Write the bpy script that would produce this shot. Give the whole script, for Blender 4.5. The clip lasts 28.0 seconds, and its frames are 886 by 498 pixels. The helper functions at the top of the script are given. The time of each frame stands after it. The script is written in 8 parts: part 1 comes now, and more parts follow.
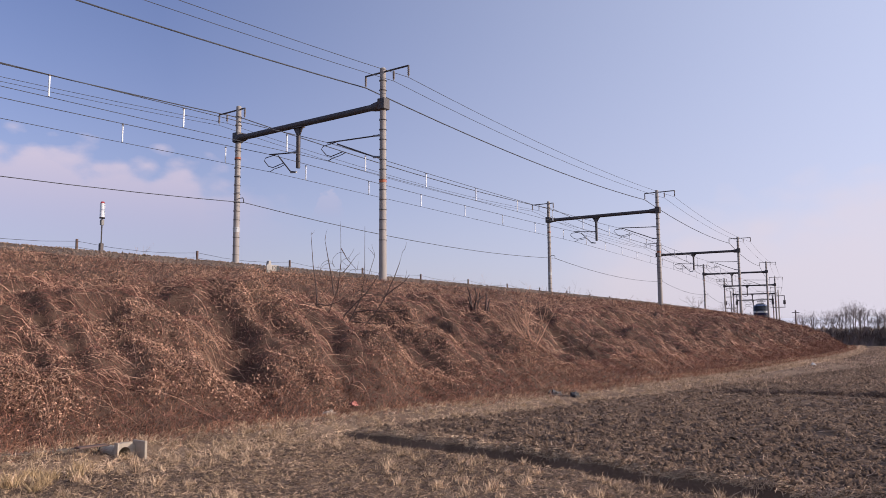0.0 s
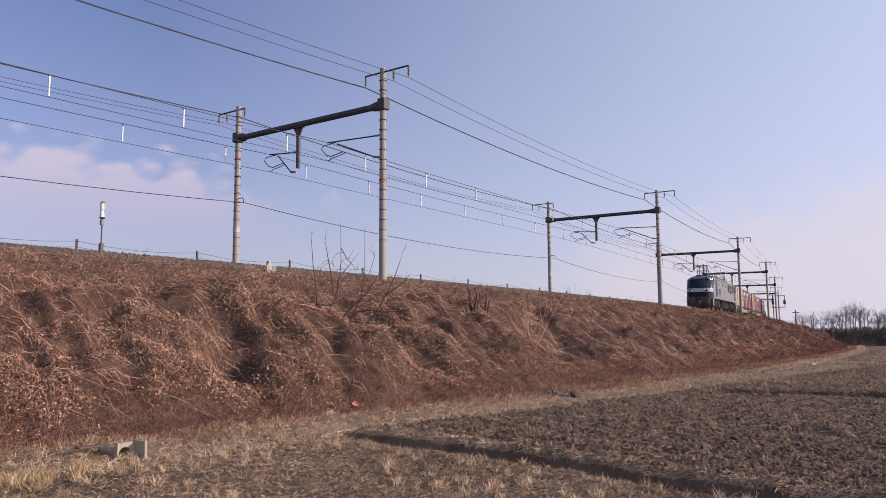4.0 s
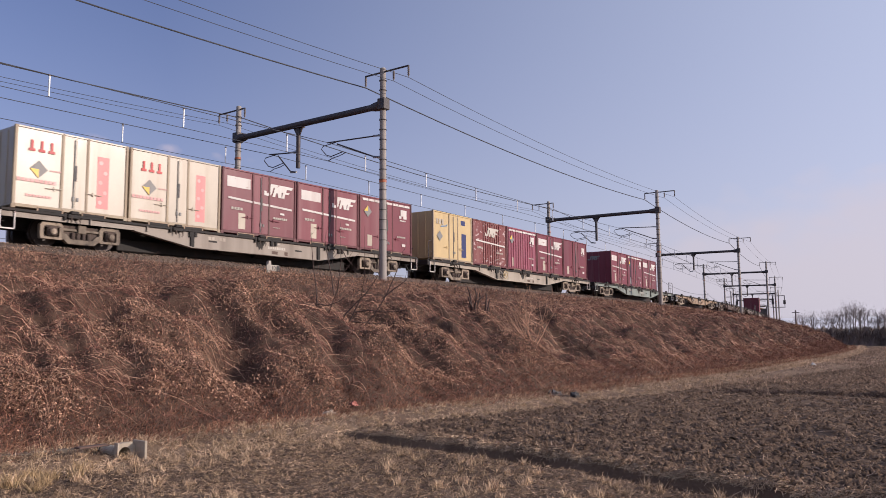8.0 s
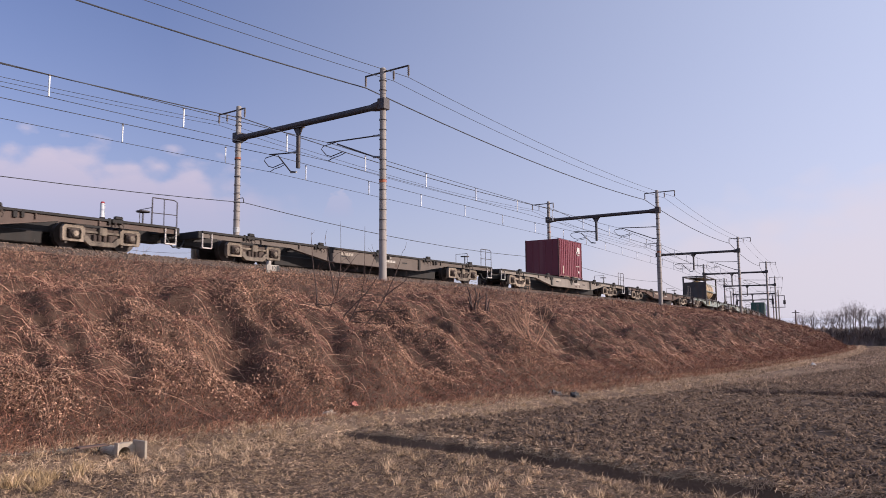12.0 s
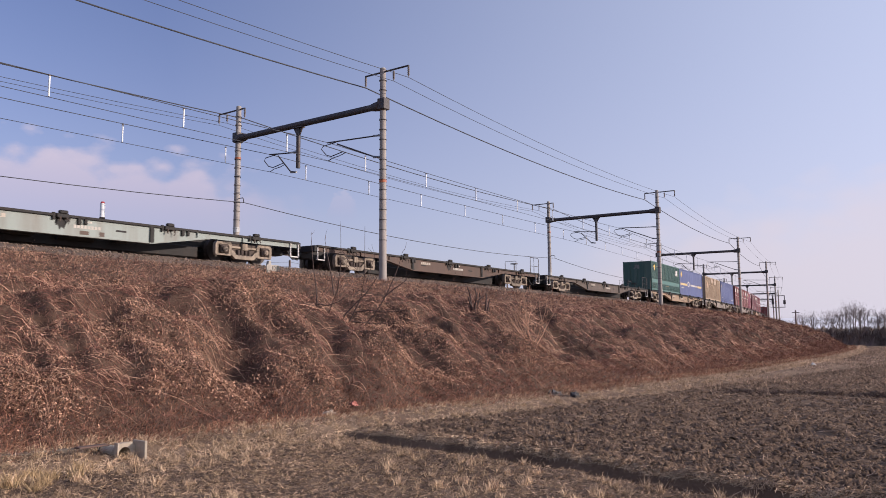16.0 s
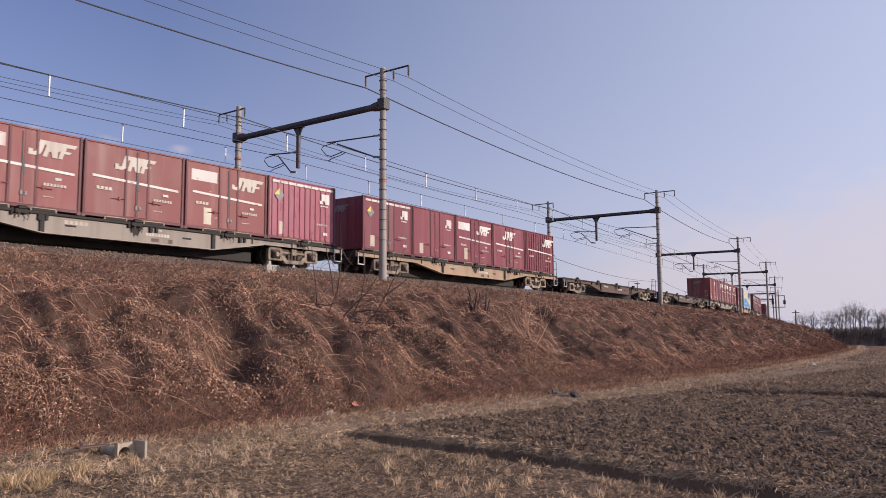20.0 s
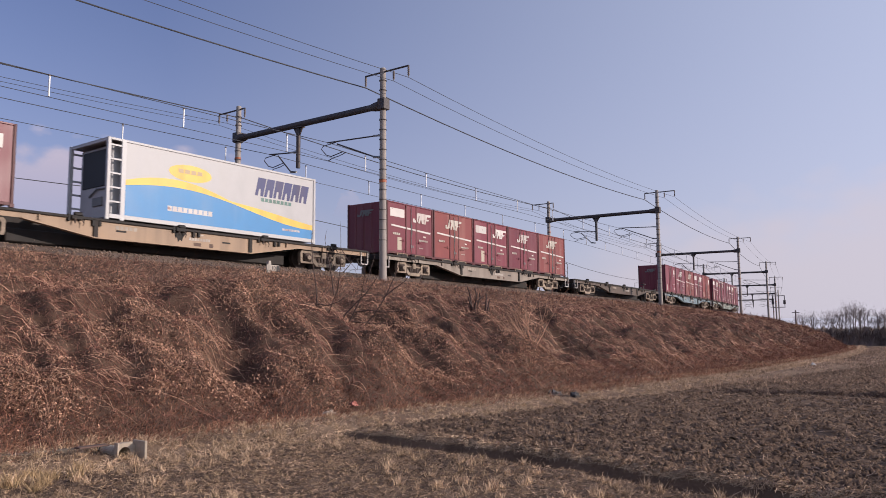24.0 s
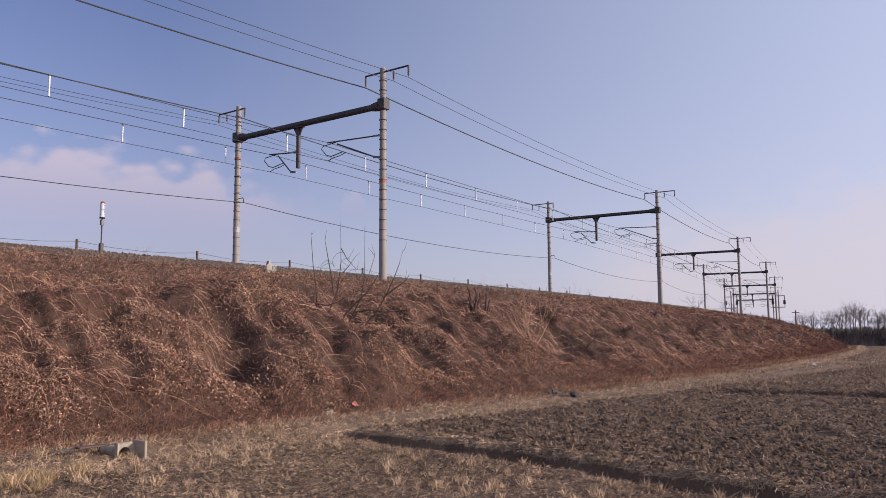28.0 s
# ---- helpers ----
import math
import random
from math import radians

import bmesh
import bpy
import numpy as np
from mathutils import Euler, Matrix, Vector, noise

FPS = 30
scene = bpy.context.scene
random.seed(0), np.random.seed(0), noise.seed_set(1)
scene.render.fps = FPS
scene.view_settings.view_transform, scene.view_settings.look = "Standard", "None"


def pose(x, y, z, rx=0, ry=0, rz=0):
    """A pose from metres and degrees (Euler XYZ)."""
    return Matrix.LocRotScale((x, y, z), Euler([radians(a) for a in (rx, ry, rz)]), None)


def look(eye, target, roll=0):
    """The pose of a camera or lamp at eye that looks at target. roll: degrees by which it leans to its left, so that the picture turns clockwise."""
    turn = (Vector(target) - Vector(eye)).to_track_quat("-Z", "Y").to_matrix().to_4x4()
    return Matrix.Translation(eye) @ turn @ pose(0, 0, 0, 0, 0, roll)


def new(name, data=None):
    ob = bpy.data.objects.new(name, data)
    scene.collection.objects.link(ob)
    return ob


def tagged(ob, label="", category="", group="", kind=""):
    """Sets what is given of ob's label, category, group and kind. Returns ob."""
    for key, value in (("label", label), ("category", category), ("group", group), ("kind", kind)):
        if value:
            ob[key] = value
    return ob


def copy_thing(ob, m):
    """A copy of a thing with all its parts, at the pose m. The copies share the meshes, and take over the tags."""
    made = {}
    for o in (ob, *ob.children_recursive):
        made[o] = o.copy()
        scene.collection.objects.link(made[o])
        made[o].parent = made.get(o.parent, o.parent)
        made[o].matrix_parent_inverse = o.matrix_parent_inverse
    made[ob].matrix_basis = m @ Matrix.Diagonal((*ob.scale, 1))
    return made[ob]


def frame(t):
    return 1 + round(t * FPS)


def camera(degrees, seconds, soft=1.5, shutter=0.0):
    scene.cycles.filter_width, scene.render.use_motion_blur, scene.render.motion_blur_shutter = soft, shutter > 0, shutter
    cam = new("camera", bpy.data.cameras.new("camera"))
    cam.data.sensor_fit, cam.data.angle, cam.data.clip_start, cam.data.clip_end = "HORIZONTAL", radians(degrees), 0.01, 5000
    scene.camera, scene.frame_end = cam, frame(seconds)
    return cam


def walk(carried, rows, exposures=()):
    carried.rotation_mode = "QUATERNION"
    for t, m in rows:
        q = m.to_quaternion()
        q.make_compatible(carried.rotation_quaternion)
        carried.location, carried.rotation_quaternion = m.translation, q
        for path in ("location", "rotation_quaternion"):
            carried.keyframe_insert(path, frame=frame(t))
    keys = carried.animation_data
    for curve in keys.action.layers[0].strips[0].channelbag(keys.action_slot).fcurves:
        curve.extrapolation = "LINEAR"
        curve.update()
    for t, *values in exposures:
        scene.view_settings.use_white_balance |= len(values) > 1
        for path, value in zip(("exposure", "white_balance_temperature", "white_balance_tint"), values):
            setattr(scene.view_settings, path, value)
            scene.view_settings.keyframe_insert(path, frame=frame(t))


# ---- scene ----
# ---- the plan: a double track on a low embankment, seen from the rice field beside it ----
# x runs along the near part of the track, y across it, z = 0 on the field
EYE = (0.0, 0.0, 1.7)
YAW, PITCH, ROLL, FOV = 39.056, 6.337, -0.435, 58.096
cam = camera(FOV, 28.0, soft=0.72, shutter=0.06)
AIM = (EYE[0] + math.cos(radians(PITCH)) * math.cos(radians(YAW)),
       EYE[1] + math.cos(radians(PITCH)) * math.sin(radians(YAW)),
       EYE[2] + math.sin(radians(PITCH)))
STAND = look(EYE, AIM, ROLL)
EXPOSURE = [(0.0, -0.06), (6.0, -0.07), (7.0, -0.18), (8.0, -0.26), (9.0, -0.25), (10.0, -0.15), (11.0, -0.07), (17.0, -0.09), (18.0, -0.13), (19.0, -0.22), (20.0, -0.21), (21.0, -0.19),
            (22.0, -0.12), (23.0, -0.2), (24.0, -0.28), (25.0, -0.2), (26.0, -0.17), (27.0, -0.18), (28.0, -0.2)]
walk(cam, [(0.0, STAND), (28.0, STAND)], exposures=[(t, e, 6430, 10) for t, e in EXPOSURE])

# ---- light ----
SUN_AZ, SUN_EL = -61.5, 17.0
world = bpy.data.worlds.new("sky")
scene.world = world
world.use_nodes = True
wn = world.node_tree.nodes
wl = world.node_tree.links
sky = wn.new("ShaderNodeTexSky")
sky.sky_type = "NISHITA"
sky.sun_disc = False
sky.sun_elevation = radians(SUN_EL)
sky.sun_rotation = radians(90 - SUN_AZ)
sky.air_density, sky.dust_density, sky.ozone_density = 1.0, 2.0, 2.0
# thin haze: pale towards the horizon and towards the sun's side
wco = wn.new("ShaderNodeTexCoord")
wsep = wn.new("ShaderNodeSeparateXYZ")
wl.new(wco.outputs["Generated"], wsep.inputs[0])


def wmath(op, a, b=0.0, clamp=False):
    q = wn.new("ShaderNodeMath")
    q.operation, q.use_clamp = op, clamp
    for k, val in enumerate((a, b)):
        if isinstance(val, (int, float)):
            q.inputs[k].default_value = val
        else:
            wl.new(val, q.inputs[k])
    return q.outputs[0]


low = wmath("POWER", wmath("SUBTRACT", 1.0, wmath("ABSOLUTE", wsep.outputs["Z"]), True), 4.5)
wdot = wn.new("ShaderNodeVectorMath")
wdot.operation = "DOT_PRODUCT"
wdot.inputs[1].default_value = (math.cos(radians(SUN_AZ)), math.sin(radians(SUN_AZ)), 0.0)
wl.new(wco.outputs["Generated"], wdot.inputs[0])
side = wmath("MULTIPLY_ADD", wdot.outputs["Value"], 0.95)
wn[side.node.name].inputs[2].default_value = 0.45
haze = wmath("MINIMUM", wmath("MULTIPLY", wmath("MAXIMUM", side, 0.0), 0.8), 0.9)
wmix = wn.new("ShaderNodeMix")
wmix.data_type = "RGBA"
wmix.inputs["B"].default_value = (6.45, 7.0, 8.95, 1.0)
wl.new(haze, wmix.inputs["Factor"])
wtint = wn.new("ShaderNodeMix")
wtint.data_type, wtint.blend_type = "RGBA", "MULTIPLY"
wtint.inputs["Factor"].default_value = 1.0
wtint.inputs["B"].default_value = (1.06, 0.985, 1.33, 1.0)
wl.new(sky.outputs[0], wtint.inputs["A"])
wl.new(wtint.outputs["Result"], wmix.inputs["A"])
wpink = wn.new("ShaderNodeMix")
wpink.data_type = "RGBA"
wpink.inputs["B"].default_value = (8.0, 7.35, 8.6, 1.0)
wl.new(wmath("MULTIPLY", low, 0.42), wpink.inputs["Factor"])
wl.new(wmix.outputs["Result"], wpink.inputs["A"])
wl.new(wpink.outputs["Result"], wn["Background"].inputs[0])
wn["Background"].inputs[1].default_value = 0.12
sun = new("sun", bpy.data.lights.new("sun", "SUN"))
sun.data.energy, sun.data.angle, sun.data.color = 4.9, radians(0.6), (1.0, 0.848, 0.765)
SUN_TO = Vector((math.cos(radians(SUN_EL)) * math.cos(radians(SUN_AZ)),
                 math.cos(radians(SUN_EL)) * math.sin(radians(SUN_AZ)), math.sin(radians(SUN_EL))))
sun.matrix_world = look((-40, -60, 60), Vector((-40, -60, 60)) - SUN_TO)


# ---- the line of the track ----
TRACK_Y, RAIL_Z, GRADE = 24.126, 4.5835, -0.00064     # side of the loads, top of rail, fall along the line
BEND, EASE = 0.0024147, -9.1332e-06                    # curvature at the foot of the camera, and its change
S_GRID = np.arange(-700.0, 900.01, 1.0)
_k = np.where(S_GRID < -60, 0.0, np.where(S_GRID > 262, 0.0, BEND + EASE * S_GRID))
_th = np.cumsum(_k)
_th -= np.interp(0, S_GRID, _th)
_px, _py = np.cumsum(np.cos(_th)), np.cumsum(np.sin(_th))
_px -= np.interp(0, S_GRID, _px)
_py -= np.interp(0, S_GRID, _py)


def line(s, off=0.0):
    """Plan place and heading at s metres along the line, off metres towards the field from the side of the loads."""
    th = np.interp(s, S_GRID, _th)
    return (np.interp(s, S_GRID, _px) + off * np.sin(th), TRACK_Y + np.interp(s, S_GRID, _py) - off * np.cos(th), th)


def rail_z(s):
    return RAIL_Z + GRADE * np.clip(s, -300, 400)


def on_line(s, off, z):
    """Pose at s, off, with z above the rail and x along the line."""
    x, y, th = line(s, off)
    return pose(float(x), float(y), float(rail_z(s)) + z, 0, 0, math.degrees(th))


NEAR, FAR = -1.22, -5.02       # centres of the two tracks
POLE_NEAR, POLE_FAR = 1.99, -7.36


# ---- mesh builder ----
class Shape:
    def __init__(self):
        self.v, self.f = [], []

    def add(self, v, f):
        o = len(self.v)
        self.v += [tuple(q) for q in v]
        self.f += [tuple(i + o for i in q) for q in f]
        return self

    def box(self, x0, x1, y0, y1, z0, z1, c=0.0):
        if c <= 0:
            return self.add([(x0, y0, z0), (x1, y0, z0), (x1, y1, z0), (x0, y1, z0), (x0, y0, z1), (x1, y0, z1), (x1, y1, z1), (x0, y1, z1)],
                            [(3, 2, 1, 0), (4, 5, 6, 7), (0, 1, 5, 4), (1, 2, 6, 5), (2, 3, 7, 6), (3, 0, 4, 7)])
        lo, hi = (x0, y0, z0), (x1, y1, z1)
        v, idx = [], {}
        for i in range(8):
            b = (i & 1, (i >> 1) & 1, (i >> 2) & 1)
            for a in range(3):
                q = [hi[k] if b[k] else lo[k] for k in range(3)]
                for k in range(3):
                    if k != a:
                        q[k] += -c if b[k] else c
                idx[(b, a)] = len(v)
                v.append(q)
        f = []
        for a in range(3):
            e, g = (a + 1) % 3, (a + 2) % 3
            for side in (0, 1):
                def key(p, q):
                    b = [0, 0, 0]
                    b[a], b[e], b[g] = side, p, q
                    return idx[(tuple(b), a)]
                q = [key(0, 0), key(1, 0), key(1, 1), key(0, 1)]
                f.append(q if side else q[::-1])
            for p in (0, 1):
                for q in (0, 1):
                    b0, b1 = [0, 0, 0], [0, 0, 0]
                    b0[e] = b1[e] = p
                    b0[g] = b1[g] = q
                    b1[a] = 1
                    w = [idx[(tuple(b0), e)], idx[(tuple(b1), e)], idx[(tuple(b1), g)], idx[(tuple(b0), g)]]
                    f.append(w if p == q else w[::-1])
        for i in range(8):
            b = (i & 1, (i >> 1) & 1, (i >> 2) & 1)
            w = [idx[(b, 0)], idx[(b, 1)], idx[(b, 2)]]
            f.append(w if sum(b) % 2 else w[::-1])
        return self.add(v, f)

    def tube(self, pts, r, n=8, r1=None, caps=True):
        """A round bar along the points, from radius r to r1."""
        pts = [Vector(q) for q in pts]
        m = len(pts)
        v, f = [], []
        up = Vector((0, 0, 1))
        for i, q in enumerate(pts):
            d = (pts[min(i + 1, m - 1)] - pts[max(i - 1, 0)]).normalized()
            a = d.cross(up if abs(d.z) < 0.95 else Vector((1, 0, 0))).normalized()
            b = a.cross(d)
            rr = r if r1 is None else r + (r1 - r) * i / (m - 1)
            for k in range(n):
                t = 2 * math.pi * k / n
                v.append(q + a * (rr * math.cos(t)) + b * (rr * math.sin(t)))
        for i in range(m - 1):
            for k in range(n):
                f.append((i * n + k, i * n + (k + 1) % n, (i + 1) * n + (k + 1) % n, (i + 1) * n + k))
        if caps:
            f.append(tuple(range(n))[::-1])
            f.append(tuple((m - 1) * n + k for k in range(n)))
        return self.add(v, f)

    def prism(self, poly, y0, y1):
        """A plate: an outline in x, z with a thickness in y."""
        n = len(poly)
        v = [(x, y0, z) for x, z in poly] + [(x, y1, z) for x, z in poly]
        return self.add(v, [tuple(range(n)), tuple(range(2 * n - 1, n - 1, -1))] + [(i, n + i, n + (i + 1) % n, (i + 1) % n) for i in range(n)])

    def prism_x(self, poly, x0, x1):
        n = len(poly)
        v = [(x0, y, z) for y, z in poly] + [(x1, y, z) for y, z in poly]
        return self.add(v, [tuple(range(n))[::-1], tuple(range(n, 2 * n))] + [(i, (i + 1) % n, n + (i + 1) % n, n + i) for i in range(n)])

    def moved(self, m):
        s = Shape()
        s.v, s.f = [tuple(m @ Vector(q)) for q in self.v], list(self.f)
        return s

    def join(self, other):
        return self.add(other.v, other.f)


def to_mesh(name, shape, material, smooth=False):
    me = bpy.data.meshes.new(name)
    me.from_pydata(shape.v, [], shape.f)
    me.materials.append(material)
    if smooth:
        me.polygons.foreach_set("use_smooth", [True] * len(me.polygons))
        me.set_sharp_from_angle(angle=radians(40))
    me.update()
    return me


def part(name, shape, material, parent=None, label="", smooth=False):
    """Links a shape as one mesh object, under a thing or under a part."""
    ob = new(name, shape if isinstance(shape, bpy.types.Mesh) else to_mesh(name, shape, material, smooth))
    if parent is not None:
        ob.parent = parent
    if label:
        tagged(ob, label)
    return ob


def thing(name, label, category, group="", m=None):
    ob = new(name)
    ob.empty_display_size = 0.3
    tagged(ob, label, category, group)
    if m is not None:
        ob.matrix_basis = m
    return ob


def big_mesh(name, v, f, material, kind="stuff", label="", category="", smooth=False):
    """One large mesh from arrays: v (n, 3) and f (m, 3 or 4)."""
    me = bpy.data.meshes.new(name)
    k = f.shape[1]
    me.vertices.add(len(v))
    me.vertices.foreach_set("co", np.ascontiguousarray(v, dtype=np.float32).ravel())
    me.loops.add(f.size)
    me.loops.foreach_set("vertex_index", np.ascontiguousarray(f, dtype=np.int32).ravel())
    me.polygons.add(len(f))
    me.polygons.foreach_set("loop_start", np.arange(0, f.size, k, dtype=np.int32))
    me.polygons.foreach_set("loop_total", np.full(len(f), k, dtype=np.int32))
    if smooth:
        me.polygons.foreach_set("use_smooth", np.ones(len(f), dtype=bool))
    me.materials.append(material)
    me.update(calc_edges=True)
    return tagged(new(name, me), label, category, "", kind)


# ---- noise in the plane, for lie of the land and growth ----
_lat = np.random.RandomState(7).rand(256, 256)


def field_noise(x, y):
    x, y = np.asarray(x, float) + 1000.0, np.asarray(y, float) + 1000.0
    i, j = np.floor(x).astype(int), np.floor(y).astype(int)
    u, w = x - i, y - j
    u, w = u * u * (3 - 2 * u), w * w * (3 - 2 * w)
    g = lambda a, b: _lat[a % 256, b % 256]
    return (g(i, j) * (1 - u) + g(i + 1, j) * u) * (1 - w) + (g(i, j + 1) * (1 - u) + g(i + 1, j + 1) * u) * w - 0.5


def fractal(x, y, octaves=4):
    return sum(field_noise(x * 2 ** o + 17 * o, y * 2 ** o) / 2 ** o for o in range(octaves))


# ---- materials ----
def nodes_of(name):
    m = bpy.data.materials.new(name)
    m.use_nodes = True
    t = m.node_tree
    return m, t.nodes, t.links, t.nodes["Principled BSDF"]


def surface(name, low, high, rough=0.7, metal=0.0, scale=4.0, fine=40.0, bump=0.15, stretch=(1, 1, 1), dirt=None, dirt_amount=0.4,
            random_value=0.0, island=False, island_value=0.35, world_space=False, spec=0.5, rough_var=0.12, scuff=None):
    """A painted, woody or stony surface: two colours at a coarse and a fine scale, stains, bump, and a chance lightness by object or piece."""
    m, n, l, b = nodes_of(name)
    co = n.new("ShaderNodeTexCoord")
    mp = n.new("ShaderNodeMapping")
    mp.inputs["Scale"].default_value = stretch
    if world_space:
        geo = n.new("ShaderNodeNewGeometry")
        l.new(geo.outputs["Position"], mp.inputs["Vector"])
    else:
        l.new(co.outputs["Object"], mp.inputs["Vector"])
    info = n.new("ShaderNodeObjectInfo")
    coarse = n.new("ShaderNodeTexNoise")
    coarse.noise_dimensions = "4D"
    coarse.inputs["Scale"].default_value, coarse.inputs["Detail"].default_value = scale, 6
    mul = n.new("ShaderNodeMath")
    mul.operation = "MULTIPLY"
    mul.inputs[1].default_value = 37.0
    l.new(info.outputs["Random"], mul.inputs[0])
    l.new(mul.outputs[0], coarse.inputs["W"])
    l.new(mp.outputs[0], coarse.inputs["Vector"])
    grain = n.new("ShaderNodeTexNoise")
    grain.inputs["Scale"].default_value, grain.inputs["Detail"].default_value = fine, 4
    l.new(mp.outputs[0], grain.inputs["Vector"])
    mixf = n.new("ShaderNodeMath")
    mixf.operation = "MULTIPLY_ADD"
    l.new(grain.outputs["Fac"], mixf.inputs[0])
    mixf.inputs[1].default_value = 0.5
    half = n.new("ShaderNodeMath")
    half.operation = "MULTIPLY_ADD"
    l.new(coarse.outputs["Fac"], half.inputs[0])
    half.inputs[1].default_value, half.inputs[2].default_value = 1.6, -0.55
    l.new(half.outputs[0], mixf.inputs[2])
    ramp = n.new("ShaderNodeMix")
    ramp.data_type = "RGBA"
    ramp.inputs["A"].default_value, ramp.inputs["B"].default_value = (*low, 1), (*high, 1)
    l.new(mixf.outputs[0], ramp.inputs["Factor"])
    col = ramp.outputs["Result"]
    if dirt:
        d = n.new("ShaderNodeTexNoise")
        d.noise_dimensions = "4D"
        d.inputs["Scale"].default_value, d.inputs["Detail"].default_value = scale * 0.6, 8
        dm = n.new("ShaderNodeMapping")
        dm.inputs["Scale"].default_value = (stretch[0] * 2.2, stretch[1] * 2.2, stretch[2] * 0.25)
        l.new(mp.inputs["Vector"].links[0].from_socket, dm.inputs["Vector"])
        l.new(dm.outputs[0], d.inputs["Vector"])
        l.new(mul.outputs[0], d.inputs["W"])
        cr = n.new("ShaderNodeValToRGB")
        cr.color_ramp.elements[0].position, cr.color_ramp.elements[1].position = 0.48, 0.75
        cr.color_ramp.elements[1].color = (dirt_amount, dirt_amount, dirt_amount, 1)
        l.new(d.outputs["Fac"], cr.inputs[0])
        mx = n.new("ShaderNodeMix")
        mx.data_type = "RGBA"
        mx.inputs["B"].default_value = (*dirt, 1)
        l.new(cr.outputs[0], mx.inputs["Factor"])
        l.new(col, mx.inputs["A"])
        col = mx.outputs["Result"]
    if scuff:
        # paint knocked off in flakes and scrapes: colour and the share left bare
        sm = n.new("ShaderNodeMapping")
        sm.inputs["Scale"].default_value = (0.8, 1.0, 1.7)
        l.new(co.outputs["Object"], sm.inputs["Vector"])
        sn = n.new("ShaderNodeTexNoise")
        sn.noise_dimensions = "4D"
        sn.inputs["Scale"].default_value, sn.inputs["Detail"].default_value, sn.inputs["Roughness"].default_value = 3.4, 7, 0.62
        l.new(sm.outputs[0], sn.inputs["Vector"])
        l.new(mul.outputs[0], sn.inputs["W"])
        sr = n.new("ShaderNodeValToRGB")
        sr.color_ramp.elements[0].position, sr.color_ramp.elements[1].position = scuff[1], scuff[1] + 0.035
        sr.color_ramp.elements[1].color = (0.8, 0.8, 0.8, 1)
        l.new(sn.outputs["Fac"], sr.inputs[0])
        sx = n.new("ShaderNodeMix")
        sx.data_type = "RGBA"
        sx.inputs["B"].default_value = (*scuff[0], 1)
        l.new(sr.outputs[0], sx.inputs["Factor"])
        l.new(col, sx.inputs["A"])
        col = sx.outputs["Result"]
    if random_value or island:
        hs = n.new("ShaderNodeHueSaturation")
        rg = n.new("ShaderNodeMapRange")
        amt = island_value if island else random_value
        rg.inputs["To Min"].default_value, rg.inputs["To Max"].default_value = 1 - amt, 1 + amt
        if island:
            ge = n.new("ShaderNodeNewGeometry")
            l.new(ge.outputs["Random Per Island"], rg.inputs["Value"])
        else:
            l.new(info.outputs["Random"], rg.inputs["Value"])
        l.new(rg.outputs[0], hs.inputs["Value"])
        l.new(col, hs.inputs["Color"])
        col = hs.outputs[0]
    l.new(col, b.inputs["Base Color"])
    b.inputs["Metallic"].default_value = metal
    b.inputs["Specular IOR Level"].default_value = spec
    rr = n.new("ShaderNodeMapRange")
    rr.inputs["To Min"].default_value, rr.inputs["To Max"].default_value = max(0.03, rough - rough_var), min(1, rough + rough_var)
    l.new(coarse.outputs["Fac"], rr.inputs["Value"])
    l.new(rr.outputs[0], b.inputs["Roughness"])
    if bump:
        bp = n.new("ShaderNodeBump")
        bp.inputs["Strength"].default_value, bp.inputs["Distance"].default_value = bump, 0.02
        l.new(grain.outputs["Fac"], bp.inputs["Height"])
        l.new(bp.outputs[0], b.inputs["Normal"])
    return m


RUST = (0.12, 0.055, 0.03)
GRIME = (0.07, 0.06, 0.05)


def paint(name, c, rough=0.42, dirt=RUST, amount=0.3, var=0.1, bump=0.04, scale=1.6, scuff=None):
    return surface(name, [q * 0.88 for q in c], [min(0.95, q * 1.1) for q in c], rough, 0.0, scale, 30, bump, (1, 1, 0.7), dirt, amount, var, spec=0.38, scuff=scuff)


MAROON = paint("maroon_paint", (0.175, 0.033, 0.047), 0.44, (0.25, 0.12, 0.12), 0.55, 0.13, scuff=((0.42, 0.27, 0.26), 0.715))
BRICK = paint("faded_brick_red_paint", (0.195, 0.046, 0.043), 0.54, (0.3, 0.17, 0.14), 0.6, 0.14, scuff=((0.45, 0.33, 0.29), 0.675))
# grimy edge maroon, darkened to carry the shade of gaps beside posts and doors
DARK_EDGE = paint("dark_maroon_edge", (0.105, 0.024, 0.03), 0.55, (0.13, 0.07, 0.055), 0.6, 0.2)
PINKISH = paint("rose_paint", (0.3, 0.085, 0.115), 0.3, (0.22, 0.12, 0.1), 0.35, 0.1)
CREAM = paint("cream_paint", (0.48, 0.42, 0.33), 0.34, (0.3, 0.21, 0.13), 0.5, 0.06)
YELLOW = paint("pale_yellow_paint", (0.56, 0.42, 0.215), 0.6, (0.35, 0.25, 0.15), 0.35)
WHITE = paint("white_marking", (0.62, 0.585, 0.54), 0.5, (0.34, 0.2, 0.17), 0.6, scuff=((0.26, 0.11, 0.1), 0.62))
WHITE_BODY = paint("white_paint", (0.49, 0.49, 0.485), 0.45, (0.5, 0.48, 0.44), 0.25)
PINK = paint("pink_panel", (0.62, 0.2, 0.19), 0.45, (0.6, 0.4, 0.35), 0.3)
PALE_PINK = paint("pale_pink_flower", (0.68, 0.36, 0.33), 0.45)
RED = paint("red_marking", (0.5, 0.06, 0.06), 0.5)
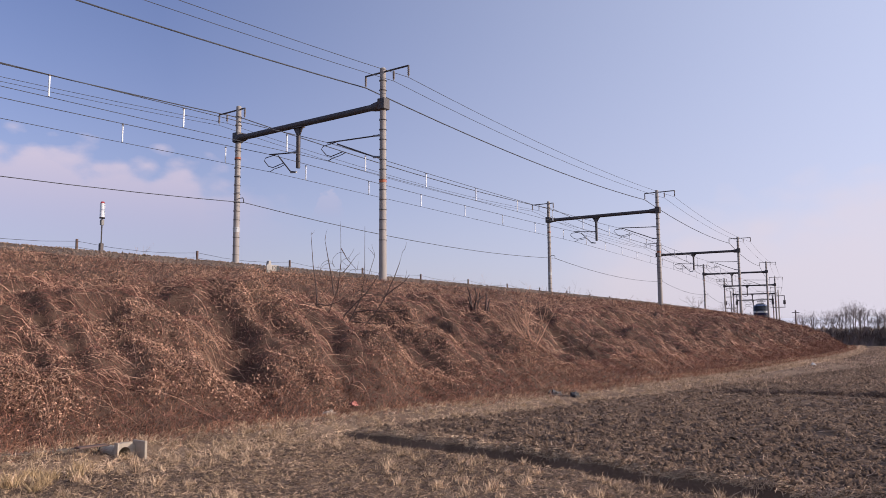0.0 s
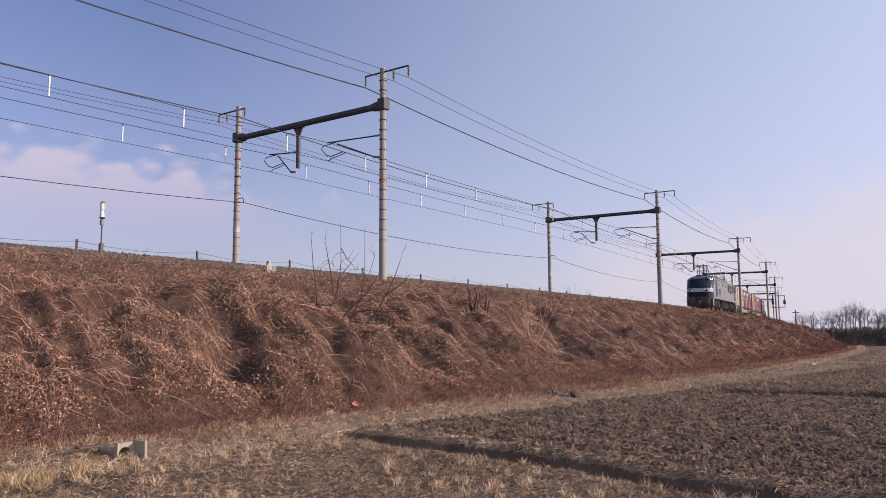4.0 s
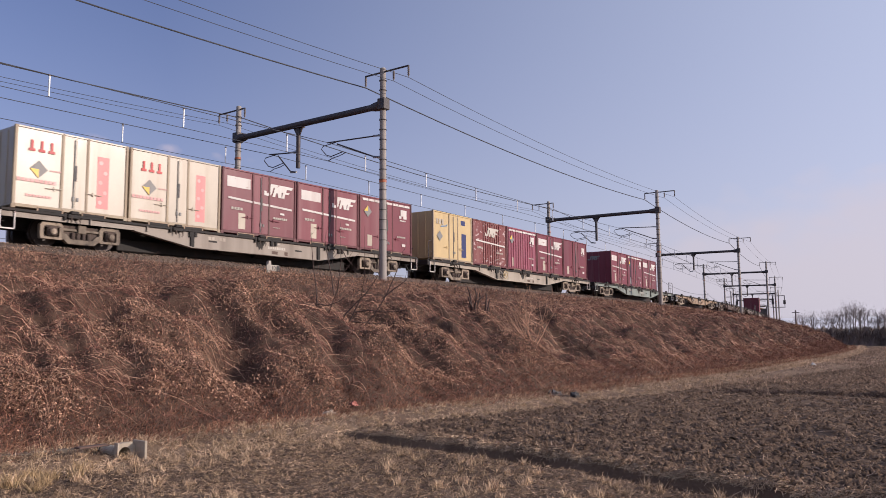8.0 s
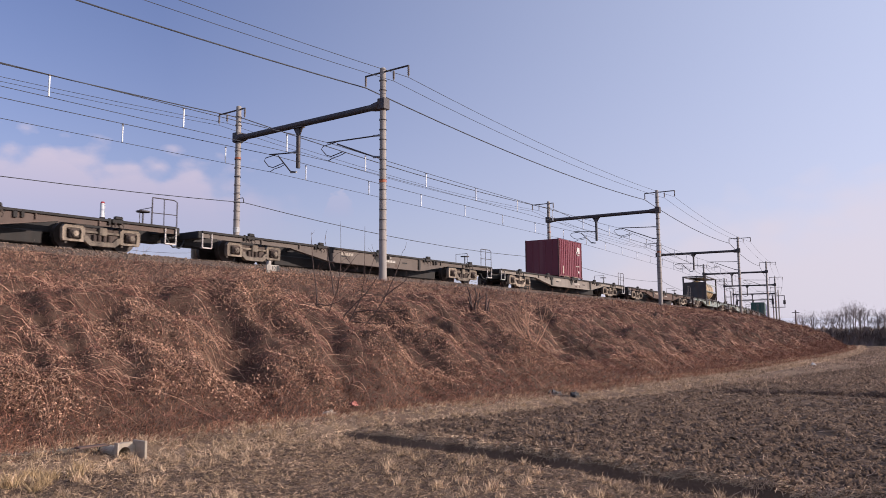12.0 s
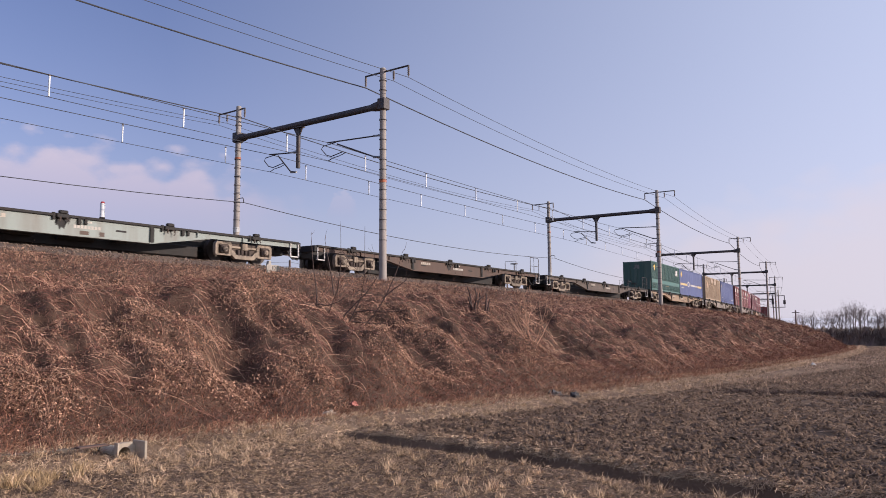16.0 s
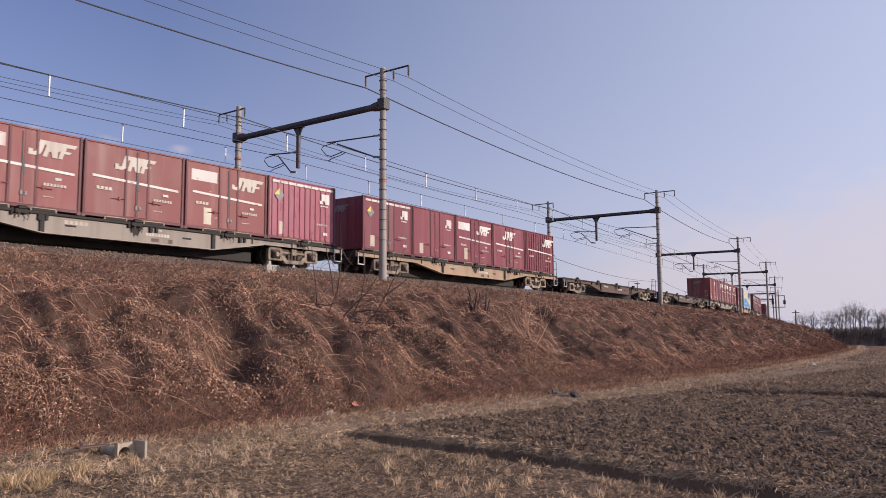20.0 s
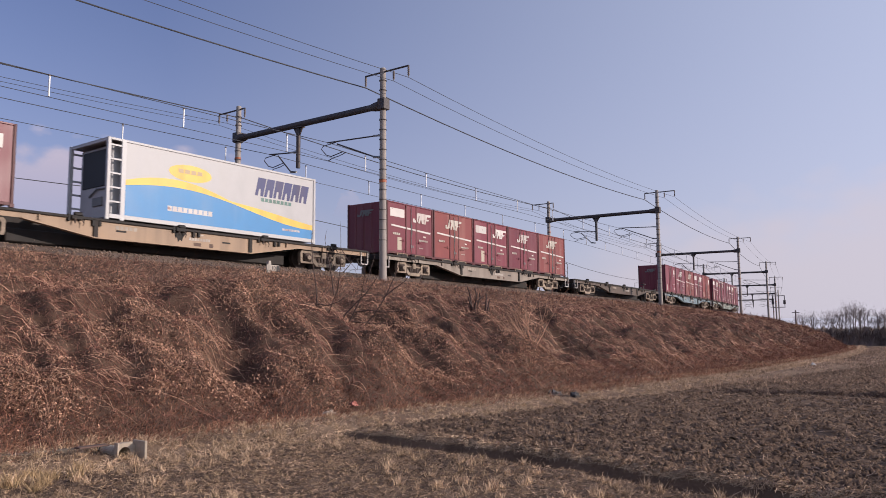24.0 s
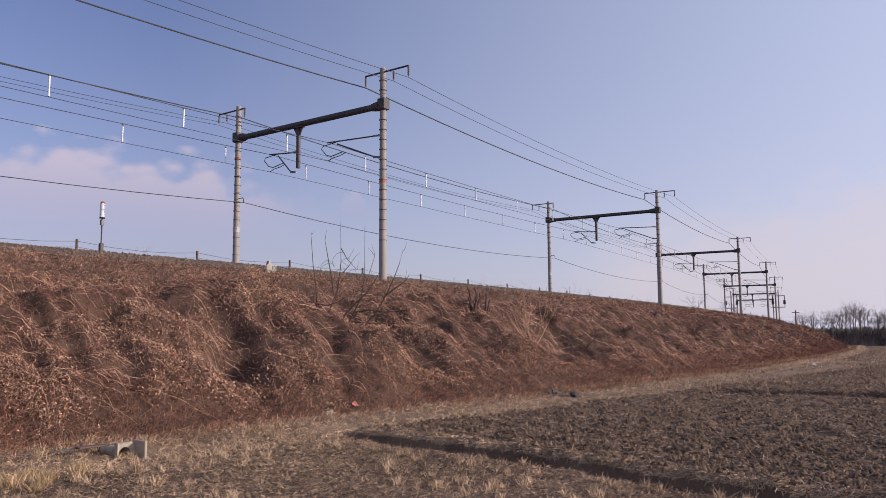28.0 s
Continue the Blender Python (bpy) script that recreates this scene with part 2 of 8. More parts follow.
GREEN = paint("green_paint", (0.05, 0.113, 0.093), 0.4, (0.2, 0.22, 0.18), 0.45)
GREEN_PALE = paint("pale_green_band", (0.08, 0.18, 0.15), 0.4)
BLUE = paint("blue_paint", (0.07, 0.085, 0.2), 0.38, (0.19, 0.2, 0.27), 0.45)
SKYBLUE = paint("sky_blue_paint", (0.045, 0.235, 0.5), 0.45, (0.2, 0.35, 0.5), 0.2)
TAN = paint("tan_paint", (0.43, 0.31, 0.175), 0.45, (0.2, 0.11, 0.06), 0.5)
TAN_BOX = paint("faded_tan_paint", (0.42, 0.32, 0.222), 0.5, (0.26, 0.13, 0.07), 0.55, 0.05)
SUNNY = paint("sunny_yellow_marking", (0.75, 0.5, 0.08), 0.45)
FADED = paint("faded_lettering", (0.5, 0.455, 0.39), 0.55, (0.25, 0.19, 0.15), 0.7)
GREY_MARK = paint("grey_marking", (0.2, 0.2, 0.19), 0.5)
NAVY_MARK = paint("navy_marking", (0.025, 0.035, 0.13), 0.45)
WAGON_GREY = paint("wagon_grey_paint", (0.275, 0.233, 0.19), 0.55, (0.1, 0.07, 0.05), 0.6)
WAGON_TAN = paint("wagon_tan_paint", (0.34, 0.235, 0.15), 0.55, (0.1, 0.07, 0.05), 0.6)
WAGON_TEAL = paint("wagon_pale_teal_paint", (0.24, 0.275, 0.245), 0.55, (0.14, 0.11, 0.085), 0.75)
WAGON_PALE = paint("wagon_pale_paint", (0.4, 0.345, 0.275), 0.55, (0.12, 0.09, 0.07), 0.55)
WAGON_SLATE = paint("wagon_slate_paint", (0.115, 0.087, 0.068), 0.58, (0.06, 0.04, 0.03), 0.65)
WAGON_BLUE = paint("wagon_blue_grey_paint", (0.18, 0.25, 0.28), 0.55, (0.12, 0.1, 0.085), 0.6)
WORN = paint("worn_maroon_paint", (0.19, 0.05, 0.047), 0.5, (0.36, 0.22, 0.19), 0.7, 0.1, scuff=((0.58, 0.46, 0.43), 0.57))
WAGON_DARK = paint("wagon_dark_paint", (0.095, 0.055, 0.038), 0.6, (0.05, 0.04, 0.03), 0.6)
BOGIE = surface("bogie_dusty_steel", (0.1, 0.075, 0.055), (0.4, 0.32, 0.235), 0.75, 0.0, 4, 30, 0.35, dirt=(0.03, 0.02, 0.015), dirt_amount=0.85, random_value=0.35, scuff=((0.03, 0.022, 0.018), 0.6))
# near black: the shade under the wagons is put into this colour
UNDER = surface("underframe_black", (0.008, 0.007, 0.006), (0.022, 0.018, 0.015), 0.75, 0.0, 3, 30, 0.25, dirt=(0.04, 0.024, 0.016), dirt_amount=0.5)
BROWN_UNDER = surface("brake_dust_brown", (0.035, 0.024, 0.019), (0.12, 0.083, 0.064), 0.8, 0.0, 3, 30, 0.3, dirt=GRIME, dirt_amount=0.5)
WHEEL = surface("wheel_steel", (0.025, 0.018, 0.014), (0.075, 0.055, 0.044), 0.55, 0.3, 3, 30, 0.1)
STEEL = surface("galvanised_steel", (0.22, 0.22, 0.22), (0.4, 0.4, 0.39), 0.5, 0.5, 3, 30, 0.1)
DARK_STEEL = surface("dark_weathered_steel", (0.045, 0.04, 0.042), (0.1, 0.088, 0.085), 0.6, 0.2, 2.5, 30, 0.15, dirt=RUST, dirt_amount=0.5)
WIRE = surface("weathered_wire", (0.05, 0.05, 0.055), (0.11, 0.11, 0.115), 0.5, 0.4, 3, 20, 0.0)
CONCRETE_POLE = surface("spun_concrete", (0.27, 0.24, 0.215), (0.43, 0.385, 0.345), 0.85, 0.0, 1.2, 25, 0.3, (1, 1, 0.5), (0.13, 0.10, 0.085), 0.5)
CONCRETE = surface("cast_concrete", (0.32, 0.29, 0.25), (0.48, 0.44, 0.38), 0.85, 0.0, 4, 40, 0.4, dirt=(0.12, 0.1, 0.08), dirt_amount=0.6)
INSULATOR = surface("brown_porcelain", (0.18, 0.15, 0.14), (0.34, 0.3, 0.28), 0.25, 0.0, 4, 30, 0.0)
GLAZE = surface("white_plastic_sleeve", (0.75, 0.75, 0.74), (0.86, 0.86, 0.85), 0.22, 0.0, 4, 30, 0.0)
ORANGE = paint("orange_band", (0.4, 0.13, 0.06), 0.6, (0.3, 0.24, 0.2), 0.7)
RUBBER = surface("black_rubber", (0.012, 0.012, 0.012), (0.03, 0.03, 0.03), 0.6, 0.0, 4, 30, 0.1)
RAIL_SIDE = surface("rusty_rail", (0.13, 0.07, 0.045), (0.24, 0.13, 0.08), 0.7, 0.3, 5, 40, 0.2)
SLEEPER = surface("concrete_sleeper", (0.28, 0.25, 0.22), (0.4, 0.37, 0.33), 0.85, 0.0, 3, 30, 0.3)
STONE = surface("ballast_stone", (0.13, 0.09, 0.065), (0.31, 0.225, 0.165), 0.9, 0.0, 2, 25, 0.3, island=True, island_value=0.45, world_space=True)
BALLAST = surface("ballast_bed", (0.06, 0.042, 0.032), (0.2, 0.14, 0.1), 0.9, 0.0, 6, 30, 0.9, world_space=True)


# ---- land ----
SOIL = surface("dry_field_soil", (0.08, 0.049, 0.032), (0.205, 0.136, 0.088), 0.95, 0.0, 0.9, 14, 0.9, dirt=(0.26, 0.18, 0.122), dirt_amount=0.5, world_space=True, spec=0.2)
BANK_SOIL = surface("bank_litter", (0.045, 0.027, 0.02), (0.14, 0.085, 0.058), 0.95, 0.0, 1.6, 18, 1.0, dirt=(0.2, 0.13, 0.085), dirt_amount=0.5, world_space=True, spec=0.2)
TOE, CREST = 12.3, 3.2


def smooth_step(a, b, t):
    t = np.clip((t - a) / (b - a), 0, 1)
    return t * t * (3 - 2 * t)


# thickets that bulge out of the slope, and hollows between them: place along the line, offset, height, radius
MOUNDS = [(21.3, 10.4, 0.6, 1.0), (9.3, 9.0, 0.35, 0.9), (8.8, 10.7, 0.3, 0.7), (14.7, 10.3, 0.45, 0.8), (17.6, 9.4, 0.4, 1.0), (28.6, 7.6, 0.4, 1.4), (33.0, 9.4, 0.5, 1.4), (5.6, 10.6, 0.3, 0.8),
          (24.4, 8.2, 0.35, 1.0), (38.5, 8.8, 0.5, 1.6), (46.0, 9.0, 0.55, 1.8), (55.0, 8.4, 0.6, 2.2), (64.0, 9.0, 0.6, 2.4), (11.4, 6.9, 0.25, 0.9), (8.6, 7.0, 0.25, 0.8)]
HOLLOWS = [(7.1, 8.2, 0.3, 0.5), (7.5, 9.5, 0.35, 0.5), (10.4, 9.8, 0.2, 0.6), (10.1, 7.5, 0.25, 0.5), (12.9, 10.7, 0.1, 0.8), (14.6, 11.4, 0.2, 0.5), (26.2, 9.6, 0.5, 1.1), (19.4, 9.6, 0.3, 0.7),
           (16.4, 8.9, 0.3, 0.6), (24.0, 9.7, 0.3, 0.7), (31.0, 9.0, 0.45, 1.0), (36.0, 8.6, 0.5, 1.1), (42.5, 8.8, 0.5, 1.3)]


def tumble(s, off):
    """The heaped-up growth: rounded lumps with narrow clefts between them, from about -1 to 1."""
    a = np.abs(field_noise(s * 1.15 + 9, off * 1.05))
    b = np.abs(field_noise(s * 2.6 + off * 0.7, off * 1.9 + 31))
    c = np.abs(field_noise(s * 5.2 + 3, off * 4.6 + 11))
    return 1.0 - 2.9 * a - 1.5 * b - 0.7 * c


def gully_at(off):
    """Where the worn gully runs aslant down the slope."""
    return 15.0 - (off - 5.2) * 0.42 + 0.12 * np.sin(off * 2.1)


def hollow_at(s, off):
    h = 0.0
    for ms, mo, ma, mr in HOLLOWS:
        h = h + ma * np.exp(-((s - ms) / mr) ** 2 - ((off - mo) / (mr * 0.8)) ** 2)
    return h


def bank_z(s, off):
    """Height of the bank's near side: crest, slope with bulges and a gully, toe."""
    s, off = np.asarray(s, float), np.asarray(off, float)
    top = rail_z(s) - 0.62
    k = np.clip((off - CREST) / (TOE - CREST), 0, 1)
    z = top * (1 - k) ** 1.0
    z = z + 0.3 * np.sin(np.pi * k) * smooth_step(0.0, 0.5, k)
    win = smooth_step(0.08, 0.42, k) * np.clip((1 - k) * 4, 0, 1)
    z = z + win * (0.6 * fractal(s * 0.3 + 3, off * 0.3, 2) + 0.2 * fractal(s * 1.1, off * 1.0 + 5, 3))
    z = z + win * 0.21 * tumble(s, off)
    # curtains of growth that hang down the slope in folds
    fold = 0.55 - 2.6 * np.abs(field_noise(s * 0.75 + off * 0.33 + 17, off * 0.2 + 3)) + 0.3 - 1.4 * np.abs(field_noise(s * 1.9 + off * 0.7, off * 0.35 + 50))
    z = z + win * 0.24 * fold
    for ms, mo, ma, mr in MOUNDS:
        z = z + ma * np.exp(-((s - ms) / mr) ** 2 - ((off - mo) / (mr * 0.8)) ** 2)
    z = z - hollow_at(s, off)
    # the gully, with a raised lip before it and a steep thicket behind
    d = s - gully_at(off)
    run = smooth_step(4.4, 6.2, off) * (1 - smooth_step(11.2, 12.0, off))
    z = z + run * (-0.15 * np.exp(-(d / 0.4) ** 2) + 0.16 * np.exp(-((d + 0.9) / 0.6) ** 2) + 0.2 * np.exp(-((d - 1.2) / 0.8) ** 2) * smooth_step(6.0, 8.5, off))
    return z + 0.05 * fractal(s * 3, off * 3, 2)


def furrow_x(y):
    """Plan line of the furrow between the stubble and the ploughed plot."""
    return 8.1 + 0.25 * y - 0.0075 * y * y + 0.05 * np.sin(y * 1.3)


def plot_edge(y):
    """Plan line of the furrow between the ploughed and the far stubble plot."""
    return 23.7 - 0.07 * (y - 4.0)


def land_z(x, y):
    """Height of the field: gentle lie, clods, furrows between the plots."""
    x, y = np.asarray(x, float), np.asarray(y, float)
    z = 0.05 * fractal(x * 0.25, y * 0.25, 2)
    near = np.exp(-((x - 10) / 45) ** 2)
    edge = 10.55 - 0.035 * np.clip(x - 11, 0, 60)
    rough = smooth_step(0.1, 0.4, x - furrow_x(y)) * (1 - smooth_step(-0.6, 0.2, y - edge))
    z = z + near * (0.035 + 0.055 * rough) * fractal(x * 4.3, y * 4.3, 4) + 0.03 * near * fractal(x * 1.2, y * 1.2, 2)
    strip = smooth_step(-0.3, 1.2, y - edge) * np.exp(-((y - 12) / 6) ** 2)
    z = z + 0.14 * strip
    # furrows between the plots
    f1 = furrow_x(y)
    cut = np.exp(-((x - f1) / 0.13) ** 4) * (1 - smooth_step(9.6, 10.6, y))
    z = z + 0.06 * rough - 0.18 * cut + 0.09 * np.exp(-((x - f1 - 0.36) / 0.17) ** 2) * (1 - smooth_step(9.2, 10.4, y))
    u = x - plot_edge(y)
    there = 1 - smooth_step(8.2, 9.0, y)
    z = z + there * (0.1 * np.exp(-((u - 0.55) / 0.3) ** 2) - 0.16 * np.exp(-(u / 0.22) ** 4))
    return z


def spaced(parts):
    out = []
    for a, b, d in parts:
        out.append(np.arange(a, b, d))
    return np.concatenate(out + [[parts[-1][1]]])


def sheet(xs, ys):
    gx, gy = np.meshgrid(xs, ys, indexing="ij")
    n, m = len(xs), len(ys)
    i = np.arange(n * m).reshape(n, m)
    f = np.stack([i[:-1, :-1], i[1:, :-1], i[1:, 1:], i[:-1, 1:]], -1).reshape(-1, 4)
    return gx, gy, f


def build_land():
    xs = spaced([(-4500, -600, 300), (-600, -60, 30), (-60, -2, 2), (-2, 3, 0.3), (3, 16, 0.07), (16, 32, 0.2), (32, 70, 0.8), (70, 300, 8), (300, 900, 60), (900, 4500, 300)])
    ys = spaced([(-4500, -600, 300), (-600, -60, 30), (-60, -6, 3), (-6, 0, 0.5), (0, 13, 0.08), (13, 16, 0.5), (16, 60, 3), (60, 600, 30), (600, 4500, 300)])
    gx, gy, f = sheet(xs, ys)
    z = land_z(gx, gy)
    big_mesh("ground", np.stack([gx, gy, z], -1).reshape(-1, 3), f, SOIL, "structure", "dry brown rice field after harvest", "ground", True)
    # the bank
    ss = spaced([(-690, -40, 10), (-40, 3, 1.0), (3, 30, 0.12), (30, 50, 0.22), (50, 90, 0.45), (90, 200, 1.2), (200, 880, 10)])
    oo = np.concatenate([[-21.0, -16.0, -11.0, -9.0, -7.8], np.arange(-7.0, 2.4, 1.5), np.arange(2.4, 12.9, 0.12), [13.0]])
    gs, go, f = sheet(ss, oo)
    x, y, th = line(gs, go)
    top = rail_z(gs) - 0.56
    z = np.where(go > 2.3, bank_z(gs, go), top)
    z = np.where(go < -9.5, top + (go + 9.5) * 0.55, z)
    z = np.where(go > 12.7, -0.2, np.maximum(z, -0.6))
    z = np.where(go < -20, -0.4, z)
    big_mesh("embankment", np.stack([x, y, z], -1).reshape(-1, 3), f, BANK_SOIL, "structure", "railway embankment under dead brown undergrowth", "embankment", True)
    # ballast bed of both tracks
    prof = [(1.75, -0.62), (1.35, -0.42), (0.75, -0.17), (0.3, -0.15), (-2.8, -0.14), (-3.1, -0.15), (-6.6, -0.15), (-7.1, -0.2), (-8.2, -0.64)]
    ss = spaced([(-690, -40, 10), (-40, 4, 2), (4, 120, 0.5), (120, 300, 4), (300, 880, 10)])
    gs, gi, f = sheet(ss, np.arange(len(prof)))
    po, pz = np.array(prof).T
    go, gz = po[gi.astype(int)], pz[gi.astype(int)]
    x, y, th = line(gs, go)
    z = rail_z(gs) + gz + 0.05 * fractal(gs * 2, go * 2, 2)
    big_mesh("ballast_bed", np.stack([x, y, z], -1).reshape(-1, 3), f, BALLAST, "structure", "crushed brown stone track bed", "track bed", True)


build_land()


def build_stones():
    """Loose ballast stones on the shoulder and bed near the camera."""
    rng = np.random.RandomState(3)
    t = np.array([(0, 0, 1), (0.9, 0, 0.35), (0.25, 0.85, 0.3), (-0.75, 0.5, 0.4), (-0.7, -0.55, 0.3), (0.3, -0.9, 0.35), (0.1, 0.05, -0.6)])
    tf = np.array([(0, 1, 2), (0, 2, 3), (0, 3, 4), (0, 4, 5), (0, 5, 1), (6, 2, 1), (6, 3, 2), (6, 4, 3), (6, 5, 4), (6, 1, 5)])
    n = 18000
    s = 6 + 60 * rng.rand(n) ** 1.35
    off = np.where(rng.rand(n) < 0.8, rng.uniform(-0.6, 2.1, n), rng.uniform(-7.9, -0.6, n))
    po = [-8.2, -7.1, -6.6, -3.1, -2.8, 0.3, 0.75, 1.35, 1.75, 2.3]
    pz = [-0.64, -0.2, -0.15, -0.15, -0.14, -0.15, -0.17, -0.42, -0.6, -0.58]
    z = np.interp(off, po, pz) + rail_z(s) + 0.02
    x, y, th = line(s, off)
    size = rng.uniform(0.016, 0.038, (n, 1, 1)) * rng.uniform(0.7, 1.3, (n, 1, 3))
    a = rng.rand(n) * 6.28
    v = t[None] * size * (1 + 0.25 * rng.randn(n, len(t), 1))
    c, sn = np.cos(a)[:, None], np.sin(a)[:, None]
    w = np.stack([v[..., 0] * c - v[..., 1] * sn, v[..., 0] * sn + v[..., 1] * c, v[..., 2]], -1) + np.stack([x, y, z], -1)[:, None]
    f = (tf[None] + (np.arange(n) * len(t))[:, None, None]).reshape(-1, 3)
    big_mesh("ballast_stones", w.reshape(-1, 3), f, STONE, "stuff", "loose crushed stones on the track bed", "ballast")


build_stones()


def build_rails():
    prof = [(-0.0325, 0.0), (0.0325, 0.0), (0.0325, -0.04), (0.01, -0.05), (0.01, -0.13), (0.06, -0.15), (-0.06, -0.15), (-0.01, -0.13), (-0.01, -0.05), (-0.0325, -0.04)]
    ss = spaced([(-690, -40, 10), (-40, 120, 1.5), (120, 300, 4), (300, 880, 10)])
    for c in (NEAR, FAR):
        for g in (0.566, -0.566):
            gs, gi, f = sheet(ss, np.arange(len(prof) + 1))
            k = gi.astype(int) % len(prof)
            po, pz = np.array(prof).T
            x, y, th = line(gs, c + g + po[k])
            big_mesh("rail", np.stack([x, y, rail_z(gs) + pz[k]], -1).reshape(-1, 3), f, RAIL_SIDE, "structure", "rusty steel rail", "rail")
    sh = Shape()
    for c in (NEAR, FAR):
        for s in np.arange(-60, 200, 0.62):
            m = on_line(s, c, -0.16)
            sh.join(Shape().box(-0.12, 0.12, -1.0, 1.0, -0.12, 0.015).moved(m))
    ob = part("sleepers", sh, SLEEPER)
    tagged(ob, "concrete sleepers sunk in the stone bed", "sleepers", "", "stuff")


build_rails()


VERGE = surface("verge_litter", (0.10, 0.062, 0.042), (0.25, 0.165, 0.108), 0.95, 0.0, 1.2, 16, 0.9, dirt=(0.38, 0.27, 0.165), dirt_amount=0.6, world_space=True, spec=0.2)


def build_verge():
    """The worn grassy edge between field and bank."""
    ss = spaced([(0, 40, 0.2), (40, 130, 0.8)])
    oo = np.linspace(0, 1, 14)
    gs, gk, f = sheet(ss, oo)
    x0, y0, th = line(gs, TOE - 0.5)
    lo = 10.55 - 0.035 * np.clip(x0 - 11, 0, 60) + 0.7 * fractal(gs * 0.9, gs * 0 + 3, 4)
    lo = np.where(gs > 45, y0 - 2.2, np.minimum(lo, y0 - 0.8))
    y = lo + (y0 - lo) * gk
    z = land_z(x0, y) + 0.012 - 0.06 * (gk < 0.01)
    big_mesh("verge", np.stack([x0, y, z], -1).reshape(-1, 3), f, VERGE, "structure", "strip of trodden tan grass along the bank", "verge", True)


build_verge()


# ---- overhead line ----
GANTRY_S = [24.06 + 34.94 * i for i in range(-2, 7)]


def build_gantry():
    """A double-track gantry: x along the line, y away from the field, z = 0 on top of rail, at the near pole's offset."""
    g = thing("catenary_gantry", "two concrete poles joined by a dark steel tube beam", "catenary gantry", "gantries along the line")
    w = POLE_NEAR - POLE_FAR
    step = to_mesh("step_bolt", Shape().tube([(0, -0.2, 0), (0, 0.2, 0)], 0.012, 5).tube([(0, -0.2, 0), (0, -0.2, 0.03)], 0.012, 5).tube([(0, 0.2, 0), (0, 0.2, 0.03)], 0.012, 5).tube([(0, 0, -0.012), (0, 0, 0.012)], 0.166, 14), DARK_STEEL)
    for y, base in ((0.0, -0.9), (w, -0.9)):
        p = part("pole", Shape().tube([(0, y, base), (0, y, 2), (0, y, 5), (0, y, 8.6)], 0.165, 16, 0.125), CONCRETE_POLE, g, "tapered round concrete pole", True)
        part("cap", Shape().tube([(0, y, 8.6), (0, y, 8.64)], 0.13, 12, 0.1), CONCRETE, p)
        zo = 3.65 if y == 0 else 5.92
        part("band", Shape().tube([(0, y, zo), (0, y, zo + 0.12)], 0.156 - 0.004 * (zo - 3.6), 16), ORANGE, p, "faded orange band")
        if y > 0:
            part("plate", Shape().tube([(0, y, 2.32), (0, y, 2.55)], 0.166, 16), WHITE_BODY, p, "white number plate band")
        for i in range(17):
            z = 1.2 + 0.43 * i
            b = part("step_bolt", step, None, p)
            b.matrix_basis = pose(0, y, z, 0, 0, 90 if i % 2 == 0 else 90)
        # top bracket with three insulators
        far_end, near_end, mid = (0.97, -1.4, -0.6) if y == 0 else (1.5, -0.45, 0.88)
        br = part("top_bracket", Shape().tube([(0, y + near_end, 8.46), (0, y + far_end, 8.46)], 0.04, 8), DARK_STEEL, g, "dark steel bracket arm", True)
        for dy in (near_end, far_end):
            part("bracket_end", Shape().tube([(0, y + dy, 8.48), (0, y + dy, 8.3)], 0.036, 8), DARK_STEEL, br)
        for dy in (near_end, mid, far_end):
            ins = Shape()
            for q in range(4):
                ins.tube([(0, y + dy, 8.36 - 0.09 * q), (0, y + dy, 8.32 - 0.09 * q), (0, y + dy, 8.29 - 0.09 * q)], 0.06, 8, 0.03)
            ins.tube([(0, y + dy, 8.46), (0, y + dy, 7.95)], 0.014, 6)
            part("insulator", ins, INSULATOR, br, "string of porcelain discs")
    # beam with flared ends and clamps
    zb = 7.0
    beam = part("beam", Shape().tube([(0, 0.14, zb), (0, w - 0.14, zb)], 0.14, 16), DARK_STEEL, g, "dark steel tube beam", True)
    for y, d in ((0.14, 1), (w - 0.14, -1)):
        part("collar", Shape().tube([(0, y, zb), (0, y + 0.32 * d, zb), (0, y + 0.5 * d, zb)], 0.225, 16, 0.15), DARK_STEEL, beam, "", True)
        part("clamp", Shape().box(-0.2, 0.2, y - 0.36 if d > 0 else y - 0.02, y + 0.02 if d > 0 else y + 0.36, zb - 0.2, zb + 0.28, 0.02), DARK_STEEL, beam)
    ym = POLE_NEAR - (NEAR + FAR) / 2
    drop = part("drop_tube", Shape().tube([(0, ym, zb), (0, ym, 4.95)], 0.1, 14), DARK_STEEL, g, "hanging steel tube", True)
    part("gusset", Shape().prism_x([(ym - 0.32, zb - 0.12), (ym + 0.32, zb - 0.12), (ym + 0.1, zb - 0.5), (ym - 0.1, zb - 0.5)], -0.03, 0.03).box(-0.14, 0.14, ym - 0.3, ym + 0.3, zb - 0.17, zb - 0.12), DARK_STEEL, drop)
    for yp, yc in ((0.15, POLE_NEAR - NEAR), (ym + 0.1, POLE_NEAR - FAR)):
        c = part("cantilever", Shape().tube([(0, yp, 5.72), (0, yp + 0.4, 5.74), (0, yc + 0.05, 5.86)], 0.032, 8), DARK_STEEL, g, "hinged steel cantilever", True)
        part("brace", Shape().tube([(0, yp, 4.78), (0, yp + 0.4, 4.86), (0, yc - 0.55, 5.72)], 0.032, 8), DARK_STEEL, c, "", True)
        part("bow", Shape().tube([(0, yc - 0.5, 5.8), (0, yc + 0.3, 5.74), (0, yc + 0.42, 5.62), (0, yc + 0.1, 5.3), (0, yc - 0.2, 5.2), (0, yc - 0.9, 5.32)], 0.022, 8), DARK_STEEL, c, "", True)
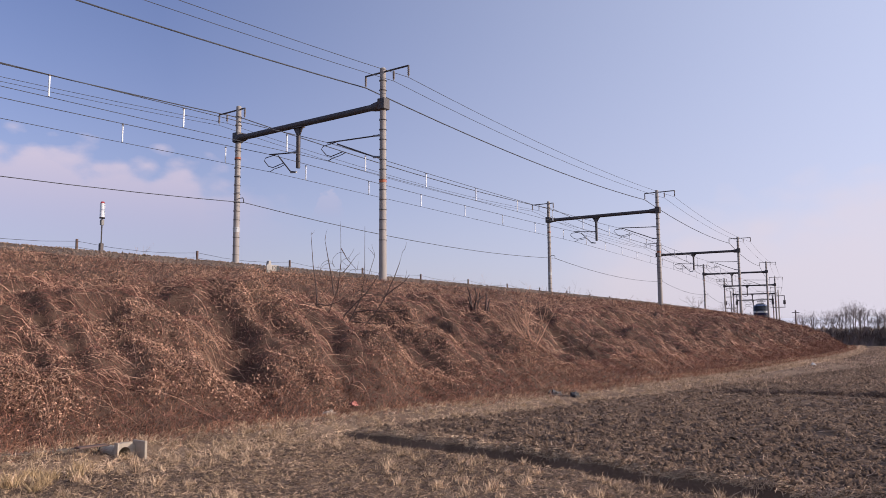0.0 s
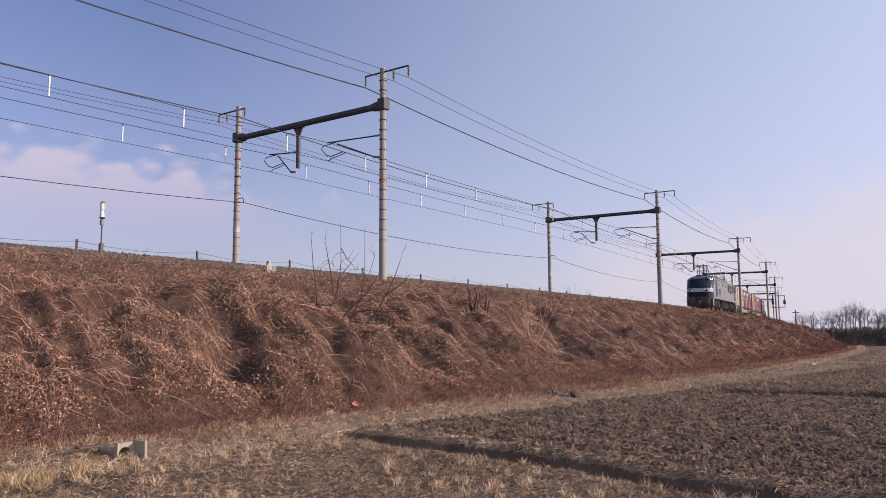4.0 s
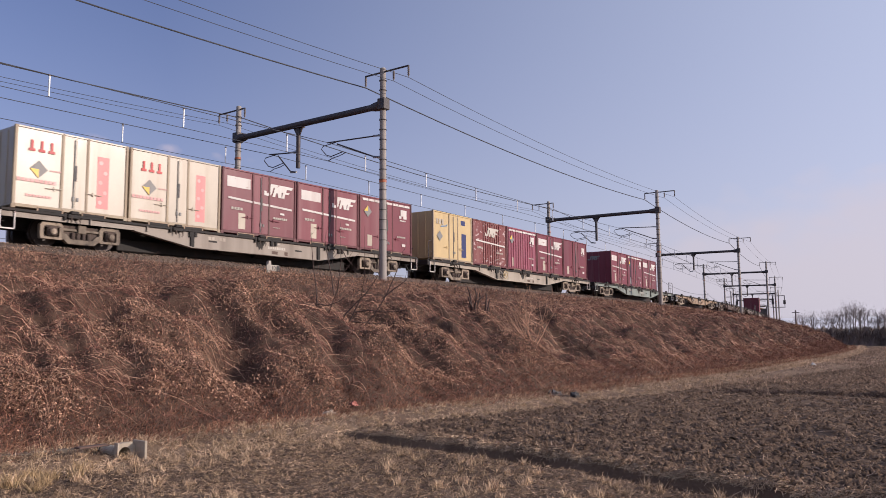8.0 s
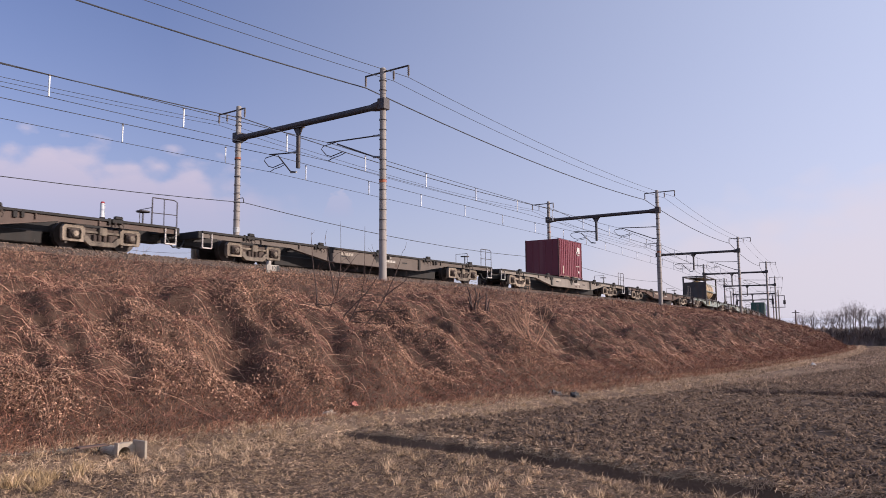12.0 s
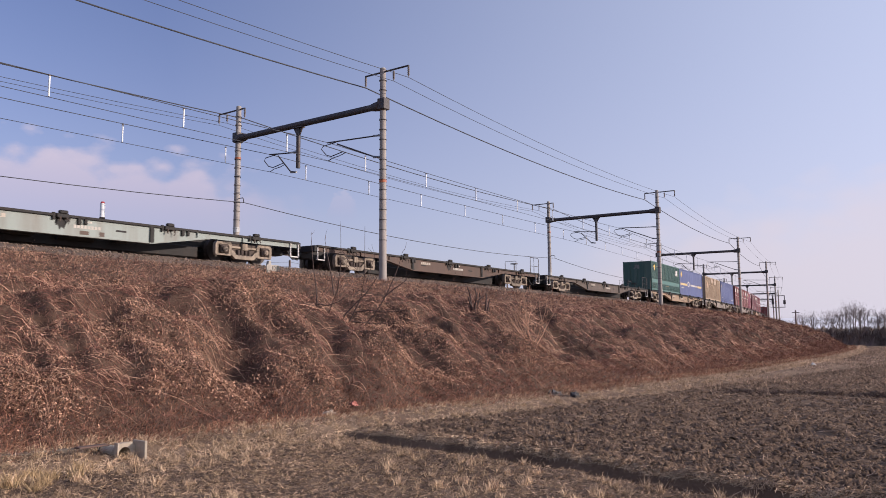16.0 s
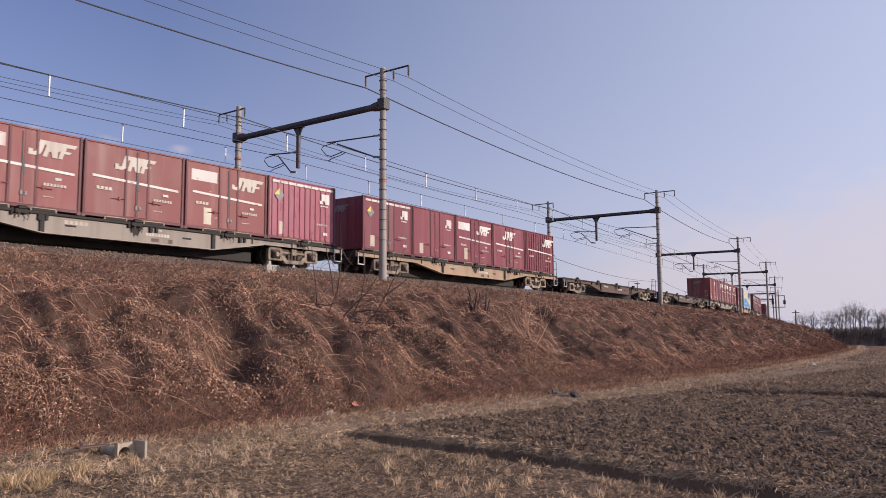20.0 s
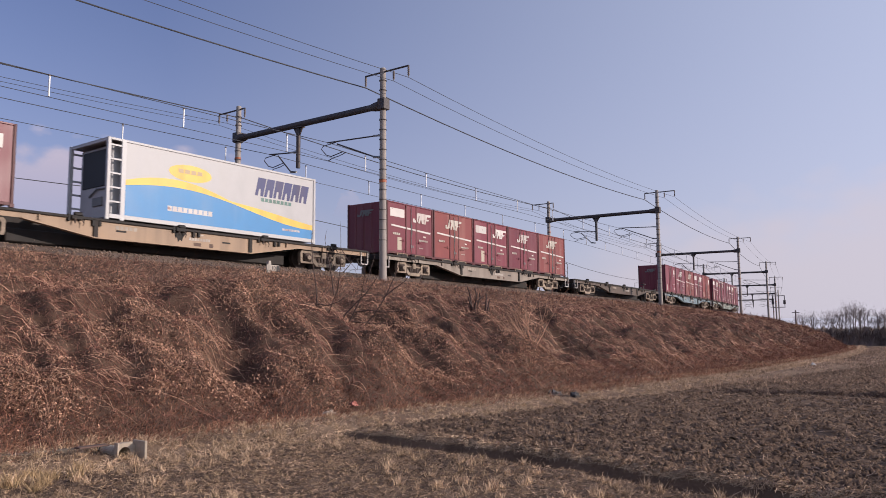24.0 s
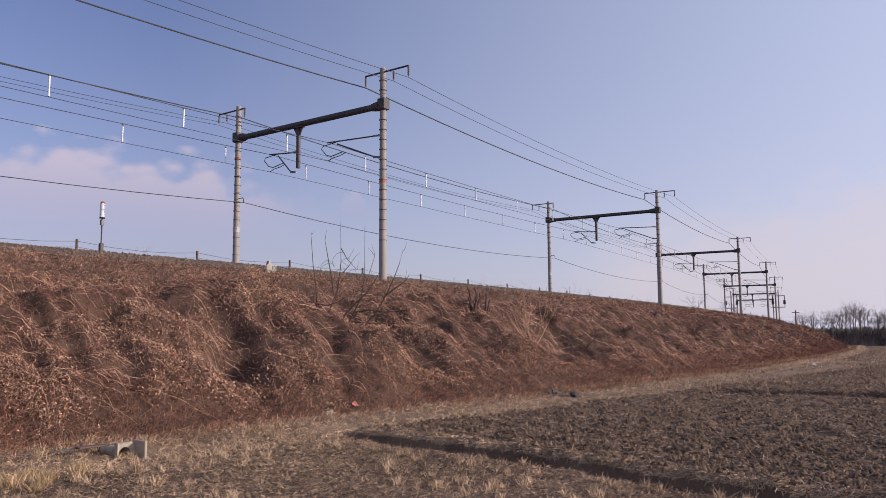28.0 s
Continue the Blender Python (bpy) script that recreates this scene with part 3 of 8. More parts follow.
        part("registration_arm", Shape().tube([(0, yc - 0.9, 5.32), (0, yc - 1.05, 5.25), (0, yc - 0.7, 5.16), (0, yc - 0.3, 5.12), (0, yc, 5.02)], 0.018, 6), DARK_STEEL, c, "", True)
        for z in (5.72, 4.78):
            part("insulator", Shape().tube([(0, yp, z), (0, yp + 0.1, z + 0.01)], 0.05, 10).tube([(0, yp + 0.12, z + 0.01), (0, yp + 0.38, z + 0.03)], 0.042, 10), STEEL, c, "pale insulator sleeve", True)
    part("cable_hook", Shape().tube([(0, w - 0.16, 3.98), (0, w - 0.42, 3.98), (0, w - 0.5, 3.9), (0, w - 0.5, 3.74)], 0.022, 6), DARK_STEEL, g)
    return g


def build_gantries():
    g = build_gantry()
    first = True
    for s in GANTRY_S:
        m = on_line(s, POLE_NEAR, 0.0)
        if first:
            g.matrix_basis = m
            first = False
        else:
            copy_thing(g, m)


build_gantries()


def wire(name, label, off, z, sag, r, a, b):
    """A wire along the line from a to b that hangs from gantry to gantry."""
    pts = []
    for i in range(len(GANTRY_S) - 1):
        s0, s1 = GANTRY_S[i], GANTRY_S[i + 1]
        for k in range(12):
            t = k / 12
            x0, y0, _ = line(s0, off)
            x1, y1, _ = line(s1, off)
            s = s0 + (s1 - s0) * t
            if a <= s <= b:
                pts.append((float(x0 + (x1 - x0) * t), float(y0 + (y1 - y0) * t), float(rail_z(s)) + z - sag * 4 * t * (1 - t)))
    ob = part(name, Shape().tube(pts, r, 6), WIRE, None, "", True)
    return tagged(ob, label, "wire", "overhead wires")


def build_wires():
    for c in (NEAR, FAR):
        wire("contact_wire", "thin dark contact wire over the track", c, 5.02, 0.02, 0.011, -60, 240)
        wire("messenger_wire", "dark carrying wire above the contact wire", c, 5.86, 0.12, 0.014, -60, 240)
    wire("feeder_cable", "thick dark feeder cable beside the poles", POLE_NEAR - 0.97, 7.95, 0.42, 0.026, -60, 240)
    for dy in (0.6, 1.4):
        wire("feeder_wire", "thin dark wire under the near bracket arms", POLE_NEAR + dy, 7.95, 0.42, 0.011, -60, 240)
    for dy in (-1.5, -0.88):
        wire("feeder_wire", "thin dark wire under the far bracket arms", POLE_FAR + dy, 7.92, 0.45, 0.011, -60, 240)
    wire("feeder_cable", "thick dark feeder cable under the far bracket arms", POLE_FAR + 0.45, 7.92, 0.34, 0.024, -60, 240)
    wire("communication_cable", "black cable slung from hooks on the far poles", POLE_FAR + 0.5, 3.74, 0.52, 0.018, -60, 240)


build_wires()


def build_droppers():
    d = thing("dropper", "white plastic-sleeved hanger between the two wires", "dropper", "droppers on the wires")
    part("rod", Shape().tube([(0, 0, 0), (0, 0, 0.74)], 0.008, 6), WIRE, d)
    part("sleeve", Shape().tube([(0, 0, 0.02), (0, 0, 0.7)], 0.03, 10), GLAZE, d, "glossy white sleeve", True)
    part("clip", Shape().box(-0.04, 0.04, -0.03, 0.03, 0.69, 0.75, 0.01), DARK_STEEL, d)
    first = True
    for c, s_first in ((NEAR, 1.5), (FAR, 1.32)):
        for i in range(24):
            s = s_first + 5.04 * i
            g = (s - GANTRY_S[0]) % 34.94 / 34.94
            x0, y0, _ = line(s - g * 34.94, c)
            x1, y1, th = line(s + (1 - g) * 34.94, c)
            m = pose(float(x0 + (x1 - x0) * g), float(y0 + (y1 - y0) * g), float(rail_z(s)) + 5.01, 0, 0, math.degrees(th))
            if first:
                d.matrix_basis = m
                first = False
            else:
                copy_thing(d, m)


build_droppers()


# ---- the goods train: x backwards along the train, the field on the -y side, z = 0 on top of rail (wagons) or deck (loads) ----
def letter_row(t, x, z, n, w, h, gap, y, mat, label="small worn lettering"):
    """A row of plain bars on a thin base line that stands for small lettering."""
    pts = [(x, z), (x + n * (w + gap) - gap, z)]
    for i in reversed(range(n)):
        a = x + i * (w + gap)
        pts += [(a + w, z + h), (a, z + h)]
        if i:
            pts += [(a, z + h * 0.12), (a - gap, z + h * 0.12)]
    return part("lettering", Shape().prism(pts, y - 0.003, y), mat, t, label)


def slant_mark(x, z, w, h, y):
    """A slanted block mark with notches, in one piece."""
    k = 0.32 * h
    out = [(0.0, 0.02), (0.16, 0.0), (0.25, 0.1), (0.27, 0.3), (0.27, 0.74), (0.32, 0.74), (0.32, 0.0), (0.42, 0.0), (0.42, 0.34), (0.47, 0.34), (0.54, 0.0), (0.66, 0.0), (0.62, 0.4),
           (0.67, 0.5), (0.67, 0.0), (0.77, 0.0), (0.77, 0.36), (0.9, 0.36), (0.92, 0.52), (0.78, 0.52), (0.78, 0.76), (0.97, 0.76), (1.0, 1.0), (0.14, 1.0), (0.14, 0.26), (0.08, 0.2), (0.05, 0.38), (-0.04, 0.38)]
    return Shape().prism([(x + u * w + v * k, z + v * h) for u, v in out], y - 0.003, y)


def block_mark(x, z, w, h, y):
    """A plain notched block mark, in one piece."""
    out = [(0.0, 0.0), (0.3, 0.0), (0.3, 0.3), (0.55, 0.3), (0.55, 0.0), (1.0, 0.0), (1.0, 1.0), (0.2, 1.0), (0.2, 0.3), (0.0, 0.3)]
    return Shape().prism([(x + u * w, z + v * h) for u, v in out], y - 0.003, y)


def diamond(x, z, r, y):
    return Shape().prism([(x - r, z), (x, z - r), (x + r, z), (x, z + r)], y - 0.003, y)


CREAM_EDGE = paint("weathered_cream_edge", (0.36, 0.29, 0.2), 0.55, (0.2, 0.12, 0.07), 0.7)
FADED_SEAL = paint("faded_seal", (0.36, 0.17, 0.1), 0.6, (0.4, 0.3, 0.2), 0.7, scuff=((0.42, 0.32, 0.222), 0.49))
RUST_SPOT = paint("rust_patch", (0.13, 0.06, 0.032), 0.8, (0.06, 0.03, 0.02), 0.6)
CL, CW, CH = 3.68, 2.44, 2.5


def box_frame(t, L, H, W, body_mat, post=0.09, rail=0.1, edge=None, front=0.0):
    """Body, posts, rails and castings shared by all box loads."""
    edge = edge or body_mat
    part("body", Shape().box(-L / 2 + 0.03 + front, L / 2 - 0.03, -W / 2 + 0.035, W / 2 - 0.035, 0.1, H - 0.02, 0.015), body_mat, t, "", False)
    for sx in (-1, 1):
        for sy in (-1, 1):
            x, y = sx * (L / 2 - post / 2), sy * (W / 2 - post / 2)
            p = part("corner_post", Shape().box(x - post / 2, x + post / 2, y - post / 2, y + post / 2, 0.0, H, 0.012), edge, t)
            part("corner_casting", Shape().box(x - 0.07, x + 0.07, y - 0.05, y + 0.05, 0.0, 0.12, 0.01), edge, p)
    for sy in (-1, 1):
        y = sy * (W / 2 - 0.04)
        part("top_rail", Shape().box(-L / 2 + post, L / 2 - post, y - 0.035, y + 0.035, H - rail * 0.6, H - 0.003, 0.01), body_mat, t)
        part("bottom_rail", Shape().box(-L / 2 + post, L / 2 - post, y - 0.035, y + 0.035, 0.05, 0.05 + rail, 0.01), edge, t)


def box_doors(t, mat, y, edge=None):
    """A pair of side doors with bars, handles and hinges on the field side (y < 0)."""
    xa, xb, xs = -CL / 2 + 0.40 * CL, -CL / 2 + 0.62 * CL, -CL / 2 + 0.515 * CL
    for a, b in ((xa, xs - 0.008), (xs + 0.008, xb)):
        part("door", Shape().box(a, b, y - 0.012, y + 0.02, 0.16, CH - 0.09, 0.008), mat, t)
    for x in (xa, xb):
        part("door_post", Shape().box(x - 0.045, x + 0.045, y - 0.03, y + 0.02, 0.02, CH - 0.01, 0.012), edge or mat, t)
    bar = part("locking_bar", Shape().tube([(xs - 0.05, y - 0.03, 0.2), (xs - 0.05, y - 0.03, CH - 0.15)], 0.016, 6), GREY_MARK, t, "dark vertical locking bar")
    part("keeper", Shape().box(xs - 0.09, xs - 0.01, y - 0.05, y - 0.012, 0.42, 0.56, 0.01).box(xs + 0.05, xs + 0.13, y - 0.04, y - 0.012, 0.42, 0.54, 0.01), GREY_MARK, bar)
    part("grip", Shape().box(xs - 0.035, xs + 0.035, y - 0.045, y - 0.03, 1.05, 1.55, 0.008), DARK_STEEL, bar, "long dark grip")
    for x, d in ((xa, -1), (xb, 1)):
        part("latch", Shape().tube([(x, y - 0.04, 0.72), (x + 0.5 * d, y - 0.03, 0.7)], 0.014, 6).box(x + 0.22 * d - 0.03, x + 0.22 * d + 0.03, y - 0.04, y - 0.012, 0.66, 0.78), mat, t)


def box_base(t, L=CL, n=2):
    for i in range(n):
        x = (-0.38 + 0.76 * i / max(1, n - 1)) * L / 2
        # a solid black block draws the shade inside each pocket
        part("fork_pocket", Shape().box(x - 0.36, x + 0.36, -CW / 2 - 0.004, -CW / 2 + 0.1, -0.012, 0.075, 0.008), UNDER, t, "fork-lift pocket with its shade drawn as a black block")
        part("pocket_frame", Shape().box(x - 0.4, x - 0.36, -CW / 2 - 0.006, -CW / 2 + 0.05, -0.01, 0.1).box(x + 0.36, x + 0.4, -CW / 2 - 0.006, -CW / 2 + 0.05, -0.01, 0.1).box(x - 0.4, x + 0.4, -CW / 2 - 0.006, -CW / 2 + 0.05, 0.075, 0.1), WAGON_TAN, t, "worn tan pocket rim")


def ribs_on(t, mat, L, H, y, x0, x1, step, w=0.07, d=0.035, z0=0.16, z1=None):
    me = to_mesh("rib", Shape().box(-w / 2, w / 2, -d, 0.012, z0, (z1 or H - 0.09), 0.012), mat)
    x = x0
    while x < x1 + 1e-6:
        r = part("rib", me, None, t)
        r.location = (x, y, 0)
        x += step


def end_ribs(t, mat, L, H):
    """Shallow uprights and a mark on the leading end."""
    for y in (-0.72, -0.24, 0.24, 0.72):
        part("end_rib", Shape().box(-L / 2 - 0.0, -L / 2 + 0.04, y - 0.04, y + 0.04, 0.16, H - 0.1, 0.01), mat, t)


def twelve_foot(style, old=False):
    """A short railway load box of the given style; an old one is faded brick red."""
    y = -CW / 2 + 0.035
    base = {"logo": MAROON, "logo_mid": MAROON, "strip": MAROON, "plain": MAROON, "ribbed_rose": PINKISH, "ribbed_logo": MAROON, "ribbed_mid": WORN,
            "cream": CREAM, "yellow": YELLOW, "ribbed_dark": MAROON}[style]
    label = {"logo": "maroon steel container with white slanted mark and stripe", "logo_mid": "maroon steel container with white mark over its doors",
             "strip": "maroon steel container with white strip along its top", "plain": "plain maroon steel container with small white mark",
             "ribbed_rose": "rose-red container with close upright ribs", "ribbed_logo": "maroon ribbed container with white mark and stripe",
             "ribbed_mid": "maroon container with worn ribs behind its white mark", "cream": "cream container with red marks and pink flowered panel",
             "yellow": "pale yellow container with blue panel", "ribbed_dark": "dark maroon ribbed container with white mark"}[style]
    if old and base is MAROON:
        base, label = BRICK, label.replace("maroon", "faded brick-red")
    edge = DARK_EDGE if base in (MAROON, BRICK, PINKISH, WORN) else CREAM_EDGE
    t = thing("container", label, "container", "containers on the train")
    box_frame(t, CL, CH, CW, base, edge=edge)
    box_base(t)
    end_ribs(t, base, CL, CH)
    x0 = -CL / 2
    if style.startswith("ribbed"):
        if style == "ribbed_mid":
            ribs_on(t, WORN, CL, CH, y, x0 + 1.16, x0 + 2.85, 0.24, 0.1, 0.04)
        else:
            ribs_on(t, base, CL, CH, y, x0 + 0.25, x0 + CL - 0.25, 0.29, 0.1, 0.035)
    else:
        box_doors(t, base, y, edge)
    ym = y - (0.04 if style.startswith("ribbed") else 0.022)
    if style in ("logo", "logo_mid", "ribbed_logo", "ribbed_mid"):
        px = {"logo": 2.0, "logo_mid": 1.05, "ribbed_logo": 2.15, "ribbed_mid": 1.25}[style]
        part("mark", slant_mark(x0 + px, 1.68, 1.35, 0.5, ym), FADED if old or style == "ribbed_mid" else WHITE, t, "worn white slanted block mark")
        part("stripe", Shape().prism([(x0 + 0.3, 1.34), (x0 + 3.45, 1.22), (x0 + 3.45, 1.3), (x0 + 0.3, 1.42)], ym - 0.003, ym), WHITE, t, "thin white stripe")
        if style == "logo":
            part("panel", Shape().box(x0 + 0.25, x0 + 1.35, y - 0.004, y, 1.8, 2.2), WHITE, t, "white lettered panel")
            part("sticker", Shape().box(x0 + 0.8, x0 + 1.12, y - 0.004, y, 0.25, 0.85), CREAM, t, "pale sticker")
        letter_row(t, x0 + 0.45, 0.95, 4, 0.1, 0.1, 0.04, ym, FADED)
        letter_row(t, x0 + 2.5, 0.8, 7, 0.07, 0.08, 0.035, ym, FADED)
        letter_row(t, x0 + 2.5, 0.45, 5, 0.04, 0.035, 0.03, ym, FADED)
        part("small_plate", Shape().box(x0 + 2.85, x0 + 3.05, ym - 0.003, ym, 1.0, 1.08), WHITE, t)
    if style in ("strip", "plain", "ribbed_rose", "ribbed_dark"):
        part("mark", block_mark(x0 + 2.75, 1.72, 0.55, 0.42, ym), WHITE, t, "white block mark")
        letter_row(t, x0 + 2.8, 1.6, 4, 0.09, 0.05, 0.02, ym, WHITE)
        letter_row(t, x0 + 2.6, 0.8, 6, 0.07, 0.07, 0.035, ym, FADED)
        part("small_plate", Shape().box(x0 + 2.95, x0 + 3.2, ym - 0.003, ym, 0.4, 0.52), WHITE, t)
        part("sticker", Shape().box(x0 + 0.55, x0 + 0.85, y - 0.004, y, 0.25, 0.75), CREAM, t, "pale sticker")
        if style in ("strip", "ribbed_rose"):
            for k in range(8):
                part("strip", Shape().box(x0 + 0.2 + 0.42 * k, x0 + 0.58 + 0.42 * k, ym - 0.003, ym, 2.28, 2.38), WHITE, t, "white strip along the top")
            d = part("diamond_mark", diamond(x0 + 0.55, 1.8, 0.26, ym), GREY_MARK, t, "grey and yellow diamond mark")
            part("half", Shape().prism([(x0 + 0.29, 1.8), (x0 + 0.55, 1.8), (x0 + 0.55, 2.06)], ym - 0.006, ym - 0.003), SUNNY, d)
    if style == "cream":
        for k in range(3):
            part("mark", Shape().prism([(x0 + 0.42 + 0.3 * k, 1.78), (x0 + 0.62 + 0.3 * k, 1.78), (x0 + 0.62 + 0.3 * k, 1.86), (x0 + 0.56 + 0.3 * k, 1.86), (x0 + 0.56 + 0.3 * k, 2.12), (x0 + 0.48 + 0.3 * k, 2.12), (x0 + 0.48 + 0.3 * k, 1.86), (x0 + 0.42 + 0.3 * k, 1.86)], ym - 0.003, ym), RED, t, "red block mark")
        d = part("diamond_mark", diamond(x0 + 0.75, 1.25, 0.27, ym), GREY_MARK, t, "grey and yellow diamond mark")
        part("half", Shape().prism([(x0 + 0.48, 1.25), (x0 + 0.75, 0.98), (x0 + 0.75, 1.25)], ym - 0.006, ym - 0.003), SUNNY, d)
        p = part("flower_panel", Shape().box(x0 + 2.62, x0 + 3.02, y - 0.004, y, 0.3, 1.98), PINK, t, "pink panel with pale flowers")
        for k in range(5):
            z = 0.5 + 0.32 * k
            part("flower", Shape().prism([(x0 + 2.82 + 0.075 * math.cos(q * 1.2566) + (0.08 if k % 2 else -0.08), z + 0.075 * math.sin(q * 1.2566)) for q in range(5)], y - 0.007, y - 0.004), PALE_PINK, p)
        letter_row(t, x0 + 0.12, 0.84, 9, 0.1, 0.1, 0.035, ym, PALE_PINK)
        letter_row(t, x0 + 0.4, 0.4, 8, 0.07, 0.07, 0.03, ym, PALE_PINK)
        letter_row(t, x0 + 1.1, 1.24, 5, 0.05, 0.04, 0.02, ym, PALE_PINK)
    if style == "yellow":
        for k in range(3):
            part("mark", Shape().box(x0 + 0.3 + 0.24 * k, x0 + 0.46 + 0.24 * k, ym - 0.003, ym, 1.85, 2.12), CREAM, t, "pale block mark")
        part("diamond_mark", diamond(x0 + 0.6, 1.25, 0.26, ym), GREY_MARK, t, "grey diamond mark")
        part("blue_panel", Shape().box(x0 + 2.65, x0 + 3.1, y - 0.004, y, 0.3, 1.55), NAVY_MARK, t, "blue panel")
        part("blue_plate", Shape().box(x0 + 2.6, x0 + 3.0, y - 0.004, y, 2.0, 2.25), NAVY_MARK, t, "small blue plate")
        part("wave", Shape().prism([(x0 + 0.7, 1.72), (x0 + 1.25, 1.8), (x0 + 1.3, 1.95), (x0 + 1.2, 1.83), (x0 + 0.7, 1.77)], ym - 0.003, ym), SKYBLUE, t, "blue swoosh")
    # faint mark on the leading end
    if style in ("logo", "plain", "strip"):
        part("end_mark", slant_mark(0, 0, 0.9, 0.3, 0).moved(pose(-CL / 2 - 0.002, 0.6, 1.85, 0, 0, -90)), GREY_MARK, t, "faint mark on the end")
    return t


def long_box(style):
    """A thirty-one foot load box."""
    L, H, W = {"green": (9.3, 2.5, 2.46), "blue": (9.35, 2.5, 2.46), "tan": (9.12, 2.5, 2.44), "navy": (9.12, 2.5, 2.44), "reefer": (9.25, 2.72, 2.46)}[style]
    mat = {"green": GREEN, "blue": BLUE, "tan": TAN_BOX, "navy": BLUE, "reefer": WHITE_BODY}[style]
    label = {"green": "long green ribbed container with white mark", "blue": "long smooth blue container with pale band", "tan": "long tan ribbed container with faded red seal",
             "navy": "long blue container with shallow ribs", "reefer": "white refrigerated container with blue and yellow wave"}[style]
    t = thing("container", label, "container", "containers on the train")
    box_frame(t, L, H, W, mat, 0.12, 0.14, front=0.62 if style == "reefer" else 0.0)
    y, x0 = -W / 2 + 0.035, -L / 2
    if style == "green":
        ribs_on(t, mat, L, H, y, x0 + 0.3, x0 + L - 0.3, 0.262, 0.12, 0.035, 1.02)
        ribs_on(t, mat, L, H, y, x0 + 0.3, x0 + L - 0.3, 0.262, 0.12, 0.035, 0.2, 0.66)
        part("belt", Shape().box(x0 + 0.15, x0 + L - 0.15, y - 0.03, y, 0.7, 0.98, 0.01), GREEN_PALE, t, "pale green waist belt")
        part("mark", block_mark(x0 + 7.75, 1.66, 0.8, 0.5, y - 0.04), WHITE, t, "white block mark")
        d = part("diamond_mark", diamond(x0 + 0.8, 1.98, 0.3, y - 0.045), SUNNY, t, "yellow and grey diamond mark")
        part("half", Shape().prism([(x0 + 0.5, 1.98), (x0 + 0.8, 1.68), (x0 + 0.8, 1.98)], y - 0.052, y - 0.048), GREY_MARK, d)
        letter_row(t, x0 + 1.3, 2.08, 6, 0.08, 0.05, 0.05, y - 0.04, TAN)
        letter_row(t, x0 + 4.4, 0.5, 6, 0.1, 0.08, 0.06, y - 0.04, TAN)
    if style == "blue":
        # thin side sheets, buckled by use
        for k in range(8):
            xa, ln, nu, nv = x0 + 0.14 + (L - 0.28) * k / 8, (L - 0.28) / 8 - 0.012, 12, 10
            v, f = [], []
            for i in range(nu + 1):
                for j in range(nv + 1):
                    u, w = i / nu, j / nv
                    b = (0.022 * math.sin(math.pi * u) * math.sin(math.pi * w) * (0.4 + math.sin(k * 2.4) ** 2) + 0.007 * math.sin(u * 7 + k * 1.7 + 2 * w) * math.sin(3.1 * w)) if 0 < i < nu and 0 < j < nv else 0.0
                    v.append((xa + ln * u, y - 0.004 + b * 0.5, 0.2 + (H - 0.3) * w))
            f = [(i * (nv + 1) + j, (i + 1) * (nv + 1) + j, (i + 1) * (nv + 1) + j + 1, i * (nv + 1) + j + 1) for i in range(nu) for j in range(nv)]
            part("side_sheet", Shape().add(v, f), BLUE, t, "dented blue side sheet", True)
        y -= 0.012
        part("band", Shape().box(x0 + 0.35, x0 + 2.9, y - 0.005, y, 0.98, 1.18).box(x0 + 7.2, x0 + 8.95, y - 0.005, y, 0.98, 1.18), YELLOW, t, "pale yellow band")
        ring = [(x0 + 3.45 + 0.42 * math.cos(a * 0.3927), 1.16 + 0.27 * math.sin(a * 0.3927)) for a in range(16)]
        p = part("ring_mark", Shape().prism(ring, y - 0.006, y), WHITE, t, "white ring mark")
        part("ring_centre", Shape().prism([(x0 + 3.4 + 0.26 * math.cos(a * 0.3927), 1.16 + 0.17 * math.sin(a * 0.3927)) for a in range(16)], y - 0.009, y - 0.006), BLUE, p)
        letter_row(t, x0 + 4.3, 1.02, 10, 0.2, 0.16, 0.06, y, WHITE)
        letter_row(t, x0 + 0.7, 0.7, 6, 0.12, 0.08, 0.05, y, WHITE)
        part("diamond_mark", diamond(x0 + 0.8, 2.0, 0.28, y), SUNNY, t, "yellow diamond mark")
    if style in ("tan", "navy"):
        ribs_on(t, mat, L, H, y, x0 + 0.3, x0 + L - 0.3, 0.355 if style == "tan" else 0.71, 0.12, 0.04 if style == "tan" else 0.02)
        if style == "tan":
            part("seal", Shape().prism([(x0 + 1.25 + 0.33 * math.cos(a * 0.524), 1.55 + 0.36 * math.sin(a * 0.524)) for a in range(12)], y - 0.048, y - 0.041), FADED_SEAL, t, "faded red round seal")
            rng = random.Random(8)
            for k in range(26):
                xr, zr, wr = x0 + rng.choice((2.9, 4.6, 5.5, 6.6, 7.6)) + rng.uniform(-0.5, 0.5), rng.uniform(0.35, 2.2), rng.uniform(0.02, 0.055)
                part("rust_spot", Shape().prism([(xr - wr * 0.5, zr), (xr - wr * 0.2, zr - wr * 4), (xr + wr * 0.3, zr - wr * 3), (xr + wr * 0.6, zr - wr * 0.2), (xr + wr * 0.2, zr + wr * 1.5)], y - 0.043, y - 0.038), RUST_SPOT, t, "rust spot")
            part("patch", Shape().box(x0 + 3.4, x0 + 4.4, y - 0.05, y - 0.041, 1.95, 2.4).box(x0 + 5.2, x0 + 6.3, y - 0.05, y - 0.041, 1.8, 2.4), TAN_BOX, t, "plain repair patch")
        else:
            part("diamond_mark", diamond(x0 + 0.8, 1.95, 0.24, y - 0.03), CREAM, t, "pale diamond mark")
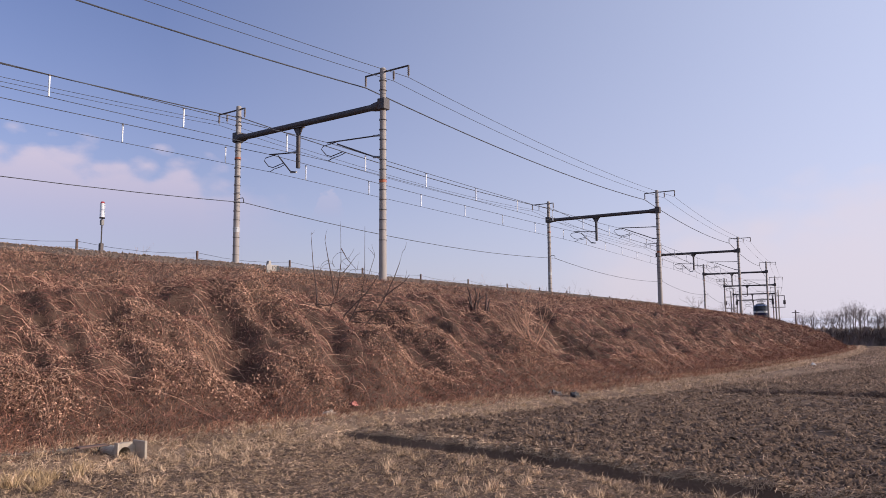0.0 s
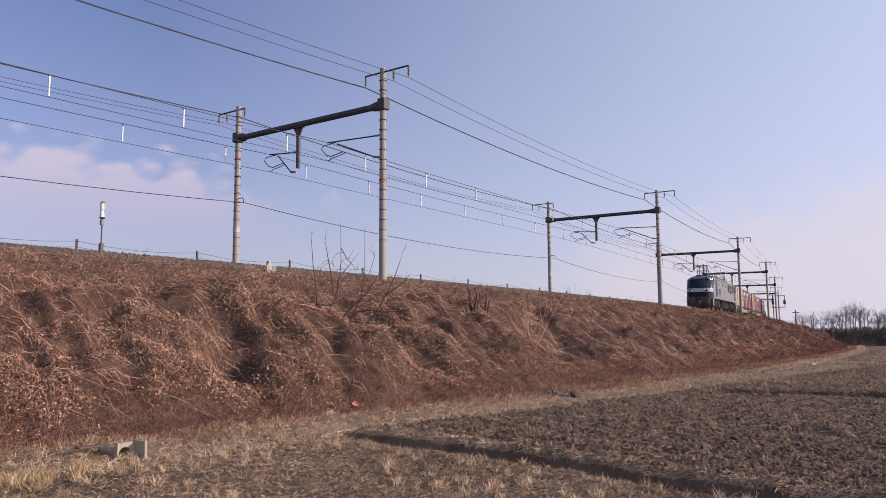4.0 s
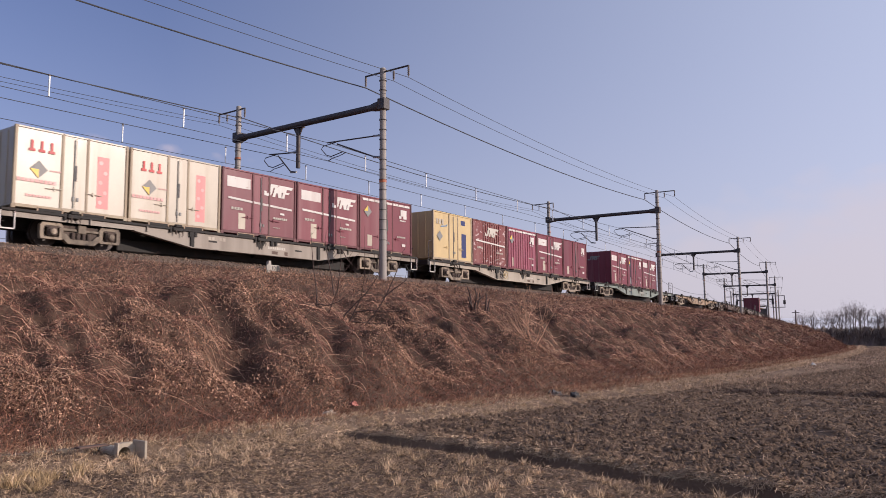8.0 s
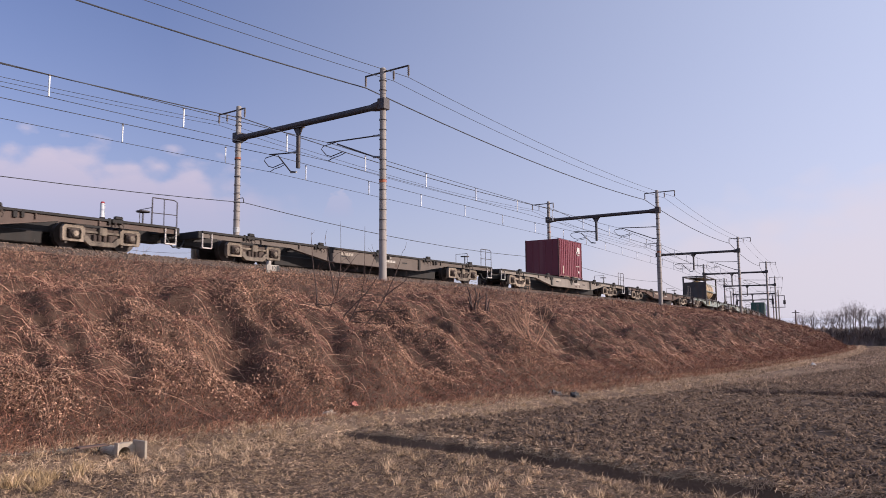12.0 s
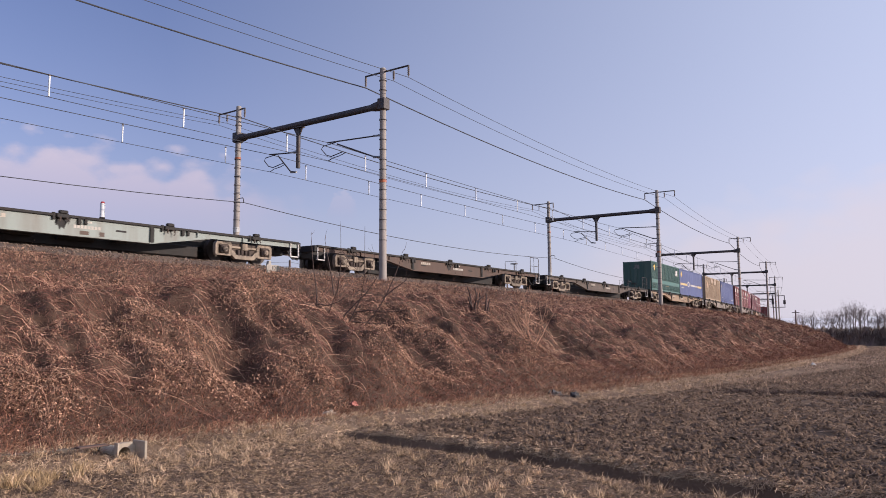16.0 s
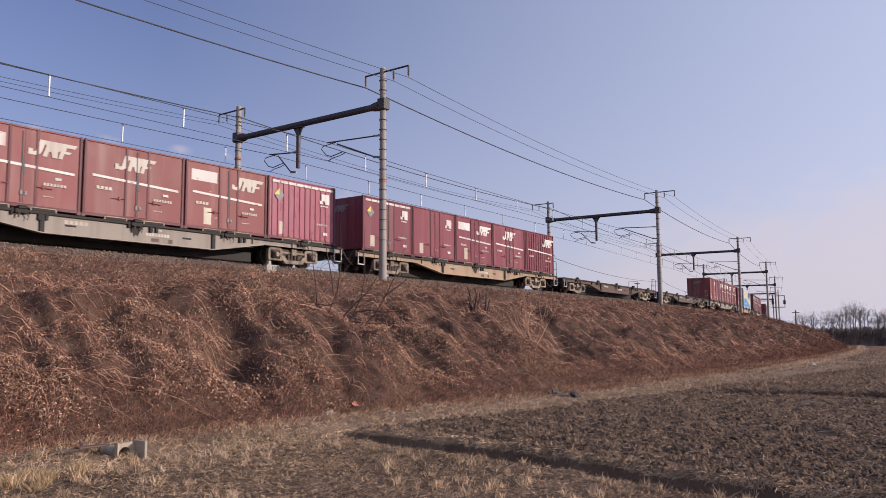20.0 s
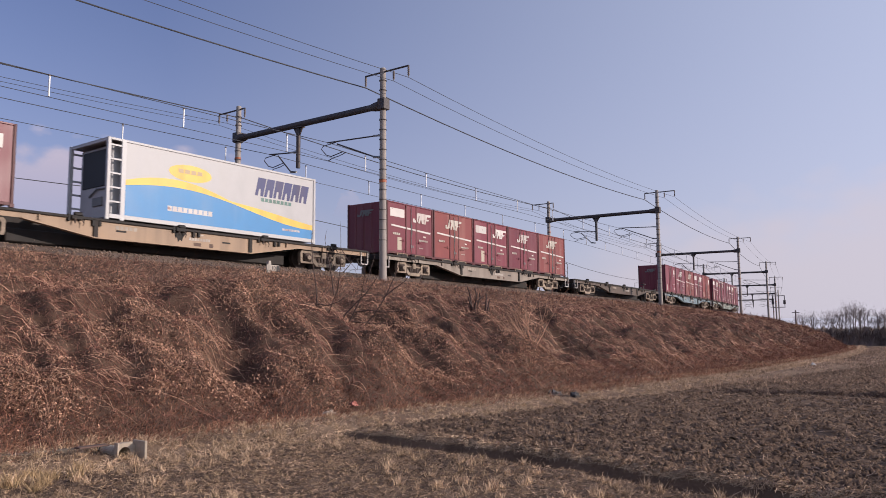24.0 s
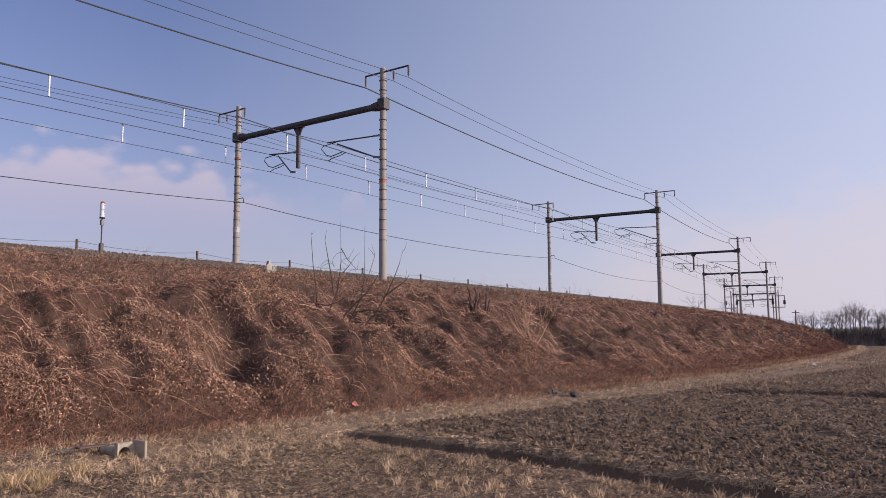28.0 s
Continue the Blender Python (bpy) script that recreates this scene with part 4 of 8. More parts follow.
            letter_row(t, x0 + 7.4, 0.45, 5, 0.16, 0.12, 0.06, y - 0.025, WHITE)
            letter_row(t, x0 + 0.6, 0.55, 6, 0.1, 0.08, 0.04, y - 0.025, WHITE)
    if style == "reefer":
        def wave(u):
            return 0.98 + 0.42 * math.cos((u - 0.24) * 4.2)
        n = 28
        us = [i / n for i in range(n + 1)]
        xa = x0 + 0.68
        ln = L - 0.83
        low = Shape().prism([(xa, 0.2), (xa + ln, 0.2)] + [(xa + ln * u, wave(u)) for u in reversed(us)], y - 0.004, y)
        part("blue_field", low, SKYBLUE, t, "bright blue lower field")
        part("wave_band", Shape().prism([(xa + ln * u, wave(u)) for u in us] + [(xa + ln * u, wave(u) + 0.06 + 0.22 * abs(math.sin(u * 5 + 0.6))) for u in reversed(us)], y - 0.004, y), SUNNY, t, "yellow wave band")
        part("sun_mark", Shape().prism([(xa + 2.5 + 0.9 * math.cos(a * 0.393), 1.98 + 0.3 * math.sin(a * 0.393)) for a in range(16)], y - 0.004, y), SUNNY, t, "orange oval mark")
        for i in range(6):
            xx, k = xa + 5.4 + i * 0.45, 0.16
            part("brand_block", Shape().prism([(xx, 1.62), (xx + 0.13, 1.62), (xx + 0.2, 1.9), (xx + 0.28, 1.9), (xx + 0.26, 1.62), (xx + 0.4, 1.62), (xx + 0.4 + k, 2.34), (xx + k, 2.34)], y - 0.005, y), NAVY_MARK, t, "slanted dark blue block")
        letter_row(t, xa + 1.6, 0.55, 9, 0.17, 0.18, 0.04, y - 0.004, WHITE)
        letter_row(t, xa + 6.8, 0.4, 6, 0.12, 0.08, 0.04, y - 0.004, WHITE)
        letter_row(t, xa + 5.7, 1.42, 8, 0.15, 0.14, 0.05, y - 0.004, GREEN_PALE)
        letter_row(t, xa + 2.0, 1.96, 4, 0.2, 0.14, 0.06, y - 0.006, TAN)
        # open end bay: cooling unit between two ladder frames
        part("cooling_unit", Shape().box(x0 + 0.3, x0 + 0.66, -0.95, 0.95, 0.12, 2.55, 0.04), WHITE_BODY, t, "white cooling unit in the open end")
        part("end_hatch", Shape().box(x0 + 0.28, x0 + 0.31, -0.8, 0.8, 1.2, 2.45, 0.02), RUBBER, t, "dark cooling unit grille")
        part("end_pipe", Shape().tube([(x0 + 0.27, -0.7, 1.1), (x0 + 0.25, -0.2, 1.12), (x0 + 0.27, 0.3, 0.9)], 0.03, 6).box(x0 + 0.26, x0 + 0.31, -0.5, 0.1, 0.55, 0.85, 0.01), GREY_MARK, t)
        part("sloping_base", Shape().prism([(x0 + 0.1, 0.0), (x0 + 0.66, 0.0), (x0 + 0.66, 0.22)], -1.1, 1.1), UNDER, t, "dark sloping base plate")
        for sy in (-1, 1):
            yy = sy * (W / 2 - 0.05)
            lad = part("ladder", Shape().box(x0 + 0.5, x0 + 0.66, yy - 0.05, yy + 0.05, 0.0, H, 0.01), WHITE_BODY, t, "white ladder frame")
            for k in range(6):
                part("rung", Shape().box(x0 + 0.1, x0 + 0.52, yy - 0.03, yy + 0.03, 0.1 + 0.47 * k, 0.16 + 0.47 * k, 0.006), WHITE_BODY, lad)
        part("top_beam", Shape().box(x0 + 0.02, x0 + 0.12, -1.1, 1.1, H - 0.12, H - 0.01, 0.01).box(x0 + 0.02, x0 + 0.66, -1.15, 1.15, H - 0.04, H - 0.008), WHITE_BODY, t)
    if style in ("green", "blue"):
        part("end_mark", block_mark(0, 0, 0.5, 0.35, 0).moved(pose(-L / 2 - 0.003, 0.3, 1.85, 0, 0, -90)), GREY_MARK, t, "faint mark on the end")
        for yy in (-0.6, 0, 0.6):
            part("end_bar", Shape().tube([(-L / 2 - 0.01, yy, 0.15), (-L / 2 - 0.01, yy, H - 0.12)], 0.02, 6), mat, t)
    return t


def tank():
    L, H, W = 6.06, 2.55, 2.44
    t = thing("tank_container", "tan insulated tank held in a dark steel frame", "tank container", "containers on the train")
    r, zc = 0.95, 1.1
    pts = [(-2.85, 0.1), (-2.8, 0.5), (-2.65, 0.82), (-2.4, 1.0), (-2.2, 1.05), (2.2, 1.05), (2.4, 1.0), (2.65, 0.82), (2.8, 0.5), (2.85, 0.1)]
    n = 28
    v = [(x, q * r * math.cos(2 * math.pi * k / n), zc + q * r * math.sin(2 * math.pi * k / n)) for x, q in pts for k in range(n)]
    f = [(i * n + k, i * n + (k + 1) % n, (i + 1) * n + (k + 1) % n, (i + 1) * n + k) for i in range(len(pts) - 1) for k in range(n)]
    f += [tuple(range(n))[::-1], tuple((len(pts) - 1) * n + k for k in range(n))]
    b = part("barrel", Shape().add(v, f), TAN, t, "tan riveted tank shell", True)
    for x in (-1.35, 0.0, 1.35):
        part("strap", Shape().tube([(x - 0.025, 0, zc), (x + 0.025, 0, zc)], 1.006, 40), BROWN_UNDER, b, "thin dark strap")
    for sx in (-1, 1):
        x = sx * (L / 2 - 0.06)
        for sy in (-1, 1):
            y = sy * (W / 2 - 0.06)
            part("post", Shape().box(x - 0.08, x + 0.08, y - 0.07, y + 0.07, 0, H, 0.01), DARK_STEEL, t)
            part("brace", Shape().tube([(x - 0.03 * sx, y, 0.62), (x - 0.9 * sx, y, 0.06)], 0.05, 6), DARK_STEEL, t)
        part("end_frame", Shape().box(x - 0.05, x + 0.05, -W / 2, W / 2, 0.0, 0.12).box(x - 0.05, x + 0.05, -W / 2, W / 2, H - 0.12, H), DARK_STEEL, t)
        part("end_plate", Shape().box(x - 0.03, x + 0.03, -W / 2 + 0.13, W / 2 - 0.13, 0.12, 1.9 if sx < 0 else 0.9), DARK_STEEL, t)
    for sy in (-1, 1):
        y = sy * (W / 2 - 0.06)
        for z0, z1 in ((0, 0.12), (H - 0.12, H)):
            part("side_rail", Shape().box(-L / 2 + 0.1, L / 2 - 0.1, y - 0.05, y + 0.05, z0, z1, 0.01), DARK_STEEL, t)
        for z in (0.9, 1.62):
            part("guard_bar", Shape().box(-L / 2 + 0.1, L / 2 - 0.1, y - 0.02, y + 0.03, z, z + 0.09, 0.008), WAGON_TEAL, t, "grey guard bar")
    part("walkway", Shape().box(-2.9, 2.2, -0.95, 0.6, H - 0.2, H - 0.14), DARK_STEEL, t, "dark plate walkway over the tank")
    return t


def bogie(t, xc, wheel_me, frame_me, box_me):
    """A two-axle freight bogie with dusty cast side frames."""
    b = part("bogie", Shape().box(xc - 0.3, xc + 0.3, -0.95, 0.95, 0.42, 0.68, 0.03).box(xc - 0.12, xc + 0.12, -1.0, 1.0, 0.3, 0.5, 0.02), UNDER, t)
    for sy in (-1, 1):
        for dx in (-0.95, 0.95):
            fr = part("side_frame", frame_me, None, b, "dusty cast frame arch over the axle")
            fr.matrix_basis = pose(xc + dx, sy * 0.98, 0, 0, 0, 0 if sy < 0 else 180)
        for nm, me, lab in (("swing_beam", MIDDLE_ME, "dusty cast beam hung between the axles"), ("spring_nest", SPRING_ME, "brown coil springs")):
            mid = part(nm, me, None, b, lab)
            mid.matrix_basis = pose(xc, sy * 0.98, 0, 0, 0, 0 if sy < 0 else 180)
        for dx in (-0.95, 0.95):
            ab = part("axle_box", box_me, None, b)
            ab.matrix_basis = pose(xc + dx, sy * 1.07, 0.43, 0, 0, 0 if sy < 0 else 180)
            if sy < 0:
                cap = part("axle_cap", CAP_ME, None, b, "pale round axle cap")
                cap.matrix_basis = ab.matrix_basis
    for dx in (-0.95, 0.95):
        w = part("wheelset", wheel_me, None, b, "steel wheels on an axle")
        w.location = (xc + dx, 0, 0.43)
    return b


def wheel_shape(r):
    sh = Shape()
    for sy in (-1, 1):
        y = sy * 0.56
        sh.tube([(0, y - 0.065, 0), (0, y + 0.065, 0)], r, 28)
        sh.tube([(0, y - sy * 0.065, 0), (0, y - sy * 0.095, 0)], r + 0.028, 28)
        sh.tube([(0, y + sy * 0.065, 0), (0, y + sy * 0.09, 0)], r * 0.45, 16)
    return sh.tube([(0, -0.9, 0), (0, 0.9, 0)], 0.08, 10)


WHEEL_ME = to_mesh("wheelset", wheel_shape(0.43), WHEEL)
# a cast housing round each axle box, and a hung beam between them under a nest of springs
_frame = Shape()
_out = [(-0.33, 0.2), (-0.36, 0.3), (-0.36, 0.62), (-0.28, 0.72), (0.28, 0.72), (0.36, 0.62), (0.36, 0.3), (0.33, 0.2)]
_in = [(-0.22, 0.27), (-0.24, 0.32), (-0.24, 0.57), (-0.19, 0.62), (0.19, 0.62), (0.24, 0.57), (0.24, 0.32), (0.22, 0.27)]
_n = len(_out)
_v = [(x, -0.09, z) for x, z in _out] + [(x, -0.09, z) for x, z in _in] + [(x, 0.07, z) for x, z in _out] + [(x, 0.07, z) for x, z in _in]
_f = []
for _i in range(_n):
    _j = (_i + 1) % _n
    _f += [(_i, _j, _n + _j, _n + _i), (2 * _n + _j, 2 * _n + _i, 3 * _n + _i, 3 * _n + _j), (_j, _i, 2 * _n + _i, 2 * _n + _j), (_n + _i, _n + _j, 3 * _n + _j, 3 * _n + _i)]
FRAME_ME = to_mesh("side_frame", _frame.add(_v, _f), BOGIE)
_frame = Shape().prism([(-0.62, 0.26), (-0.42, 0.1), (0.42, 0.1), (0.62, 0.26), (0.62, 0.42), (0.5, 0.4), (0.36, 0.25), (-0.36, 0.25), (-0.5, 0.4), (-0.62, 0.42)], -0.1, 0.06)
_frame.box(-0.6, -0.14, -0.06, 0.05, 0.5, 0.58, 0.01).box(0.14, 0.6, -0.06, 0.05, 0.5, 0.58, 0.01).box(-0.13, 0.13, -0.13, 0.0, 0.44, 0.7, 0.02)
MIDDLE_ME = to_mesh("swing_beam", _frame, BOGIE)
_frame = Shape().box(-0.6, 0.6, 0.0, 0.08, 0.25, 0.7, 0.02)
for _x in (-0.26, -0.1, 0.08, 0.25):
    _frame.tube([(_x, -0.05, 0.24), (_x, -0.05, 0.46)], 0.065, 8)
SPRING_ME = to_mesh("spring_nest", _frame, BROWN_UNDER)
BOX_ME = to_mesh("axle_box", Shape().box(-0.15, 0.15, -0.07, 0.1, -0.15, 0.16, 0.04).tube([(0, -0.07, 0), (0, -0.12, 0)], 0.12, 12).box(-0.2, 0.2, -0.02, 0.08, 0.13, 0.18), BROWN_UNDER)
CAP_ME = to_mesh("axle_cap", Shape().tube([(0, -0.12, 0), (0, -0.15, 0)], 0.085, 12).tube([(0, -0.15, 0), (0, -0.165, 0)], 0.03, 8), BOGIE)


def wagon(paint_mat, rail_front, rail_rear, brake_wheel):
    """A flat container wagon: fish-bellied sills, cross members, locks, bogies, couplers."""
    look_of = {"wagon_grey_paint": "grey-green", "wagon_tan_paint": "tan", "wagon_pale_teal_paint": "pale teal", "wagon_pale_paint": "pale grey", "wagon_dark_paint": "dark brown", "wagon_slate_paint": "slate brown", "wagon_blue_grey_paint": "blue-grey"}[paint_mat.name]
    t = thing("container_wagon", "weathered %s flat container wagon on dusty bogies" % look_of, "wagon", "wagons of the goods train")
    for sy in (-1, 1):
        y = sy * 1.16
        s = part("side_sill", Shape().prism([(-9.6, 0.96), (-9.6, 0.74), (-5.4, 0.74), (-3.1, 0.37), (3.1, 0.37), (5.4, 0.74), (9.6, 0.74), (9.6, 0.96)], y - 0.02, y + 0.02), paint_mat, t, "fish-bellied side sill")
        # flange blackened: the shade in the gap under the loads is in its colour
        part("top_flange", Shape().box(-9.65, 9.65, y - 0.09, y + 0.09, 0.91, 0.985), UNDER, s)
        part("bottom_flange", Shape().prism([(-5.4, 0.74), (-3.1, 0.37), (3.1, 0.37), (5.4, 0.74), (5.4, 0.715), (3.12, 0.34), (-3.12, 0.34), (-5.4, 0.715)], y - 0.1, y + 0.1), paint_mat, s)
        for x in (-6.9, -4.9, 4.9, 6.9):
            part("web_plate", Shape().box(x - 0.02, x + 0.02, y - 0.08, y + 0.08, 0.74, 0.955), paint_mat, s)
        for x in (-3.1, 3.1):
            part("sill_post", Shape().box(x - 0.07, x + 0.07, y - 0.075, y + 0.075, 0.36, 0.915), UNDER, s, "dark upright in the sill")
        if sy < 0:
            for x in (-2.2, 2.0):
                # no hole is cut: a black plate draws the shade of the slot
                part("slot_hole", Shape().box(x - 0.18, x + 0.18, y - 0.024, y - 0.018, 0.62, 0.68, 0.002), UNDER, s)
            letter_row(s, 0.4, 0.61, 8, 0.08, 0.1, 0.035, y - 0.021, FADED)
            letter_row(s, 0.8, 0.8, 2, 0.08, 0.05, 0.03, y - 0.021, FADED)
            part("plate_frame", Shape().box(0.6, 0.9, y - 0.024, y - 0.02, 0.42, 0.54), WAGON_DARK, s)
            part("plate_frame", Shape().box(1.25, 1.42, y - 0.024, y - 0.02, 0.41, 0.55), WAGON_DARK, s)
            letter_row(s, -2.4, 0.7, 5, 0.12, 0.12, 0.04, y - 0.021, WAGON_PALE, "faded pale mark")
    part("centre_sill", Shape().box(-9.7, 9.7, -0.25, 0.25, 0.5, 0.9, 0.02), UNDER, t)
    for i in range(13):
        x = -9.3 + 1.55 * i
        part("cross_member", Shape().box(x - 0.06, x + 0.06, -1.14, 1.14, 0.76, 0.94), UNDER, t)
    # brake gear; the long black block is added for the shade under the sills
    part("brake_gear", Shape().box(-5.5, 5.5, -0.42, 0.42, 0.1, 0.52, 0.03).box(-1.6, -0.6, -0.9, -0.4, 0.3, 0.6, 0.05).tube([(0.2, -0.5, 0.45), (1.4, -0.5, 0.45)], 0.17, 12).tube([(-4.5, -0.3, 0.42), (4.5, -0.3, 0.42)], 0.03, 6).box(2.0, 2.5, -0.95, -0.5, 0.32, 0.58, 0.03), UNDER, t, "black brake gear with a long block for the shade beneath")
    for i in range(5):
        x = -7.48 + 3.74 * i
        for sy in (-1, 1):
            y = sy * 1.2
            f = part("container_lock", Shape().box(x - 0.2, x + 0.2, y - 0.1, y + 0.06, 0.86, 1.0, 0.02).box(x - 0.12, x + 0.16, y - 0.12, y + 0.02, 0.98, 1.1, 0.03).box(x - 0.3, x - 0.22, y - 0.06, y + 0.02, 0.8, 1.02, 0.01), UNDER, t, "black container lock")
            if sy < 0:
                low = 0.5 if abs(x) < 3 else 0.77
                stain = [(x - 0.26, 0.9), (x - 0.2, 0.82), (x - 0.17, low + 0.12), (x - 0.1, low + 0.16), (x - 0.05, low), (x + 0.02, low + 0.1), (x + 0.1, low + 0.04), (x + 0.15, low + 0.18), (x + 0.28, 0.84), (x + 0.3, 0.9)]
                part("grease_stain", Shape().prism(stain, -1.184, -1.181), UNDER, f, "black grease run down the sill")
                part("lock_lever", Shape().tube([(x + 0.1, y - 0.08, 0.9), (x + 0.2, y - 0.1, 0.78), (x + 0.16, y - 0.1, 0.68)], 0.02, 5).tube([(x - 0.08, y - 0.09, 0.9), (x - 0.1, y - 0.11, 0.74)], 0.025, 5), BROWN_UNDER, f)
            if sy < 0 and i in (1, 2, 3):
                part("hanger", Shape().box(x + 0.5, x + 0.62, y - 0.05, y + 0.02, 0.72, 0.95, 0.01).box(x + 0.72, x + 0.82, y - 0.05, y + 0.02, 0.74, 0.95, 0.01), UNDER, f)
    for sx in (-1, 1):
        e = part("end_beam", Shape().box(sx * 9.72 - 0.1, sx * 9.72 + 0.1, -1.2, 1.2, 0.7, 0.97, 0.02), UNDER, t)
        part("coupler", Shape().box(min(sx * 9.8, sx * 10.16), max(sx * 9.8, sx * 10.16), -0.1, 0.1, 0.72, 0.98, 0.03).box(min(sx * 10.02, sx * 10.19), max(sx * 10.02, sx * 10.19), -0.16, 0.14, 0.68, 1.02, 0.04), UNDER, e)
        part("brake_hose", Shape().tube([(sx * 9.8, -0.4, 0.7), (sx * 9.92, -0.42, 0.5), (sx * 10.05, -0.45, 0.38), (sx * 10.16, -0.45, 0.4)], 0.03, 8), RUBBER, e, "", True)
        x = sx * 9.45
        st = part("step", Shape().box(x - 0.22, x - 0.19, -1.24, -1.2, 0.36, 0.9).box(x + 0.19, x + 0.22, -1.24, -1.2, 0.36, 0.9).box(x - 0.22, x + 0.22, -1.24, -1.14, 0.36, 0.4), WHITE, e, "worn white foot step")
        bogie(t, sx * 7.1, WHEEL_ME, FRAME_ME, BOX_ME)
    for on, sx in ((rail_front, -1), (rail_rear, 1)):
        if on:
            x = sx * 9.7
            r = part("hand_rail", Shape().tube([(x, -1.18, 0.95), (x, -1.18, 1.85), (x - 0.1 * sx, -1.15, 1.92), (x - 0.9 * sx, -1.1, 1.92)], 0.02, 6).tube([(x - 0.9 * sx, -1.1, 1.92), (x - 0.9 * sx, -1.1, 0.95)], 0.02, 6)
                     .tube([(x - 0.45 * sx, -1.1, 1.92), (x - 0.45 * sx, -1.1, 0.95)], 0.016, 6).tube([(x, -1.18, 1.4), (x - 0.9 * sx, -1.1, 1.4)], 0.016, 6), DARK_STEEL, t, "thin bent hand rail")
            part("far_rail", Shape().tube([(x, 1.18, 0.95), (x, 1.18, 1.85), (x, 0.4, 1.85), (x, 0.4, 0.95)], 0.02, 6), DARK_STEEL, r)
            part("brake_stand", Shape().tube([(x - 0.4 * sx, 0.3, 0.95), (x - 0.4 * sx, 0.3, 1.62)], 0.03, 8).tube([(x - 0.4 * sx, 0.3, 1.62), (x - 0.4 * sx, 0.3, 1.66)], 0.24, 14), DARK_STEEL, r)
    if brake_wheel:
        for xw, yw, mat, lab in ((-2.35, -1.36, YELLOW, "yellow spoked brake wheel"), (-2.62, -1.28, DARK_STEEL, "dark spoked brake wheel")):
            bw = Shape().tube([(xw + 0.22 * math.cos(a * 0.3927), yw, 0.66 + 0.22 * math.sin(a * 0.3927)) for a in range(17)], 0.02, 6, caps=False)
            for a in range(5):
                bw.tube([(xw, yw, 0.66), (xw + 0.22 * math.cos(a * 1.2566), yw, 0.66 + 0.22 * math.sin(a * 1.2566))], 0.014, 5)
            bw.tube([(xw, yw, 0.66), (xw, -1.18, 0.66)], 0.025, 6)
            part("brake_wheel", bw, mat, t, lab)
    return t


# ---- the electric locomotive ----
LOCO_GREY = paint("loco_grey_paint", (0.19, 0.172, 0.148), 0.36, (0.15, 0.11, 0.08), 0.4, 0.0)
# blue lifted towards steel: some reflected sky is put into the colour
LOCO_BLUE = paint("loco_blue_paint", (0.135, 0.185, 0.34), 0.3, (0.12, 0.14, 0.22), 0.3, 0.0)
LOCO_UNDER = surface("loco_underfloor_black", (0.006, 0.005, 0.005), (0.018, 0.014, 0.012), 0.8, 0.0, 3, 30, 0.3, dirt=(0.04, 0.02, 0.013), dirt_amount=0.5)
LOCO_BROWN = surface("loco_brake_dust_brown", (0.016, 0.009, 0.007), (0.06, 0.031, 0.022), 0.8, 0.0, 3, 30, 0.3, dirt=(0.1, 0.046, 0.027), dirt_amount=0.5)
SLAT = surface("dark_louvre_slat", (0.022, 0.02, 0.019), (0.05, 0.045, 0.042), 0.7, 0.0, 3, 30, 0.1)
TREAD = surface("worn_wheel_tread", (0.16, 0.13, 0.11), (0.34, 0.3, 0.26), 0.35, 0.6, 3, 30, 0.1)
# white lowered so that the front's shade is in the paint colour
LOCO_WHITE = paint("loco_white_toned_for_shade", (0.5, 0.5, 0.49), 0.35, (0.3, 0.28, 0.26), 0.3, 0.0)
LOCO_ROOF = paint("loco_dark_blue_roof", (0.05, 0.075, 0.15), 0.35, (0.06, 0.07, 0.1), 0.4, 0.0)
LOCO_NAVY = paint("loco_navy_paint", (0.014, 0.018, 0.055), 0.42, (0.03, 0.03, 0.06), 0.3, 0.0)
LOCO_BLACK = surface("loco_black_mask", (0.012, 0.012, 0.014), (0.03, 0.03, 0.034), 0.2, 0.0, 2, 20, 0.0)
# dirty skirt grey, darkened further for the shade on the front
SKIRT = surface("loco_skirt_shaded_grey", (0.025, 0.022, 0.02), (0.075, 0.064, 0.056), 0.5, 0.0, 2, 20, 0.05, dirt=RUST, dirt_amount=0.4)
GLASS = surface("dark_window_glass", (0.01, 0.012, 0.014), (0.016, 0.018, 0.02), 0.06, 0.0, 2, 20, 0.0, rough_var=0.03)
# paler copy of the glass: the reflection is its base colour
PALE_GLASS = surface("side_glass_painted_reflection", (0.18, 0.2, 0.22), (0.26, 0.28, 0.3), 0.08, 0.0, 2, 20, 0.0, rough_var=0.03)
LAMP = nodes_of("headlamp_glow")
LAMP[3].inputs["Base Color"].default_value = (0.9, 0.88, 0.8, 1)
LAMP[3].inputs["Emission Color"].default_value = (1.0, 0.93, 0.78, 1)
LAMP[3].inputs["Emission Strength"].default_value = 1.5
LAMP = LAMP[0]


